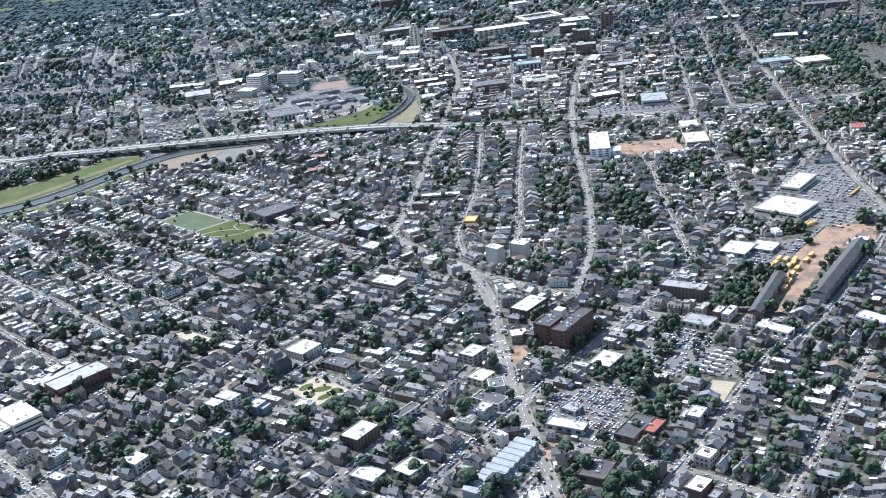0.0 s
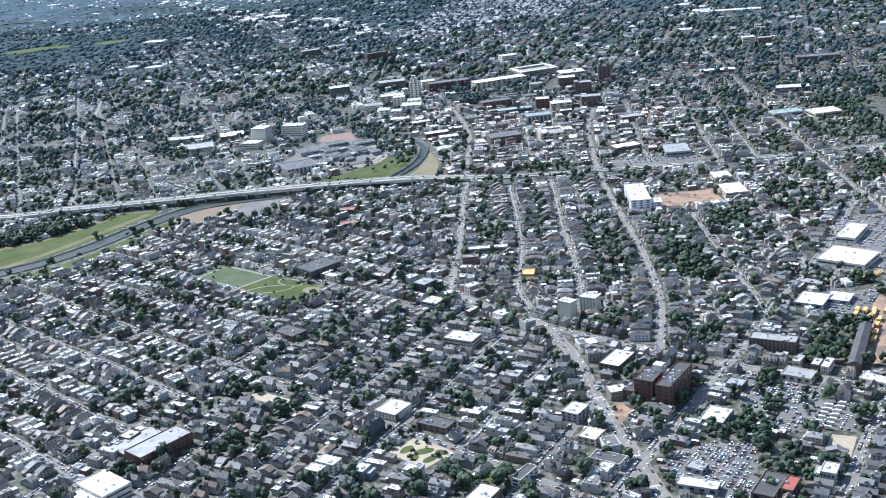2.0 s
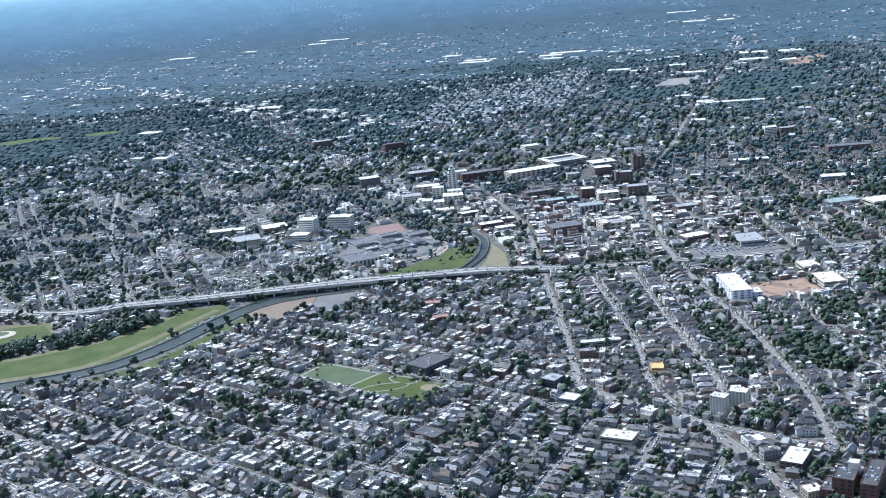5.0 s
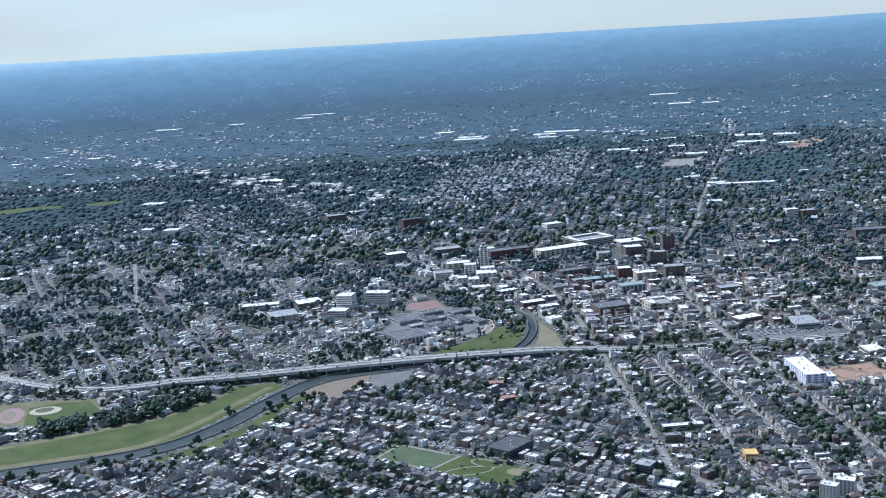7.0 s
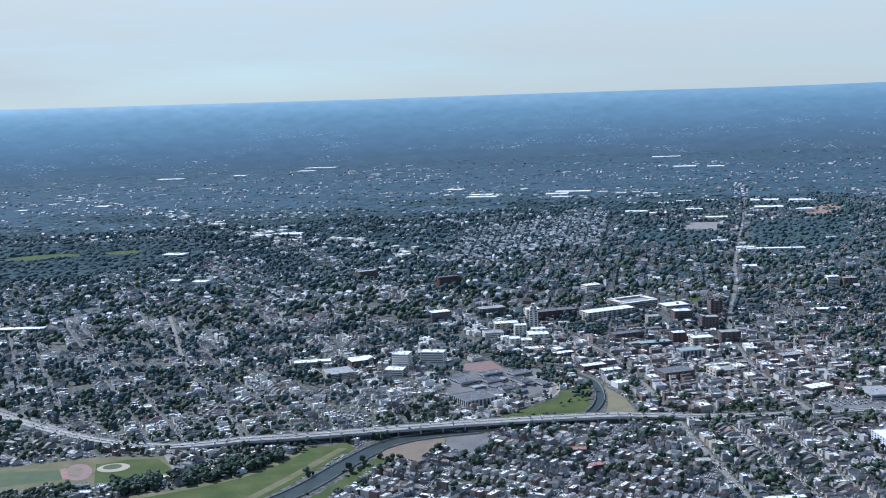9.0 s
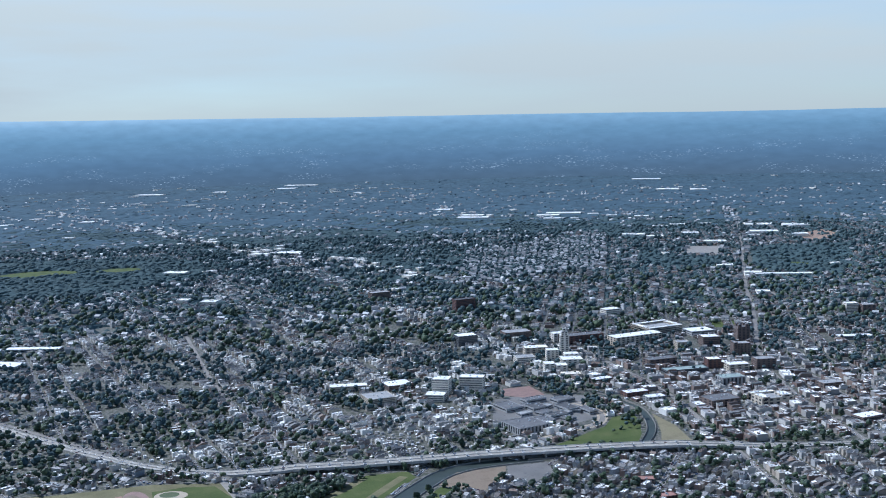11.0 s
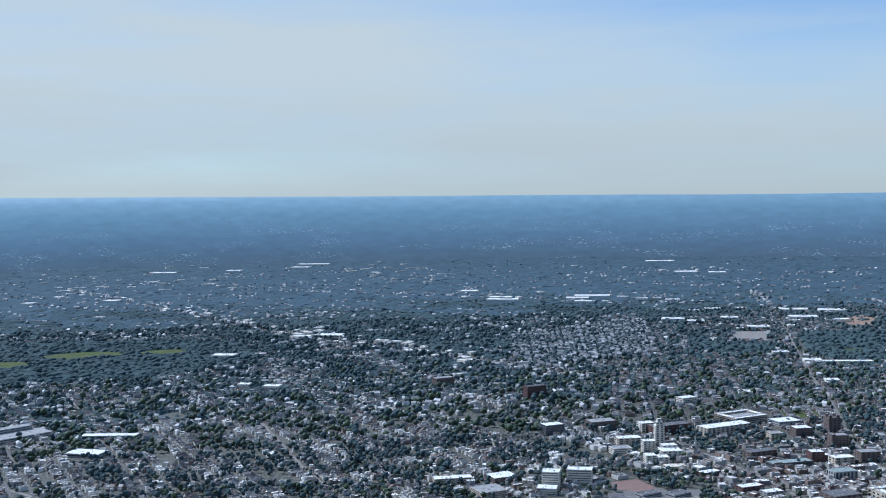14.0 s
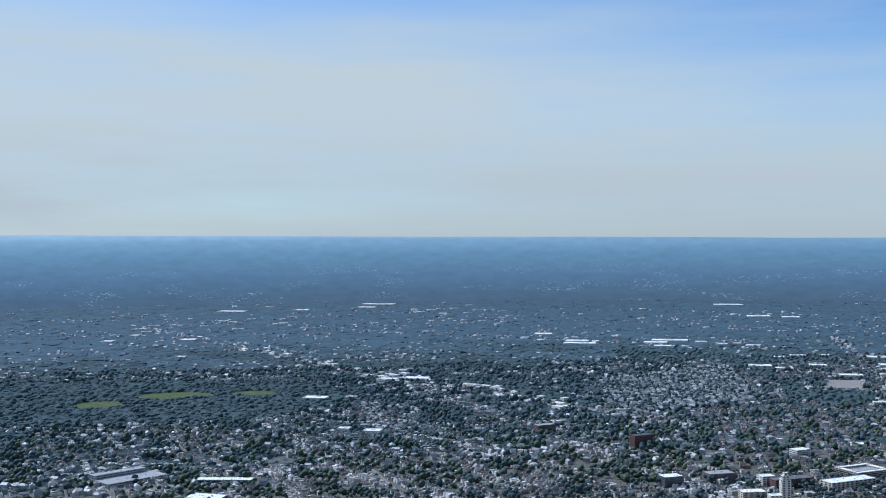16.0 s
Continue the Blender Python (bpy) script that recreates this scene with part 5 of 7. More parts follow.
building("long_house", "long grey house with a dark roof beside a lawn", "apartments", -29, 376, 4.5, 12, -40, 3.5, M_WHITEWALL, M_ROOFDARK, 2, 1.8, units=0)
building("tan_hall", "hall with a tan flat roof", "hall", -26, 335, 9, 10, -40, 3.5, M_GREYWALL, M_ROOFCREAM, 2, 2.0, units=1)
building("white_hall", "square hall with a bright white roof", "hall", -41, 332, 11, 8, -33, 4, M_GREYWALL, M_ROOFWHITE, 2, 2.0, units=3)
building("garage_court", "low L-shaped garage court with a dark roof", "garage", 39, 324, 10, 12, -28, 3, M_BROWNBRICK, M_ROOFDARK, 1, 2.4, units=4)
for k, (px_, py_) in enumerate(((-150, 960), (-135, 968), (-120, 962), (-105, 955), (-142, 945), (-126, 944), (-110, 938), (-98, 945), (-128, 928), (-112, 922))):
    building("clinic_pavilion", "low grey pavilion with a flat pale-edged roof", "clinic", px_, py_, 10 + k % 3, 8 + k % 2, 20 + 12 * (k % 4), 2.6, M_GREYWALL, M_SLATE if k % 2 else M_ROOFGREY, 1, bands=True, units=1)


def church(cx, cy, turn, label, wall=M_DARKWALL, cover=M_ROOFDARK, spire=3.0):
    b = thing("church", label, "church", pose(cx, cy, 0, 0, 0, turn))
    OCC[cells(cx, cy, 6, 10, radians(turn))] = 4
    nave = house_shape("gable", False, 3)
    nave.v = [(x * 4.4, y * 8.5, z * 2.8) for x, y, z in nave.v]
    part("wall", slice_of(nave, 0).mesh("wall", [wall]), b)
    roof = slice_of(nave, 1)
    roof.v = [(x, y, z if z < 2.9 else z + 1.3) for x, y, z in roof.v]
    part("roof", roof.mesh("roof", [cover]), b)
    t = Shape().box(-1.2, 1.2, -1.2, 1.2, 0, 6.5, 0).add([(-1.3, -1.3, 6.5), (1.3, -1.3, 6.5), (1.3, 1.3, 6.5), (-1.3, 1.3, 6.5), (0, 0, 6.5 + spire)], [(0, 1, 4), (1, 2, 4), (2, 3, 4), (3, 0, 4)])
    part("tower", t.mesh("tower", [wall]), b, at=pose(1.6, -4.6, 0))


def gable_row(name, label, x0, y0, x1, y1, depth, h, n, wall, roof, end=None):
    """A terrace of n joined houses under one ridge, each with its own walls, windows and roof."""
    L, t = math.hypot(x1 - x0, y1 - y0), math.degrees(math.atan2(y1 - y0, x1 - x0))
    b = thing(name, label, "terrace", pose((x0 + x1) / 2, (y0 + y1) / 2, 0, 0, 0, t))
    OCC[cells((x0 + x1) / 2, (y0 + y1) / 2, L + 1, depth + 1, radians(t))] = 4
    w = L / n
    wm = Shape().box(-w / 2 + 0.03, w / 2 - 0.03, -depth / 2, depth / 2, 0, h, 0).mesh("house_body", [wall])
    wm2 = Shape().box(-w / 2 + 0.03, w / 2 - 0.03, -depth / 2, depth / 2, 0, h, 0).mesh("house_body", [end or wall])
    e, k = 0.25, 0.55
    rf = Shape().add([(-w / 2, -depth / 2 - e, h - 0.1), (w / 2, -depth / 2 - e, h - 0.1), (w / 2, 0, h + depth * k * 0.4), (-w / 2, 0, h + depth * k * 0.4), (-w / 2, depth / 2 + e, h - 0.1), (w / 2, depth / 2 + e, h - 0.1)],
                     [(0, 1, 2, 3), (3, 2, 5, 4), (0, 3, 4), (1, 5, 2), (0, 4, 5, 1)]).mesh("roof", [roof])
    for i in range(n):
        u = (i + 0.5) * w - L / 2
        part("house_body", wm2 if i % 2 else wm, b, at=pose(u, 0, 0))
        part("roof", rf, b, at=pose(u, 0, 0.0008 * (i % 2)))
        for sgn, rz in ((-1, 0), (1, 180)):
            for f in range(3):
                part("window", PANE, b, at=pose(u, sgn * depth / 2, h * (f + 0.6) / 3, 0, 0, rz) @ Matrix.Diagonal((w * 0.4, 1, h * 0.16, 1)))


church(-86, 427, -40, "dark stone church with a steep slate roof and tower")
church(62, 660, 4, "dark stone church with a steep slate roof and tower")
church(-20, 1127, -20, "white church with a tall slender white spire", M_WHITEWALL, M_ROOFGREY, 9.0)
gable_row("townhouse_row", "row of new grey townhouses with dark shingle roofs", 152, 446, 190, 503, 6.5, 4.4, 18, M_GREYWALL, M_ROOFDARK, M_TANWALL)
gable_row("brick_terrace", "long brick terrace with a dark roof and orange walls", 121, 434, 143, 474, 5.2, 4.0, 12, M_BROWNBRICK, M_ROOFDARK, M_ORANGEWALL)


def row_house(x, y, turn, w, d, h):
    """A narrow house with a low pale gable, one of a row."""
    b = thing("row_house", "narrow row house with a pale blue-grey shingle roof", "house", pose(x, y, 0, 0, 0, turn), "pale row houses")
    shp = Shape()
    gable(shp, -w / 2, w / 2, -d / 2, d / 2, 0, h, 0.75, True, 0.16)
    part("wall", slice_of(shp, 0).mesh("wall", [M_GREYWALL]), b)
    part("roof", slice_of(shp, 1).mesh("roof", [M_PALEROOF]), b)
    part("porch", PORCH_MESH, b, "white front porch", at=pose(0, -d / 2, 0))
    for z in (0.3, 0.7):
        for u in (-0.24, 0.24):
            part("window", PANE, b, at=pose(u * w, -d / 2, z * h) @ Matrix.Diagonal((0.5, 1, 0.6, 1)))
    return b


first_row = None
for k in range(10):
    u = k / 9
    x, y = -3 + 19 * u, 316 + 28.5 * u
    OCC[cells(x, y, 3.6, 9.5, radians(56))] = 4
    if first_row is None:
        first_row = row_house(x, y, 56, 3.2, 8.6, 3.4)
    else:
        copy_thing(first_row, pose(x, y, 0, 0, 0, 56))


def stack(x, y, turn, n):
    """Yellow timber bundles on bearers at the building site."""
    b = thing("timber_stack", "stack of yellow timber panels on a building site", "timber stack", pose(x, y, 0.06, 0, 0, turn), "timber stacks")
    for k in range(n):
        part("bundle", Shape().box(-2.4, 2.4, -1.0, 1.0, 0, 0.42, 0, bottom=True, inset=0.03).mesh("bundle", [M_YELLOW]), b, at=pose(0.05 * (k % 2), 0, 0.12 + 0.5 * k))
        part("bearer", Shape().box(-0.15, 0.15, -1.0, 1.0, 0, 0.1, 0).mesh("bearer", [M_BARK]), b, at=pose(-1.2, 0, 0.01 + 0.5 * k))
        part("bearer", Shape().box(-0.15, 0.15, -1.0, 1.0, 0, 0.1, 0).mesh("bearer", [M_BARK]), b, at=pose(1.2, 0, 0.01 + 0.5 * k))


for x, y, t in ((143, 490, 54), (146, 493, 55), (149, 498, 56), (148, 486, 54), (151, 488, 55), (154, 491, 56), (156, 495, 54), (152, 496, 55), (150, 478, 56), (154, 484, 56), (146, 470, 56), (142, 463, 56), (161, 493, 55), (165, 499, 55)):
    stack(x, y, t, 3)


def bus(x, y, turn):
    b = thing("school_bus", "yellow school bus parked in a yard", "bus", pose(x, y, 0.06, 0, 0, turn), "school buses")
    part("body", Shape().box(-2.0, 2.0, -0.5, 0.5, 0.25, 1.3, 0, bottom=True, inset=0.06).box(2.0, 2.6, -0.45, 0.45, 0.25, 0.75, 0, bottom=True, inset=0.05).mesh("body", [M_YELLOW]), b)
    part("window_glass", Shape().box(-1.9, 1.9, -0.53, 0.53, 0.8, 1.05, 0).mesh("window_glass", [M_WINDOW]), b, "dark strip of bus windows")
    for wx in (-1.3, 1.5):
        for wy in (-0.5, 0.4):
            part("wheel", Shape().box(wx - 0.22, wx + 0.22, wy, wy + 0.1, 0, 0.42, 0, bottom=True).mesh("wheel", [M_TYRE]), b)


for k in range(9):
    bus(168 + 1.5 * k, 536 + 0.9 * k, 120)
for k in range(6):
    bus(212 + 1.2 * k, 580 + 1.6 * k, 40)


def lorry(x, y, turn):
    b = thing("lorry", "white box lorry parked in a yard", "lorry", pose(x, y, 0.06, 0, 0, turn), "lorries")
    part("box", Shape().box(-1.8, 1.0, -0.55, 0.55, 0.35, 1.5, 0, bottom=True, inset=0.02).mesh("box", [M_WHITEWALL]), b)
    part("cab", Shape().box(1.05, 1.9, -0.5, 0.5, 0.25, 1.05, 0, bottom=True, inset=0.08).mesh("cab", [M_CAR]), b)
    for wx in (-1.2, 1.4):
        for wy in (-0.52, 0.42):
            part("wheel", Shape().box(wx - 0.2, wx + 0.2, wy, wy + 0.1, 0, 0.4, 0, bottom=True).mesh("wheel", [M_TYRE]), b)


for k in range(14):
    lorry(88 + 2.2 * (k % 7) + 3.5 * (k // 7), 391 + 3.0 * (k % 7) - 2.6 * (k // 7), 145)

# ---- houses ----
KINDS = ("gable", "flat", "side", "hip")
HOUSES = []  # zone, kind, x, y, turn, w, d, h


def along(h, p, zone_pick, big=0.0, yard=(1.8, 2.6), fill=0.93):
    """Houses on both sides of a street, gable to the street, shoulder to shoulder."""
    seg = np.linalg.norm(np.diff(p, axis=0), axis=1)
    s = np.concatenate([[0], np.cumsum(seg)])
    for side in (1, -1):
        u = 2.0
        left = 0
        while u < s[-1] - 1.5:
            left -= 1
            x, y = np.interp(u, s, p[:, 0]), np.interp(u, s, p[:, 1])
            i = min(np.searchsorted(s, u), len(seg)) - 1
            i = max(i, 0)
            t = math.atan2(p[i + 1][1] - p[i][1], p[i + 1][0] - p[i][0])
            zone, flat_share, wide = zone_pick(x, y)
            if left <= 0:  # a run of alike houses
                left = rng.integers(3, 9)
                run_kind = 1 if rng.random() < flat_share else (0, 0, 2, 3)[rng.integers(0, 4)]
                rw, rd, rh, ry = rng.uniform(2.8, 3.7), rng.uniform(7.0, 10.2), rng.uniform(2.6, 3.7), rng.uniform(*yard)
            large = rng.random() < big + wide
            w = rng.uniform(5.5, 12.0) if large and wide > 0.3 else rng.uniform(4.5, 8.0) if large else rw * rng.uniform(0.94, 1.06)
            d = rng.uniform(8, 13) if large and wide > 0.3 else rng.uniform(6.5, 10) if large else rd * rng.uniform(0.92, 1.08)
            hgt = rng.uniform(2.8, 4.4) if large else rh * rng.uniform(0.94, 1.06)
            off = h + ry + rng.uniform(-0.15, 0.15) + d / 2
            cx, cy = x - math.sin(t) * off * side, y + math.cos(t) * off * side
            turn = t + (0 if side < 0 else math.pi) + math.pi
            u += w + rng.uniform(0.05, 0.5)
            if not (X0 + 12 < cx < X1 - 12 and Y0 + 12 < cy < Y1 - 12 and in_reach(cx, cy)) or rng.random() > fill or (cy > 850 and rng.random() < 0.75 and noise.noise(Vector((cx / 42.0, cy / 42.0, 3.7))) > 0.16):
                continue
            c = cells(cx, cy, w * 0.9, d * 0.94, turn)
            if OCC[c].any():
                d *= 0.66
                off = h + 1.6 + d / 2
                cx, cy = x - math.sin(t) * off * side, y + math.cos(t) * off * side
                c = cells(cx, cy, w * 0.88, d * 0.9, turn)
                if OCC[c].any():
                    continue
            OCC[c] = 4
            kind = 1 if large else (run_kind if rng.random() < 0.82 else int(rng.integers(0, 4)))
            HOUSES.append((zone, kind, cx, cy, turn, w, d, hgt))


def zones(x, y):
    z = zone_of(x, y)
    if z == "west":
        return z, 0.60, 0.05
    if z == "south":
        return z, 0.22, 0.05
    if z == "east":
        return z, 0.22, 0.06
    core = math.exp(-((x - 45) / 190) ** 2 - ((y - 1000) / 190) ** 2)
    return z, 0.36 + 0.5 * core, 0.04 + 0.72 * core


for n_, (h_, p_) in enumerate(STREETS):
    far = p_[:, 1].mean() > 1400
    along(h_, p_, zones, big=(0.35, 0.75)[n_] if n_ < 2 else 0.0, fill=0.72 if far else (0.82 if p_[:, 1].mean() > 850 else 0.95))

# larger flat blocks packed into the town centre
for _ in range(4200):
    x, y = rng.normal(25, 110), rng.normal(1000, 110)
    w, d = rng.uniform(4, 13), rng.uniform(4, 9)
    t = radians(95) + rng.choice((0, math.pi / 2)) if x > -20 else radians(107)
    if zone_of(x, y) in ("north", "north_east") and math.hypot((x - 25) / 150, (y - 1000) / 170) < 1:
        c = cells(x, y, w * 0.96, d * 0.96, t)
        if not OCC[c].any():
            OCC[c] = 4
            HOUSES.append(("north_east", 1, x, y, t, w, d, rng.uniform(2.6, 5.2)))
# back houses and workshops that fill the middles of the blocks
for _ in range(42000):
    x, y = rng.uniform(-420, 330), rng.uniform(285, 830)
    if OCC[int(y - Y0), int(x - X0)] or not in_reach(x, y) or noise.noise(Vector((x / 30.0, y / 30.0, 3.7))) + 0.4 * noise.noise(Vector((x / 9.0, y / 9.0, 1.2))) > -0.02:
        continue
    z = zone_of(x, y)
    if z not in ("south", "west", "east"):
        continue
    t = radians(58 if z == "south" else (134 if z == "west" else (57 if y < 500 else 96))) + (math.pi / 2 if rng.random() < 0.3 else 0)
    w, d = rng.uniform(2.8, 4.2), rng.uniform(4.2, 7.5)
    c = cells(x, y, w + 0.5, d + 0.5, t)
    if not OCC[c].any() and rng.random() < 0.75:
        OCC[c] = 4
        HOUSES.append((z, int(rng.choice((0, 1, 1, 2, 3))), x, y, t, w, d, rng.uniform(2.0, 3.3)))
NEAR = (-20.0, 330.0)
order = sorted(range(len(HOUSES)), key=lambda i: math.hypot(HOUSES[i][2] - NEAR[0], HOUSES[i][3] - NEAR[1]))
single, rest = order[:200], order[200:]
for zone in ("south", "west", "east", "north", "north_east"):
    for kind in range(4):
        for close in (True, False):
            pick = [i for i in rest if HOUSES[i][0] == zone and HOUSES[i][1] == kind and (HOUSES[i][3] < 640) == close]
            name = ("gabled_houses", "flat_roofed_houses", "ridged_houses", "hipped_houses")[kind]
            for v in range(3):
                rows = [(HOUSES[i][2], HOUSES[i][3], 0, *HOUSES[i][4:8]) for i in pick if i % 3 == v]
                stuff(name, many(name, house_shape(KINDS[kind], close, v), [M_TOWNWALL, M_ROOF, M_WINDOW, M_TOWNROOF] if zone == "north_east" else [M_NORTHWALL if zone == "north" else M_WALL, M_ROOF, M_WINDOW, M_FLATROOF], rows),
                      "closely packed small city houses with %s roofs" % ("grey gabled", "white and grey flat", "dark ridged", "dark hipped")[kind], "houses")


# the houses nearest to the flight, each a thing of its own
HOUSE_WINDOW = Shape().box(-0.5, 0.5, -0.09, 0.0, -0.5, 0.5, 0, bottom=True).mesh("window", [M_WINDOW])
CHIMNEY = Shape().box(-0.22, 0.22, -0.22, 0.22, 0, 1.0, 0).box(-0.27, 0.27, -0.27, 0.27, 1.0, 1.08, 0, bottom=True).mesh("chimney", [M_BRICK])
LABELS = ("narrow gabled city house with a shingle roof", "narrow city house with a flat roof and parapet", "city house with its ridge along the street", "city house with a hipped shingle roof")
protos = {}
for i in single:
    zone, kind, x, y, turn, w, d, h = HOUSES[i]
    key = (kind, int(w > 4), int(rng.integers(0, 3)))
    if key not in protos:
        w0, d0, h0 = w, d, h
        shp = house_shape(KINDS[kind], False, key[2])
        shp.v = [(a * w0, b * d0, c * h0) for a, b, c in shp.v]
        body, roof, low_roof = Shape(), slice_of(shp, 3 if kind == 1 else 1), slice_of(shp, 1 if kind == 1 else 3)
        for q, m in zip(shp.f, shp.m):
            if m == 0:
                body.add([shp.v[j] for j in q], [tuple(range(len(q)))], 0)
        wm, rm = body.mesh("wall", [M_WALL]), roof.mesh("roof", [M_FLATROOF if kind == 1 else M_ROOF])
        bm = bmesh.new()
        for me in (wm, rm):
            bm.from_mesh(me)
            bmesh.ops.remove_doubles(bm, verts=bm.verts, dist=0.001)
            bm.to_mesh(me)
            bm.clear()
        bm.free()
        base = thing("house", LABELS[kind], "house", pose(x, y, 0, 0, 0, math.degrees(turn)), "small city houses")
        part("wall", wm, base)
        part("roof", rm, base)
        if low_roof.f:
            part("rear_roof", low_roof.mesh("rear_roof", [M_FLATROOF]), base, "low flat roof over the back of the house")
        for z in (0.34, 0.74):
            for u in (-0.25, 0.25) if z > 0.5 else ():
                for sy, rz in ((-1, 0),):
                    part("window", HOUSE_WINDOW, base, at=pose(u * w0, sy * d0 / 2, z * h0, 0, 0, rz) @ Matrix.Diagonal((0.55, 1, 0.62, 1)))
            for v in (-0.1,) if z > 0.5 else ():
                for sx, rz in ((1, 90), (-1, -90)):
                    part("window", HOUSE_WINDOW, base, at=pose(sx * w0 / 2, v * d0, z * h0, 0, 0, rz) @ Matrix.Diagonal((0.5, 1, 0.62, 1)))
        part("porch", PORCH_MESH, base, "white front porch", at=pose(0, -d0 / 2, 0))
        part("door", DOORM, base, "dark front door", at=pose(0.1 * w0, -d0 / 2 - 0.0, 0.22) @ Matrix.Diagonal((0.45, 1, 0.85, 1)))
        if kind != 1:
            part("chimney", CHIMNEY, base, "small brick chimney", at=pose(0.2 * w0, -0.12 * d0, h0 * 1.12))
        protos[key] = (base, w0, d0, h0)
    else:
        base, w0, d0, h0 = protos[key]
        copy_thing(base, pose(x, y, 0, 0, 0, math.degrees(turn)) @ Matrix.Diagonal((w / w0, d / d0, h / h0, 1)))
def wave(x, y, s, k):
    return np.sin(x / s + k) * np.cos(y / s * 1.3 - k) + 0.6 * np.sin((x + y) / s * 2.1 + 2 * k) + 0.5 * np.cos((x - 1.7 * y) / s * 3.7 + k)


CLEARINGS = [(-700, 2010, 66, 46), (-810, 1930, 40, 44), (-570, 2010, 40, 38), (740, 1850, 46, 30), (501, 1693, 14, 26), (171, 1264, 26, 22)]


def woods_at(x, y):
    d = 0.52 + 0.18 * wave(x, y, 130.0, 0.7) + 0.12 * wave(x, y, 47.0, 2.1)
    d = d + np.clip((np.hypot(x - CENTRE[0], y - CENTRE[1]) - 1500) / 2200, -0.28, 0.4)
    n = np.zeros(np.shape(x), bool)
    for poly in ALL_WOODS:
        d = np.where(inside(poly, x, y), 1.0, d)
    for poly in (RESID, FAR_LOT, FAR_DIRT):
        d = np.where(inside(poly, x, y), 0.0, d)
    for cx, cy, a, b in CLEARINGS:
        n |= ((x - cx) / a) ** 2 + ((y - cy) / b) ** 2 < 1
    d = np.where(((x - 330) / 330) ** 2 + ((y - 2150) / 260) ** 2 < 1, d - 0.28, d)
    for h, p in (AVENUES[2], AVENUES[-1]):
        p = np.array(p)
        for a, b in zip(p[:-1], p[1:]):
            u = np.clip(((x - a[0]) * (b[0] - a[0]) + (y - a[1]) * (b[1] - a[1])) / ((b[0] - a[0]) ** 2 + (b[1] - a[1]) ** 2), 0, 1)
            n |= np.hypot(x - a[0] - u * (b[0] - a[0]), y - a[1] - u * (b[1] - a[1])) < 16
    return np.where(n, 0.0, np.clip(d, 0, 1))


# ---- trees ----
def clump(s, cx, cy, cz, r, seed, mat=0):
    """A rough twenty-sided mass of leaves."""
    g = (1 + 5 ** 0.5) / 2
    V = [(-1, g, 0), (1, g, 0), (-1, -g, 0), (1, -g, 0), (0, -1, g), (0, 1, g), (0, -1, -g), (0, 1, -g), (g, 0, -1), (g, 0, 1), (-g, 0, -1), (-g, 0, 1)]
    F = [(0, 11, 5), (0, 5, 1), (0, 1, 7), (0, 7, 10), (0, 10, 11), (1, 5, 9), (5, 11, 4), (11, 10, 2), (10, 7, 6), (7, 1, 8), (3, 9, 4), (3, 4, 2), (3, 2, 6), (3, 6, 8), (3, 8, 9), (4, 9, 5), (2, 4, 11), (6, 2, 10), (8, 6, 7), (9, 8, 1)]
    q = np.random.default_rng(seed)
    s.add([(cx + x / 1.9 * r * q.uniform(0.65, 1.3), cy + y / 1.9 * r * q.uniform(0.65, 1.3), cz + z / 1.9 * r * 0.85 * q.uniform(0.65, 1.3)) for x, y, z in V], F, mat)


def crown_shape(seed, n, spread=0.62, r=(0.3, 0.5)):
    q, s = np.random.default_rng(seed), Shape()
    for i in range(n):
        a, e = q.uniform(0, 6.283), q.uniform(-0.5, 1.0)
        k = spread * q.uniform(0.5, 1.0) * math.cos(e * 1.1)
        clump(s, k * math.cos(a), k * math.sin(a), 1.0 + 0.62 * math.sin(e * 1.4), q.uniform(*r), seed * 97 + i)
    return s


def leafy(seed, n, leaves):
    """A crown of clumps with loose sprays of leaves round them."""
    s, q = crown_shape(seed, n, 0.7, (0.36, 0.56)), np.random.default_rng(seed + 500)
    for i in range(leaves):
        a, e, k = q.uniform(0, 6.283), q.uniform(-0.6, 1.3), q.uniform(0.75, 1.08)
        c = np.array((k * math.cos(a) * math.cos(e), k * math.sin(a) * math.cos(e), 1.0 + 0.8 * k * math.sin(e)))
        u, v = q.normal(size=3), q.normal(size=3)
        u, v = u / np.linalg.norm(u) * 0.10, v / np.linalg.norm(v) * 0.10
        s.add([c - u - v, c + u - v * 0.6, c + u * 0.8 + v, c - u * 0.7 + v], [(0, 1, 2), (0, 2, 3)], 0)
    return s


def trunk_shape(seed):
    q, s = np.random.default_rng(seed), Shape()

    def limb(a, b, ra, rb):
        a, b = np.array(a, float), np.array(b, float)
        w = (b - a) / np.linalg.norm(b - a)
        u = np.cross(w, (0.3, 1, 0.2))
        u /= np.linalg.norm(u)
        v = np.cross(w, u)
        k = 6
        ringa = [a + ra * (u * math.cos(t) + v * math.sin(t)) for t in np.linspace(0, 6.283, k + 1)[:-1]]
        ringb = [b + rb * (u * math.cos(t) + v * math.sin(t)) for t in np.linspace(0, 6.283, k + 1)[:-1]]
        s.add(ringa + ringb, [(i, (i + 1) % k, k + (i + 1) % k, k + i) for i in range(k)])

    limb((0, 0, 0), (0.03, 0.02, 0.62), 0.085, 0.055)
    for i in range(5):
        t = i * 1.256 + q.uniform(0, 0.6)
        limb((0.03, 0.02, 0.55 + 0.02 * i), (0.5 * math.cos(t), 0.5 * math.sin(t), 0.95 + q.uniform(0, 0.35)), 0.045, 0.015)
    return s


TREES = []


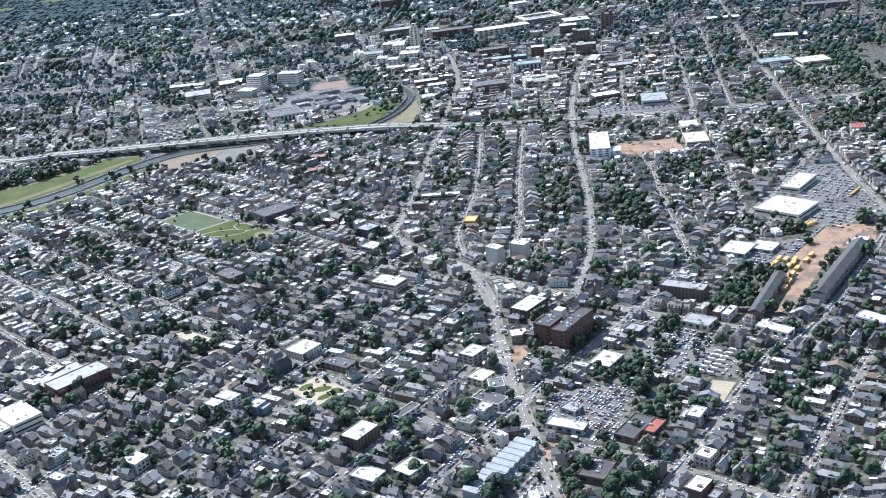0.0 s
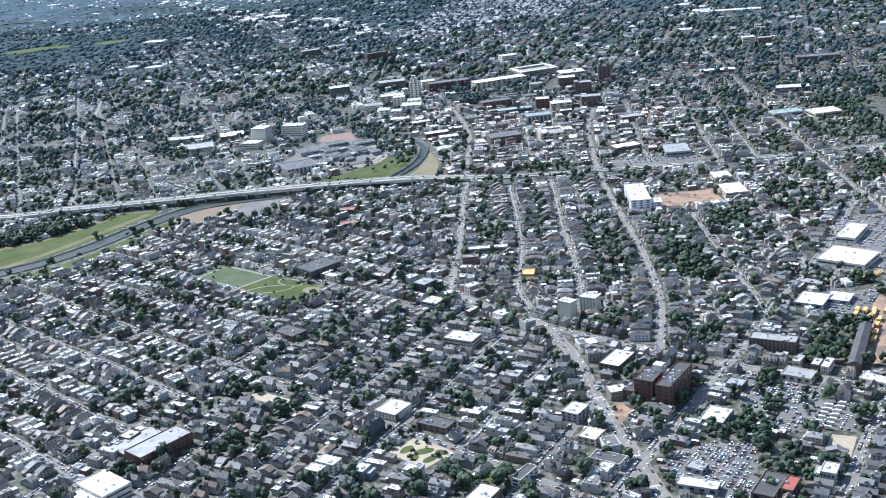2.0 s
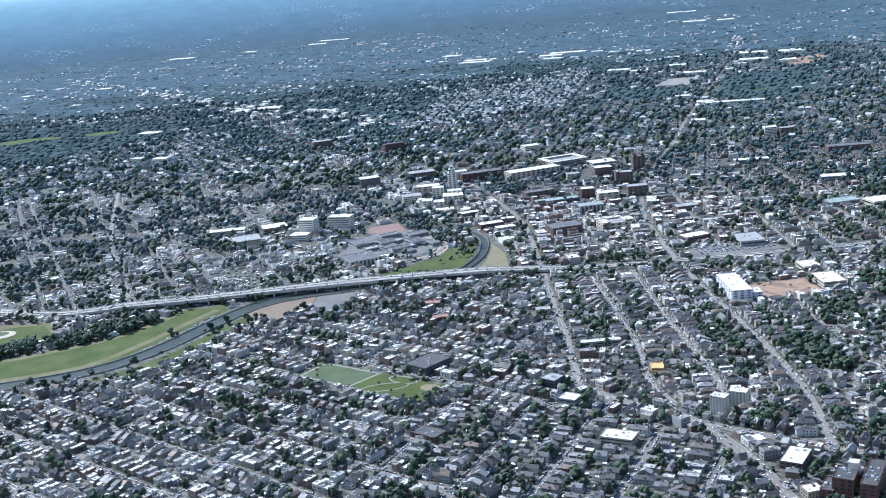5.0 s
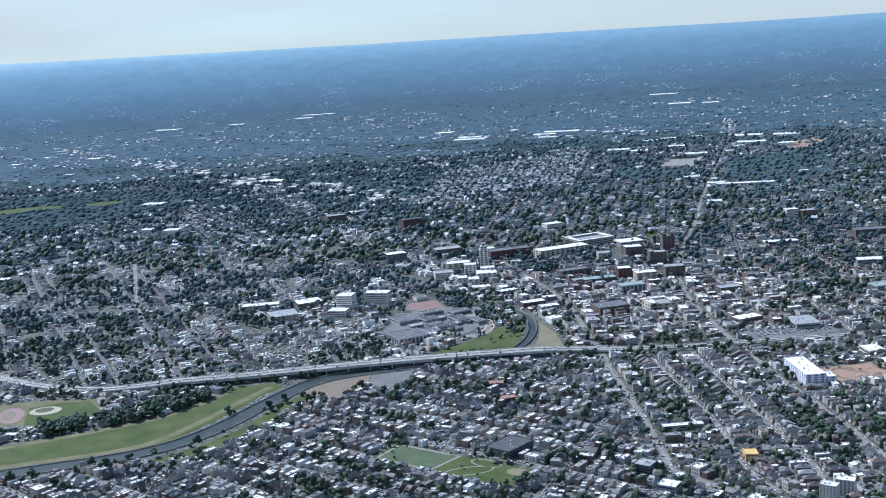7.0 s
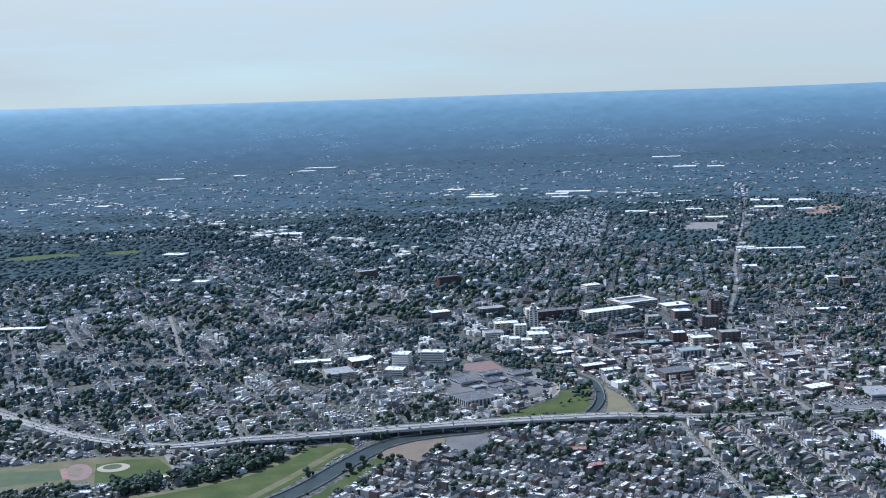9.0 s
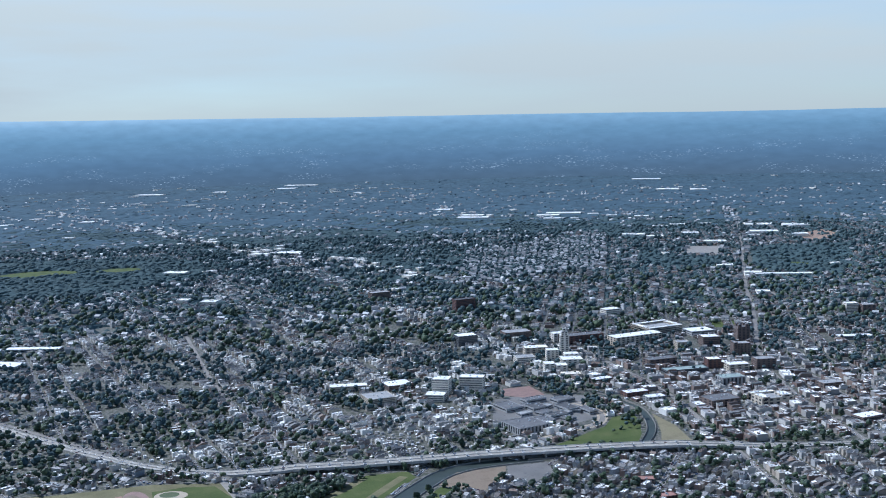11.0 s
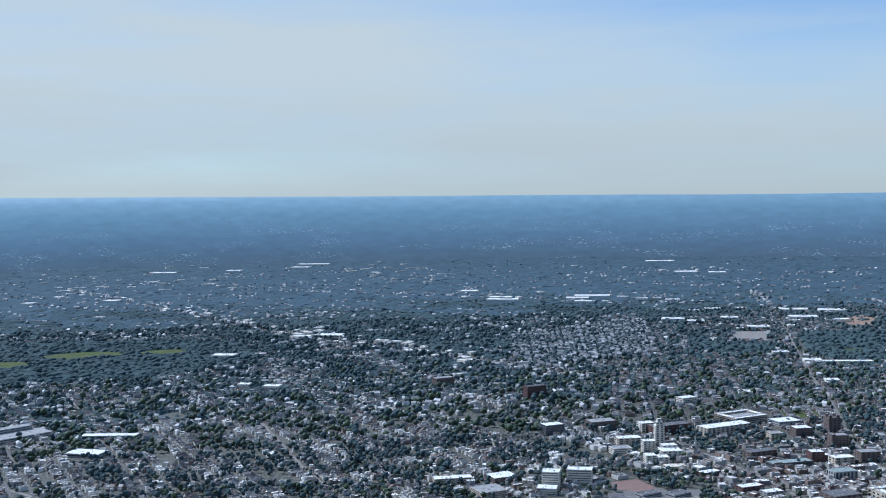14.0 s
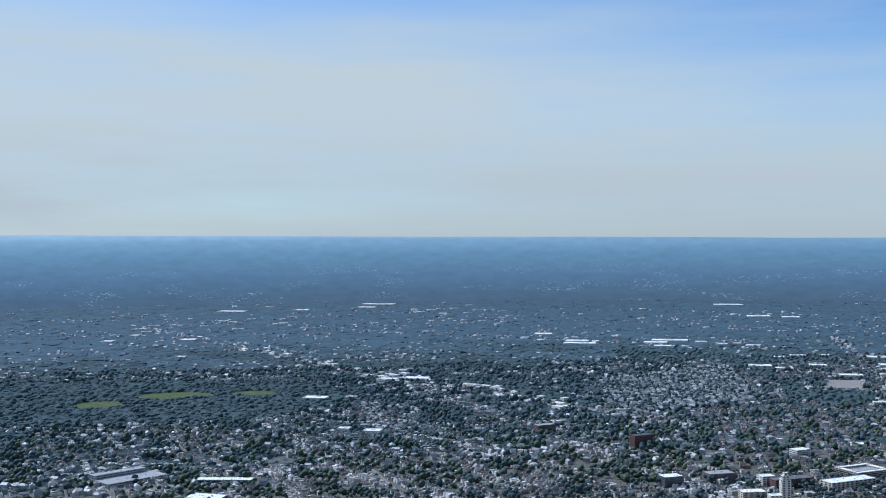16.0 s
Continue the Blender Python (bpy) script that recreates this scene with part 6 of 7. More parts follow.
def plant(x, y, r):
    c = cells(x, y, r * 1.1, r * 1.1, 0)
    i, j = int(x - X0), int(y - Y0)
    if 0 <= i < X1 - X0 and 0 <= j < Y1 - Y0 and not (OCC[c] == 4).all() and OCC[j, i] not in (1, 2, 4):
        TREES.append((x, y, r))
        return True
    return False


def grove(poly, n, r0, r1, force=False):
    xs, ys = [p[0] for p in poly], [p[1] for p in poly]
    for _ in range(n):
        x, y = rng.uniform(min(xs), max(xs)), rng.uniform(min(ys), max(ys))
        if inside(poly, np.array([x]), np.array([y]))[0]:
            if force:
                TREES.append((x, y, rng.uniform(r0, r1)))
            else:
                plant(x, y, rng.uniform(r0, r1))


grove([(14, 512), (42, 534), (46, 512), (19, 506)], 100, 1.8, 3.0, True)
grove([(56, 385), (63, 376), (74, 394), (84, 418), (90, 440), (82, 440), (68, 410)], 120, 1.6, 2.7, True)
grove([(78, 391), (81, 390), (105, 432), (102, 435)], 60, 1.0, 1.9, True)
grove([(91, 408), (93, 407), (103, 424), (101, 426)], 16, 0.9, 1.6, True)
grove([(104, 448), (124, 478), (130, 472), (112, 440)], 80, 1.6, 2.8, True)
grove([(-412, 778), (-383, 790), (-377, 764), (-403, 757)], 190, 2.0, 3.6, True)
grove([(-371, 770), (-370, 783), (-350, 799), (-318, 806), (-300, 812), (-302, 800), (-327, 779), (-363, 764)], 330, 2.0, 3.6, True)
grove([(-490, 745), (-432, 750), (-432, 776), (-490, 776)], 130, 2.0, 3.4, True)
grove([(-53, 816), (-47, 834), (-34, 830), (-39, 806)], 20, 1.6, 2.8, True)
grove([(-82, 921), (-62, 936), (-54, 960), (-70, 985), (-90, 960)], 90, 2.0, 3.6, True)
grove([(-77, 880), (-66, 884), (-57, 925), (-72, 915)], 26, 1.8, 3.0, True)
grove([(-100, 985), (-62, 1000), (-80, 1060), (-120, 1050)], 130, 2.0, 3.6, True)
grove([(134, 322), (150, 346), (162, 342), (146, 316)], 110, 2.2, 3.4, True)
grove([(80, 560), (104, 560), (108, 610), (84, 620)], 130, 1.8, 3.2)
grove([(84, 600), (108, 600), (112, 680), (84, 680)], 130, 1.8, 3.0)
grove([(120, 590), (146, 590), (150, 680), (120, 680)], 160, 1.8, 3.2)
grove([(170, 640), (205, 650), (222, 720), (176, 720)], 200, 1.8, 3.2)
grove([(40, 600), (64, 600), (68, 690), (42, 690)], 150, 1.8, 3.0)
grove([(292, 1050), (308, 1050), (322, 940), (326, 890), (306, 800), (284, 715), (272, 722), (292, 812), (306, 890), (298, 950)], 420, 2.2, 3.8)
grove([(-25, 1108), (22, 1112), (26, 1140), (-24, 1138)], 90, 2.0, 3.4)
grove(PLAZA, 26, 0.7, 1.6, True)
grove([(-86, 412), (-72, 424), (-68, 418), (-80, 406)], 10, 1.4, 2.2, True)
grove(MEADOW_N, 16, 1.2, 2.4, True)
grove(PARK, 16, 0.8, 1.5, True)
grove([(20, 806), (80, 800), (80, 792), (20, 798)], 40, 1.2, 2.2)
# yards: patches of older trees
for _ in range(120000):
    x, y = rng.uniform(-1230, 900), Y0 + 20 + (Y1 - Y0 - 30) * rng.random() ** 1.15
    patch = noise.noise(Vector((x / 30.0, y / 30.0, 3.7))) * 0.5 + noise.noise(Vector((x / 9.0, y / 9.0, 1.2))) * 0.22 + (0.2 if rng.random() < 0.04 else 0.0)
    patch = patch if y < 850 else 0.55 * noise.noise(Vector((x / 42.0, y / 42.0, 3.7))) + 0.16 * noise.noise(Vector((x / 9.0, y / 9.0, 1.2)))
    need = -0.05 if y < 800 else (-0.09 if y < 1150 else -0.08)
    if x > 150 and y > 850:
        need -= 0.05
    need += 0.45 * math.exp(-((x - 45) / 150) ** 2 - ((y - 1000) / 150) ** 2)
    if patch > need and in_reach(x, y):
        i, j = int(x - X0), int(y - Y0)
        if OCC[j, i] == 0:
            r = (rng.uniform(1.5, 2.4) if rng.random() < 0.5 else rng.uniform(2.4, 3.9)) if y < 900 else rng.uniform(2.2, 4.2)
            TREES.append((x, y, r))
            OCC[cells(x, y, r * 1.5, r * 1.5, 0)] = 5
# back-yard garages and sheds
SHEDS = []
for k in range(34000):
    x, y = rng.uniform(-560, 320), rng.uniform(280, 980)
    w, d = rng.uniform(1.5, 2.8), rng.uniform(1.8, 3.4)
    t = radians(58) if y < 800 and x < 200 else radians(105)
    c = cells(x, y, w, d, t)
    if in_reach(x, y) and not OCC[c].any():
        OCC[c] = 4
        SHEDS.append((x, y, 0, t, w, d, rng.uniform(1.0, 1.7)))
shed_shape = house_shape("flat", False, 3)
stuff("garages", many("garages", shed_shape, [M_WALL, M_ROOF, M_WINDOW, M_FLATROOF], SHEDS), "small flat-roofed garages and sheds in the back yards", "garage")

# street trees
for h, p in STREETS:
    q = resample(p, 6.5)
    for a, b in zip(q[:-1], q[1:]):
        for side in (1, -1):
            if rng.random() < 0.13 and a[1] < 1250 and in_reach(a[0], a[1]) and not (OCC[cells(a[0], a[1], 12, 12, 0)] == 2).any():
                t = math.atan2(b[1] - a[1], b[0] - a[0])
                TREES.append((a[0] - side * math.sin(t) * (h + 0.9), a[1] + side * math.cos(t) * (h + 0.9), rng.uniform(0.8, 1.5) if a[1] < 850 else rng.uniform(1.4, 2.8)))
TREES.sort(key=lambda t: math.hypot(t[0] - NEAR[0], t[1] - NEAR[1]))
LEAFY = [leafy(k, 15, 110).mesh("crown", [M_LEAF]) for k in range(5)]
TRUNKS = [trunk_shape(k).mesh("trunk", [M_BARK]) for k in range(3)]
for k, (x, y, r) in enumerate(TREES[:180]):
    t = thing("tree", "broad green leafy street tree with a dark trunk" if r < 1.5 else "large dark green yard tree with a dense crown", "tree", pose(x, y, 0, 0, 0, rng.uniform(0, 360)) @ Matrix.Diagonal((r, r, r * rng.uniform(0.9, 1.15), 1)), "city trees")
    part("crown", LEAFY[k % 5], t)
    part("trunk", TRUNKS[k % 3], t)
MIDDLE = [crown_shape(140 + k, 4, 0.6, (0.44, 0.66)) for k in range(4)]
CROWNS = [crown_shape(40 + k, 8, 0.66, (0.34, 0.56)) for k in range(4)]
TINY = [crown_shape(80 + k, 1, 0.05, (0.95, 1.1)) for k in range(4)]
SMALL = [crown_shape(60 + k, 2, 0.45, (0.55, 0.75)) for k in range(4)]
later = TREES[180:]
# farther trees swap plain leaves for the woods colour with haze mixed in
for k in range(4):
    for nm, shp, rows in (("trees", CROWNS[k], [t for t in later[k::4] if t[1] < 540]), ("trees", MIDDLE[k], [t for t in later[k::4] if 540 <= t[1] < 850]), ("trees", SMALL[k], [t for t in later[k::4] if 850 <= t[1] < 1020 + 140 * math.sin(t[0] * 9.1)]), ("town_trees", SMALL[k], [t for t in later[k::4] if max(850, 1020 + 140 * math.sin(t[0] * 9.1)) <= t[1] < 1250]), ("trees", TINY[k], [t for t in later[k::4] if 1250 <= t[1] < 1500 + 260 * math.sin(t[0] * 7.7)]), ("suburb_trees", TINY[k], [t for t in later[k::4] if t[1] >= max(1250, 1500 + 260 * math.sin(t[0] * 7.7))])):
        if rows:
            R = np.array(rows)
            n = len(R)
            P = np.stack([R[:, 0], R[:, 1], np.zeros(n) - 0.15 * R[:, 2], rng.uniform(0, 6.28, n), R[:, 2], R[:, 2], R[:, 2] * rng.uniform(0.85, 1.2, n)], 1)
            stuff(nm, many(nm, shp, [M_LEAF if nm == "trees" else M_HAZED_WOODS], P, shp in TINY), "dense dark green trees between the houses", "trees")

# the closed wood beside the suburbs
wx, wy = rng.uniform(-1240, 730, 46000), rng.uniform(1560, 2580, 46000)
ok = np.zeros(len(wx), bool)
for poly in ALL_WOODS:
    ok |= inside(poly, wx, wy)
ok &= (wx > 5 - 0.67 * wy) & (woods_at(wx, wy) > 0.5)
wx, wy = wx[ok], wy[ok]
wr = rng.uniform(3.0, 5.6, len(wx))
# crowns squashed to cut light-dark contrast, imitating haze by shape
WOOD = np.stack([wx, wy, rng.uniform(-0.6, 0.4, len(wx)) - 0.3 * wr, rng.uniform(0, 6.28, len(wx)), wr, wr, wr * rng.uniform(0.5, 0.75, len(wx))], 1)
# trees between the rows of the pale quarter
qx, qy = rng.uniform(-50, 360, 9000), rng.uniform(1655, 2235, 9000)
ok = inside(RESID, qx, qy)
qx, qy = qx[ok], qy[ok]
qr = rng.uniform(2.0, 3.8, len(qx))
WOOD = np.vstack([WOOD, np.stack([qx, qy, -0.2 * qr, rng.uniform(0, 6.28, len(qx)), qr, qr, qr * rng.uniform(0.8, 1.1, len(qx))], 1)])
# loose trees farther out
ta, tr = np.radians(rng.uniform(-44, 42, 12000)), np.sqrt(rng.uniform(2250.0 ** 2, 4250.0 ** 2, 12000))
tx, ty = CENTRE[0] + tr * np.sin(ta), CENTRE[1] + tr * np.cos(ta)
ok = (ty > 2300) & (rng.random(12000) < (1.1 * woods_at(tx, ty) - 0.4) * (1.25 - (tr - 2250) / 2600))
tx, ty = tx[ok], ty[ok]
tw = rng.uniform(2.4, 4.2, len(tx))
# squashed even flatter, so that fewer shaded sides show
OUTER = np.stack([tx, ty, rng.uniform(-0.4, 0.8, len(tx)), rng.uniform(0, 6.28, len(tx)), tw, tw, tw * rng.uniform(0.4, 0.6, len(tx))], 1)
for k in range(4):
    stuff("outer_trees", many("outer_trees", TINY[k], [M_HAZED_FARWOODS], OUTER[k::4], True), "far dark trees scattered over the suburbs, tinted blue for haze", "woods")
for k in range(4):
    stuff("woodland_trees", many("woodland_trees", TINY[k], [M_HAZED_WOODS], WOOD[k::4], True), "closed dark crowns of a wood, tinted blue-green for haze", "woods")

# ---- vehicles ----
CAR = Shape()
CAR.box(-1.0, 1.0, -0.42, 0.42, 0.14, 0.42, 0, bottom=True, inset=0.03)
CAR.add([(-0.75, -0.38, 0.42), (0.45, -0.38, 0.42), (0.45, 0.38, 0.42), (-0.75, 0.38, 0.42), (-0.55, -0.31, 0.66), (0.12, -0.31, 0.66), (0.12, 0.31, 0.66), (-0.55, 0.31, 0.66)], [(0, 1, 5, 4), (1, 2, 6, 5), (2, 3, 7, 6), (3, 0, 4, 7)], 1)
CAR.add([(-0.55, -0.31, 0.662), (0.12, -0.31, 0.662), (0.12, 0.31, 0.662), (-0.55, 0.31, 0.662)], [(0, 1, 2, 3)], 0)
CAR_PLAIN = Shape()
CAR_PLAIN.v, CAR_PLAIN.f, CAR_PLAIN.m = list(CAR.v), list(CAR.f), list(CAR.m)
for wx in (-0.62, 0.62):
    for wy in (-0.43, 0.33):
        CAR.box(wx - 0.15, wx + 0.15, wy, wy + 0.1, 0.0, 0.28, 2)
CARS = []
for h, p in STREETS:
    q = resample(p, 2.35)
    for a, b in zip(q[:-1], q[1:]):
        if a[1] > 1250 or not in_reach(a[0], a[1]) or (a[1] > 860 and rng.random() < 0.7):
            continue
        t = math.atan2(b[1] - a[1], b[0] - a[0])
        for side in (1, -1):
            if rng.random() < (0.32 if h > 1.9 else 0.62):
                CARS.append((a[0] - side * math.sin(t) * (h - 0.5), a[1] + side * math.cos(t) * (h - 0.5), 0.1, t + rng.uniform(-0.04, 0.04)))
            if h > 1.9 and rng.random() < 0.07:
                CARS.append((a[0] - side * math.sin(t) * (h - 1.55), a[1] + side * math.cos(t) * (h - 1.55), 0.1, t))


# cars in drives and yards
for _ in range(16000):
    x, y = rng.uniform(-420, 330), rng.uniform(285, 850)
    if in_reach(x, y) and OCC[int(y - Y0), int(x - X0)] == 0 and rng.random() < 0.4:
        t = radians({"south": 148, "west": 44}.get(zone_of(x, y), 6)) + rng.choice((0, math.pi / 2)) + rng.normal(0, 0.05)
        if not OCC[cells(x, y, 2.2, 1.2, t)].any():
            CARS.append((x, y, 0.02, t))


def lot(poly, turn, gap, lane, fill, z=0.06):
    xs, ys = [p[0] for p in poly], [p[1] for p in poly]
    c, s = math.cos(radians(turn)), math.sin(radians(turn))
    mx, my = sum(xs) / len(xs), sum(ys) / len(ys)
    for u in np.arange(-60, 60, lane):
        for v in np.arange(-60, 60, gap):
            x, y = mx + c * u - s * v, my + s * u + c * v
            if rng.random() < fill and inside(poly, np.array([x]), np.array([y]))[0] and 0 < x - X0 < X1 - X0 and OCC[int(y - Y0), int(x - X0)] != 4:
                CARS.append((x, y, z, radians(turn) + rng.uniform(-0.06, 0.06)))


lot(CAR_YARD, -36, 1.2, 3.1, 0.62)
lot(WORKS_YARD, 55, 1.4, 3.4, 0.55)
lot(TRUCK_YARD, 55, 1.4, 3.6, 0.45)
lot(MARKET_LOT, 50, 1.3, 4.2, 0.5)
lot([(14, 395), (20, 420), (30, 426), (34, 410), (24, 390)], 55, 1.3, 3.6, 0.6)
lot([(80, 430), (100, 420), (92, 408), (76, 420)], 55, 1.3, 3.4, 0.6)
lot(BACK_LOT, 55, 1.35, 3.6, 0.5)
lot([(10, 445), (18, 460), (24, 455), (18, 440)], 55, 1.3, 3.0, 0.7)
lot([(-46, 552), (-34, 540), (-28, 548), (-40, 560)], 50, 1.3, 3.2, 0.7)
lot([(-370, 850), (-335, 850), (-340, 895), (-378, 900)], 12, 1.3, 3.6, 0.55)
lot([(100, 815), (160, 812), (160, 830), (102, 835)], 0, 1.3, 4.0, 0.5)
lot([(24, 960), (70, 960), (70, 995), (24, 995)], 5, 1.3, 3.6, 0.5)
for a, b, w in zip(hw[:-1], hw[1:], hb):
    t = math.atan2(b[1] - a[1], b[0] - a[0])
    for off in (-0.72 * w, -0.48 * w, -0.24 * w, 0.24 * w, 0.48 * w, 0.72 * w):
        if rng.random() < 0.3:
            z = float(np.interp(a[0], hw[:, 0], hz)) + 0.05
            CARS.append((a[0] - math.sin(t) * off, a[1] + math.cos(t) * off, z, t))
CARS.sort(key=lambda t: math.hypot(t[0] - NEAR[0], t[1] - NEAR[1]))
car_body = slice_of(CAR, 0).mesh("body", [M_CAR])
car_glass = slice_of(CAR, 1).mesh("window_glass", [M_WINDOW])
wheel_mesh = Shape()
ringw = [(0.15 * math.cos(t), 0.15 * math.sin(t)) for t in np.linspace(0, 6.283, 9)[:-1]]
wheel_mesh.add([(x, -0.05, z) for x, z in ringw] + [(x, 0.05, z) for x, z in ringw], [(i, (i + 1) % 8, 8 + (i + 1) % 8, 8 + i) for i in range(8)] + [tuple(range(8)), tuple(range(15, 7, -1))])
wheel_mesh = wheel_mesh.mesh("wheel", [M_TYRE])
first = None
for x, y, z, t in CARS[:120]:
    if first is None:
        first = thing("car", "parked car at the kerb of a city street", "car", pose(x, y, z, 0, 0, math.degrees(t)), "parked cars")
        part("body", car_body, first)
        part("window_glass", car_glass, first, "dark car glass")
        for wx in (-0.62, 0.62):
            for wy in (-0.40, 0.40):
                part("wheel", wheel_mesh, first, at=pose(wx, wy, 0.15))
    else:
        copy_thing(first, pose(x, y, z, 0, 0, math.degrees(t)))
stuff("cars", many("cars", CAR_PLAIN, [M_CAR, M_WINDOW], [(x, y, z, t, 1, 1, 1) for x, y, z, t in CARS[120:]]), "many small parked cars along streets and in lots", "cars")

# ---- far land: woods, roofs, haze-blue distance ----
def canopy(name, r0, r1, step, label, mat, rise, smooth):
    """A lumpy sheet of treetops that dips under the ground where there are houses or clearings."""
    a0, a1 = radians(-48), radians(46)
    xs = np.arange(CENTRE[0] + r1 * math.sin(a0), CENTRE[0] + r1 * math.sin(a1), step)
    ys = np.arange(CENTRE[1] + r0 * 0.62, CENTRE[1] + r1, step)
    gx, gy = np.meshgrid(xs, ys)
    q = np.random.default_rng(5)
    gx, gy = gx + q.uniform(-0.4, 0.4, gx.shape) * step, gy + q.uniform(-0.4, 0.4, gy.shape) * step
    rad, az = np.hypot(gx - CENTRE[0], gy - CENTRE[1]), np.arctan2(gx - CENTRE[0], gy - CENTRE[1])
    seam = rad + 170 * wave(gx, gy, 120.0, 0.9)  # the two sheets of treetops meet along an uneven line
    keep = (np.where(r0 > 2000, seam, rad) > r0) & (np.where(r1 < 3000, seam, rad) < r1) & (az > a0) & (az < a1)
    dens = woods_at(gx, gy)
    z = np.where(q.random(gx.shape) < dens + np.clip((rad - 2100) / 900, 0, 0.3), q.uniform(*rise, gx.shape), -0.3 if smooth else -1.5)
    ny, nx = gx.shape
    ids = np.arange(ny * nx).reshape(ny, nx)
    ok = keep[:-1, :-1] & keep[1:, 1:] & keep[:-1, 1:] & keep[1:, :-1]
    ok &= np.maximum(np.maximum(z[:-1, :-1], z[1:, 1:]), np.maximum(z[:-1, 1:], z[1:, :-1])) > 0
    quads = np.stack([ids[:-1, :-1][ok], ids[:-1, 1:][ok], ids[1:, 1:][ok], ids[1:, :-1][ok]], 1)
    tris = np.vstack([quads[:, [0, 1, 2]], quads[:, [0, 2, 3]]])
    used, inv = np.unique(tris, return_inverse=True)
    V = np.stack([gx.ravel(), gy.ravel(), z.ravel()], 1)[used]
    return stuff(name, mesh_of(name, V, inv.reshape(-1, 3), [mat], smooth=smooth), label, "woods")


canopy("treetops", 1330, 2740, 6.2, "dense dark treetops of the suburbs, tinted blue-green for haze", M_HAZED_WOODS, (0.6, 4.6), False)
canopy("far_treetops", 2380, 4400, 12.0, "far woods tinted blue for haze, reaching to the horizon", M_HAZED_FARWOODS, (1.0, 5.0), True)
for cx, cy, a, b in CLEARINGS:
    oval("clearing", cx, cy, a, b, 8, 0.05, M_GRASS, "sunlit green clearing among far woods", "clearing")
far_rows, far_flat = [], []
n = 40000
az, r = np.radians(rng.uniform(-46, 44, n)), np.sqrt(rng.uniform(1250 ** 2, 3900 ** 2, n))
fx, fy = CENTRE[0] + r * np.sin(az), CENTRE[1] + r * np.cos(az)
grid = (fx > X0) & (fx < X1) & (fy > Y0) & (fy < Y1)
taken = np.zeros(n, bool)
taken[grid] = OCC[(fy[grid] - Y0).astype(int), (fx[grid] - X0).astype(int)] > 0
ok = ~taken & (rng.random(n) < (0.8 - 0.72 * woods_at(fx, fy)) * np.clip(1.0 - (r - 2500) / 1700, 0.12, 1.0)) & (woods_at(fx, fy) < 0.97)
for x, y in zip(fx[ok], fy[ok]):
    far_rows.append((x, y, 0, radians(rng.choice((58, 105, 15))) + rng.normal(0, 0.1), rng.uniform(4, 6), rng.uniform(6, 9), rng.uniform(3.6, 5.6)))
n = 520
az, r = np.radians(rng.uniform(-46, 44, n)), rng.uniform(1500, 4330, n)
fx, fy = CENTRE[0] + r * np.sin(az), CENTRE[1] + r * np.cos(az)
for x, y in zip(*(v[(wave(fx, fy, 260.0, 1.3) > 0.75) & ~inside(WOODS_W, fx, fy)] for v in (fx, fy))):
    far_flat.append((x, y, 0, radians(rng.choice((15, 105))) + rng.normal(0, 0.15), rng.uniform(8, 22), rng.uniform(8, 15), rng.uniform(4.8, 6.5)))
for a, b in zip(AVENUES[-1][1][:-3], AVENUES[-1][1][1:-2]):
    for k in range(11):
        u, o = rng.random(), rng.choice((-1, 1)) * rng.uniform(6, 45)
        t = math.atan2(b[1] - a[1], b[0] - a[0])
        far_flat.append((a[0] + u * (b[0] - a[0]) - math.sin(t) * o, a[1] + u * (b[1] - a[1]) + math.cos(t) * o, 0, t, rng.uniform(8, 26), rng.uniform(6, 12), rng.uniform(3.5, 6)))
for k in range(50):
    az, r = radians(rng.normal(5, 4) if k % 2 else rng.normal(-8, 3)), rng.uniform(3200, 4330)
    far_flat.append((CENTRE[0] + r * math.sin(az), CENTRE[1] + r * math.cos(az), 0, radians(10), rng.uniform(10, 34), rng.uniform(8, 16), rng.uniform(5, 6.5)))
# stores, depots and sheds that stand out among the far trees: x, y, length
SLABS_W = ((-136, 4330, 120), (-197, 4156, 67), (-435, 4070, 53), (-676, 4058, 97), (-734, 2586, 22), (-470, 1914, 37), (-898, 3152, 25), (-945, 2994, 30), (-944, 3494, 20), (-747, 2996, 38), (-292, 2241, 16), (-408, 1596, 23), (-444, 1620, 16), (-331, 2120, 32))
SLABS_N = ((22, 3768, 26), (161, 2944, 45), (195, 2741, 56), (184, 2682, 75), (416, 2702, 86), (364, 2659, 55), (350, 2573, 40), (398, 2555, 18), (474, 2647, 27), (503, 2589, 22), (539, 2590, 19), (556, 2538, 33), (1040, 3329, 51), (964, 3392, 69), (1105, 3952, 103))
SLABS_E = ((555, 2320, 32), (506, 2301, 35), (400, 2168, 45), (426, 2118, 33), (512, 2150, 33), (613, 2310, 24), (707, 2250, 60), (772, 2214, 56), (654, 2120, 54), (689, 2055, 42), (605, 2064, 21), (495, 1996, 40), (373, 1688, 25), (377, 1600, 25), (310, 1434, 18), (164, 1386, 17), (558, 1992, 15))
for x, y, w in SLABS_W + SLABS_N + SLABS_E:
    far_flat.append((x, y, 0, radians(-20), w, min(36, 8 + 0.45 * w) * (1.4 if y > 2900 else 1.0), 5.5))
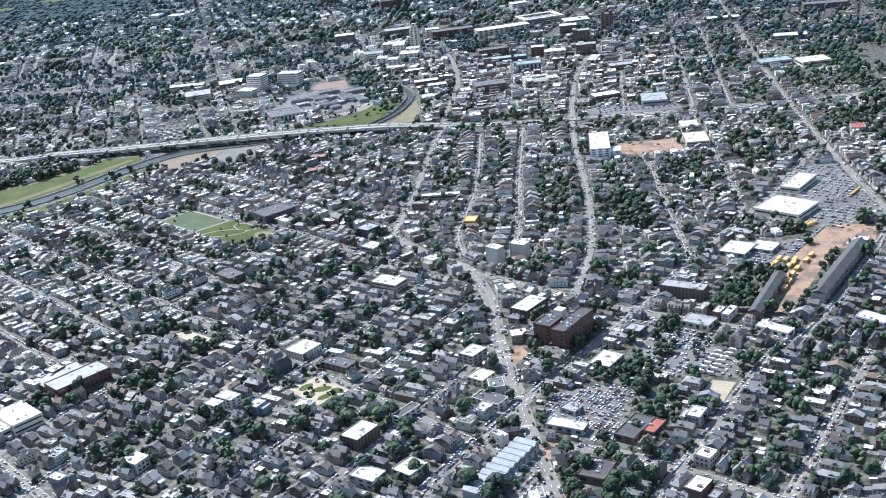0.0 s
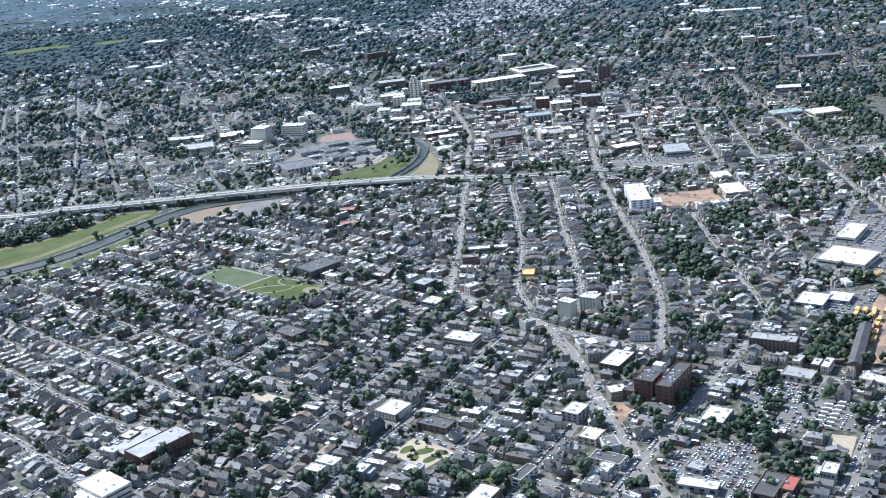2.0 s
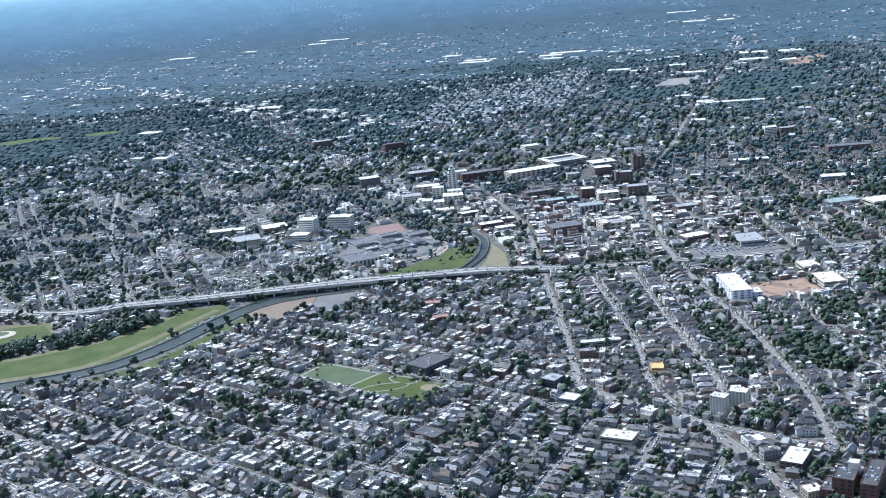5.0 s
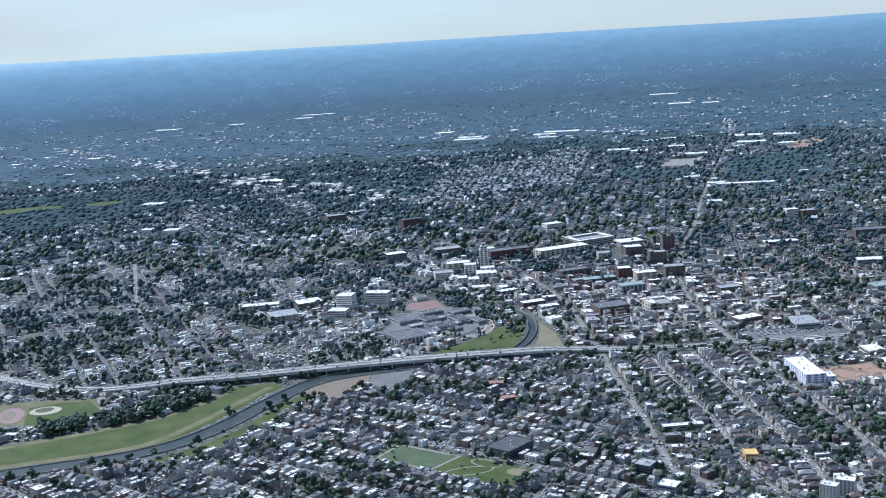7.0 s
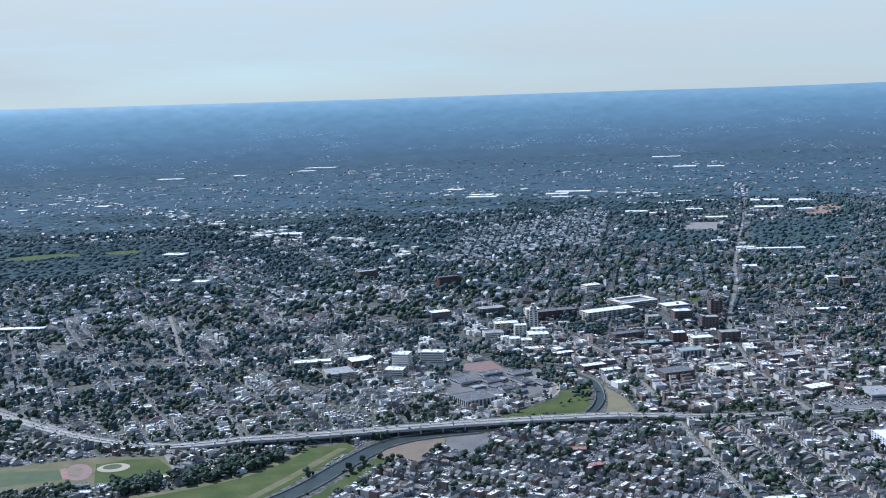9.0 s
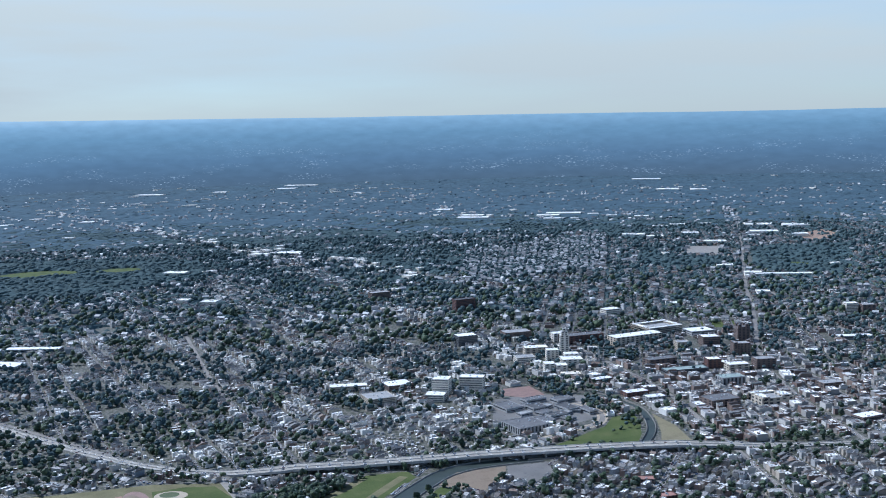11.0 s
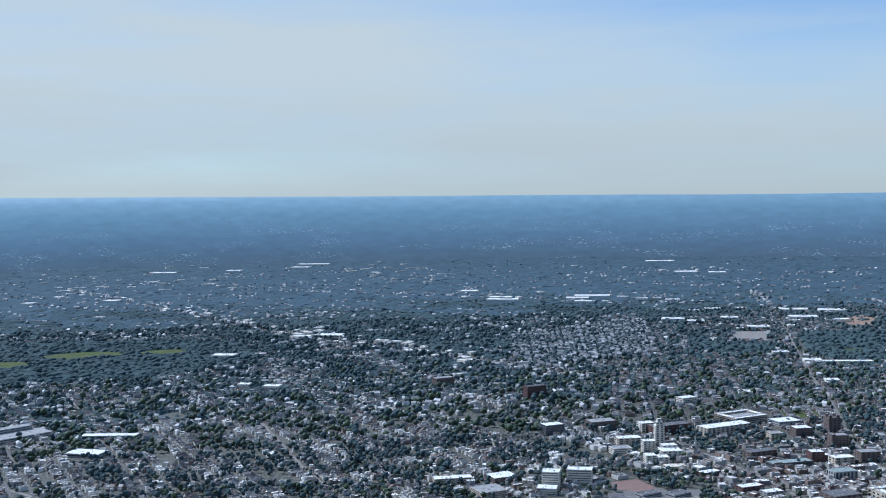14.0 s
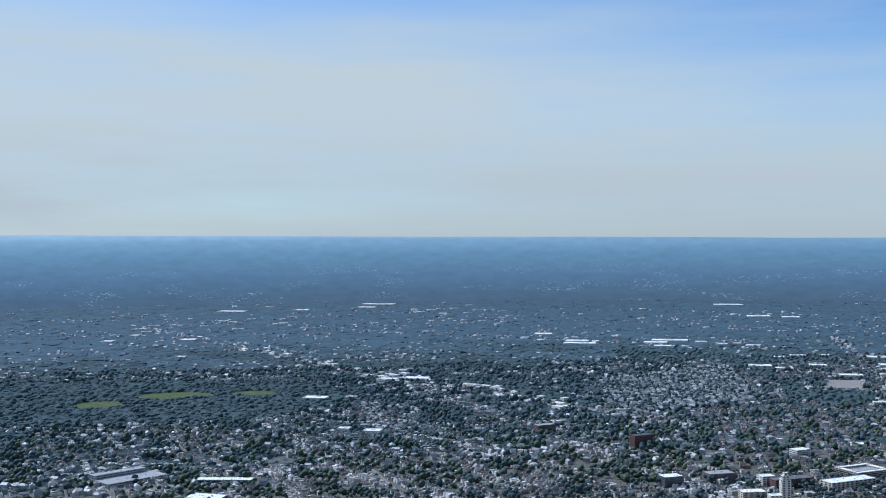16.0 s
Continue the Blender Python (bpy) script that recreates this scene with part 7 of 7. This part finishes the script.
# a quarter of closely set pale houses in straight rows
for k in range(13):
    u = k / 12
    p = [(a[0] + u * (b[0] - a[0]), a[1] + u * (b[1] - a[1])) for a, b in ((RESID[0], RESID[3]), (RESID[1], RESID[2]))]
    q = resample(p, 6.6)
    t = math.atan2(p[1][1] - p[0][1], p[1][0] - p[0][0])
    for x, y in q:
        for side in (-5.2, 5.2):
            if rng.random() < 0.66 and wave(x, y, 37.0, 0.4) < 1.1:
                far_rows.append((x - side * math.sin(t) + rng.normal(0, 1.3), y + side * math.cos(t) + rng.normal(0, 1.5), 0, t + rng.normal(0, 0.12), rng.uniform(4.2, 5.4), rng.uniform(5.5, 7.5), rng.uniform(3.4, 4.6)))
stuff("suburb_houses", many("suburb_houses", house_shape("gable", False, 3), [M_FARWALL, M_FARROOF, M_WINDOW, M_FLATROOF], far_rows[::2]), "small pale suburban houses among trees", "houses")
stuff("suburb_houses", many("suburb_houses", house_shape("hip", False, 3), [M_FARWALL, M_FARROOF, M_WINDOW, M_FLATROOF], far_rows[1::2]), "small suburban houses with dark roofs among trees", "houses")
stuff("far_sheds", many("far_sheds", house_shape("flat", False, 3), [M_WHITEWALL, M_ROOF, M_WINDOW, M_ROOFWHITE], far_flat), "far pale warehouses and stores among the woods", "buildings")

# glowing slanted backdrop at the ground's edge, with haze painted into its emission
RIM_L, RIM_R = 288.0, 241.0
n = 160
low, high = [], []
for a in np.linspace(0, 2 * math.pi, n + 1)[:-1]:
    x, y = math.sin(a), math.cos(a)
    rim = (RIM_L + RIM_R) / 2 - (RIM_L - RIM_R) / 2 * max(-1.0, min(1.0, x / 0.5)) + 3.0 * noise.noise(Vector((x * 9, y * 9, 0.3))) + 1.5 * noise.noise(Vector((x * 40, y * 40, 2.3)))
    low.append((CENTRE[0] + (REACH - 270) * x, CENTRE[1] + (REACH - 270) * y, -2.0))
    high.append((CENTRE[0] + REACH * 0.999 * x, CENTRE[1] + REACH * 0.999 * y, rim))
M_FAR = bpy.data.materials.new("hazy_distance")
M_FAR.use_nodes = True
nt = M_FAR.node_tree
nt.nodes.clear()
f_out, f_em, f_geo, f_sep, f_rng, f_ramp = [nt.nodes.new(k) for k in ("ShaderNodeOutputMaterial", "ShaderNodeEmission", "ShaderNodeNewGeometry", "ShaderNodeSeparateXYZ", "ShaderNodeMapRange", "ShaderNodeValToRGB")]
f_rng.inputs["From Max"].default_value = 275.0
# painted haze: woods tone at the foot, paler and bluer towards the rim
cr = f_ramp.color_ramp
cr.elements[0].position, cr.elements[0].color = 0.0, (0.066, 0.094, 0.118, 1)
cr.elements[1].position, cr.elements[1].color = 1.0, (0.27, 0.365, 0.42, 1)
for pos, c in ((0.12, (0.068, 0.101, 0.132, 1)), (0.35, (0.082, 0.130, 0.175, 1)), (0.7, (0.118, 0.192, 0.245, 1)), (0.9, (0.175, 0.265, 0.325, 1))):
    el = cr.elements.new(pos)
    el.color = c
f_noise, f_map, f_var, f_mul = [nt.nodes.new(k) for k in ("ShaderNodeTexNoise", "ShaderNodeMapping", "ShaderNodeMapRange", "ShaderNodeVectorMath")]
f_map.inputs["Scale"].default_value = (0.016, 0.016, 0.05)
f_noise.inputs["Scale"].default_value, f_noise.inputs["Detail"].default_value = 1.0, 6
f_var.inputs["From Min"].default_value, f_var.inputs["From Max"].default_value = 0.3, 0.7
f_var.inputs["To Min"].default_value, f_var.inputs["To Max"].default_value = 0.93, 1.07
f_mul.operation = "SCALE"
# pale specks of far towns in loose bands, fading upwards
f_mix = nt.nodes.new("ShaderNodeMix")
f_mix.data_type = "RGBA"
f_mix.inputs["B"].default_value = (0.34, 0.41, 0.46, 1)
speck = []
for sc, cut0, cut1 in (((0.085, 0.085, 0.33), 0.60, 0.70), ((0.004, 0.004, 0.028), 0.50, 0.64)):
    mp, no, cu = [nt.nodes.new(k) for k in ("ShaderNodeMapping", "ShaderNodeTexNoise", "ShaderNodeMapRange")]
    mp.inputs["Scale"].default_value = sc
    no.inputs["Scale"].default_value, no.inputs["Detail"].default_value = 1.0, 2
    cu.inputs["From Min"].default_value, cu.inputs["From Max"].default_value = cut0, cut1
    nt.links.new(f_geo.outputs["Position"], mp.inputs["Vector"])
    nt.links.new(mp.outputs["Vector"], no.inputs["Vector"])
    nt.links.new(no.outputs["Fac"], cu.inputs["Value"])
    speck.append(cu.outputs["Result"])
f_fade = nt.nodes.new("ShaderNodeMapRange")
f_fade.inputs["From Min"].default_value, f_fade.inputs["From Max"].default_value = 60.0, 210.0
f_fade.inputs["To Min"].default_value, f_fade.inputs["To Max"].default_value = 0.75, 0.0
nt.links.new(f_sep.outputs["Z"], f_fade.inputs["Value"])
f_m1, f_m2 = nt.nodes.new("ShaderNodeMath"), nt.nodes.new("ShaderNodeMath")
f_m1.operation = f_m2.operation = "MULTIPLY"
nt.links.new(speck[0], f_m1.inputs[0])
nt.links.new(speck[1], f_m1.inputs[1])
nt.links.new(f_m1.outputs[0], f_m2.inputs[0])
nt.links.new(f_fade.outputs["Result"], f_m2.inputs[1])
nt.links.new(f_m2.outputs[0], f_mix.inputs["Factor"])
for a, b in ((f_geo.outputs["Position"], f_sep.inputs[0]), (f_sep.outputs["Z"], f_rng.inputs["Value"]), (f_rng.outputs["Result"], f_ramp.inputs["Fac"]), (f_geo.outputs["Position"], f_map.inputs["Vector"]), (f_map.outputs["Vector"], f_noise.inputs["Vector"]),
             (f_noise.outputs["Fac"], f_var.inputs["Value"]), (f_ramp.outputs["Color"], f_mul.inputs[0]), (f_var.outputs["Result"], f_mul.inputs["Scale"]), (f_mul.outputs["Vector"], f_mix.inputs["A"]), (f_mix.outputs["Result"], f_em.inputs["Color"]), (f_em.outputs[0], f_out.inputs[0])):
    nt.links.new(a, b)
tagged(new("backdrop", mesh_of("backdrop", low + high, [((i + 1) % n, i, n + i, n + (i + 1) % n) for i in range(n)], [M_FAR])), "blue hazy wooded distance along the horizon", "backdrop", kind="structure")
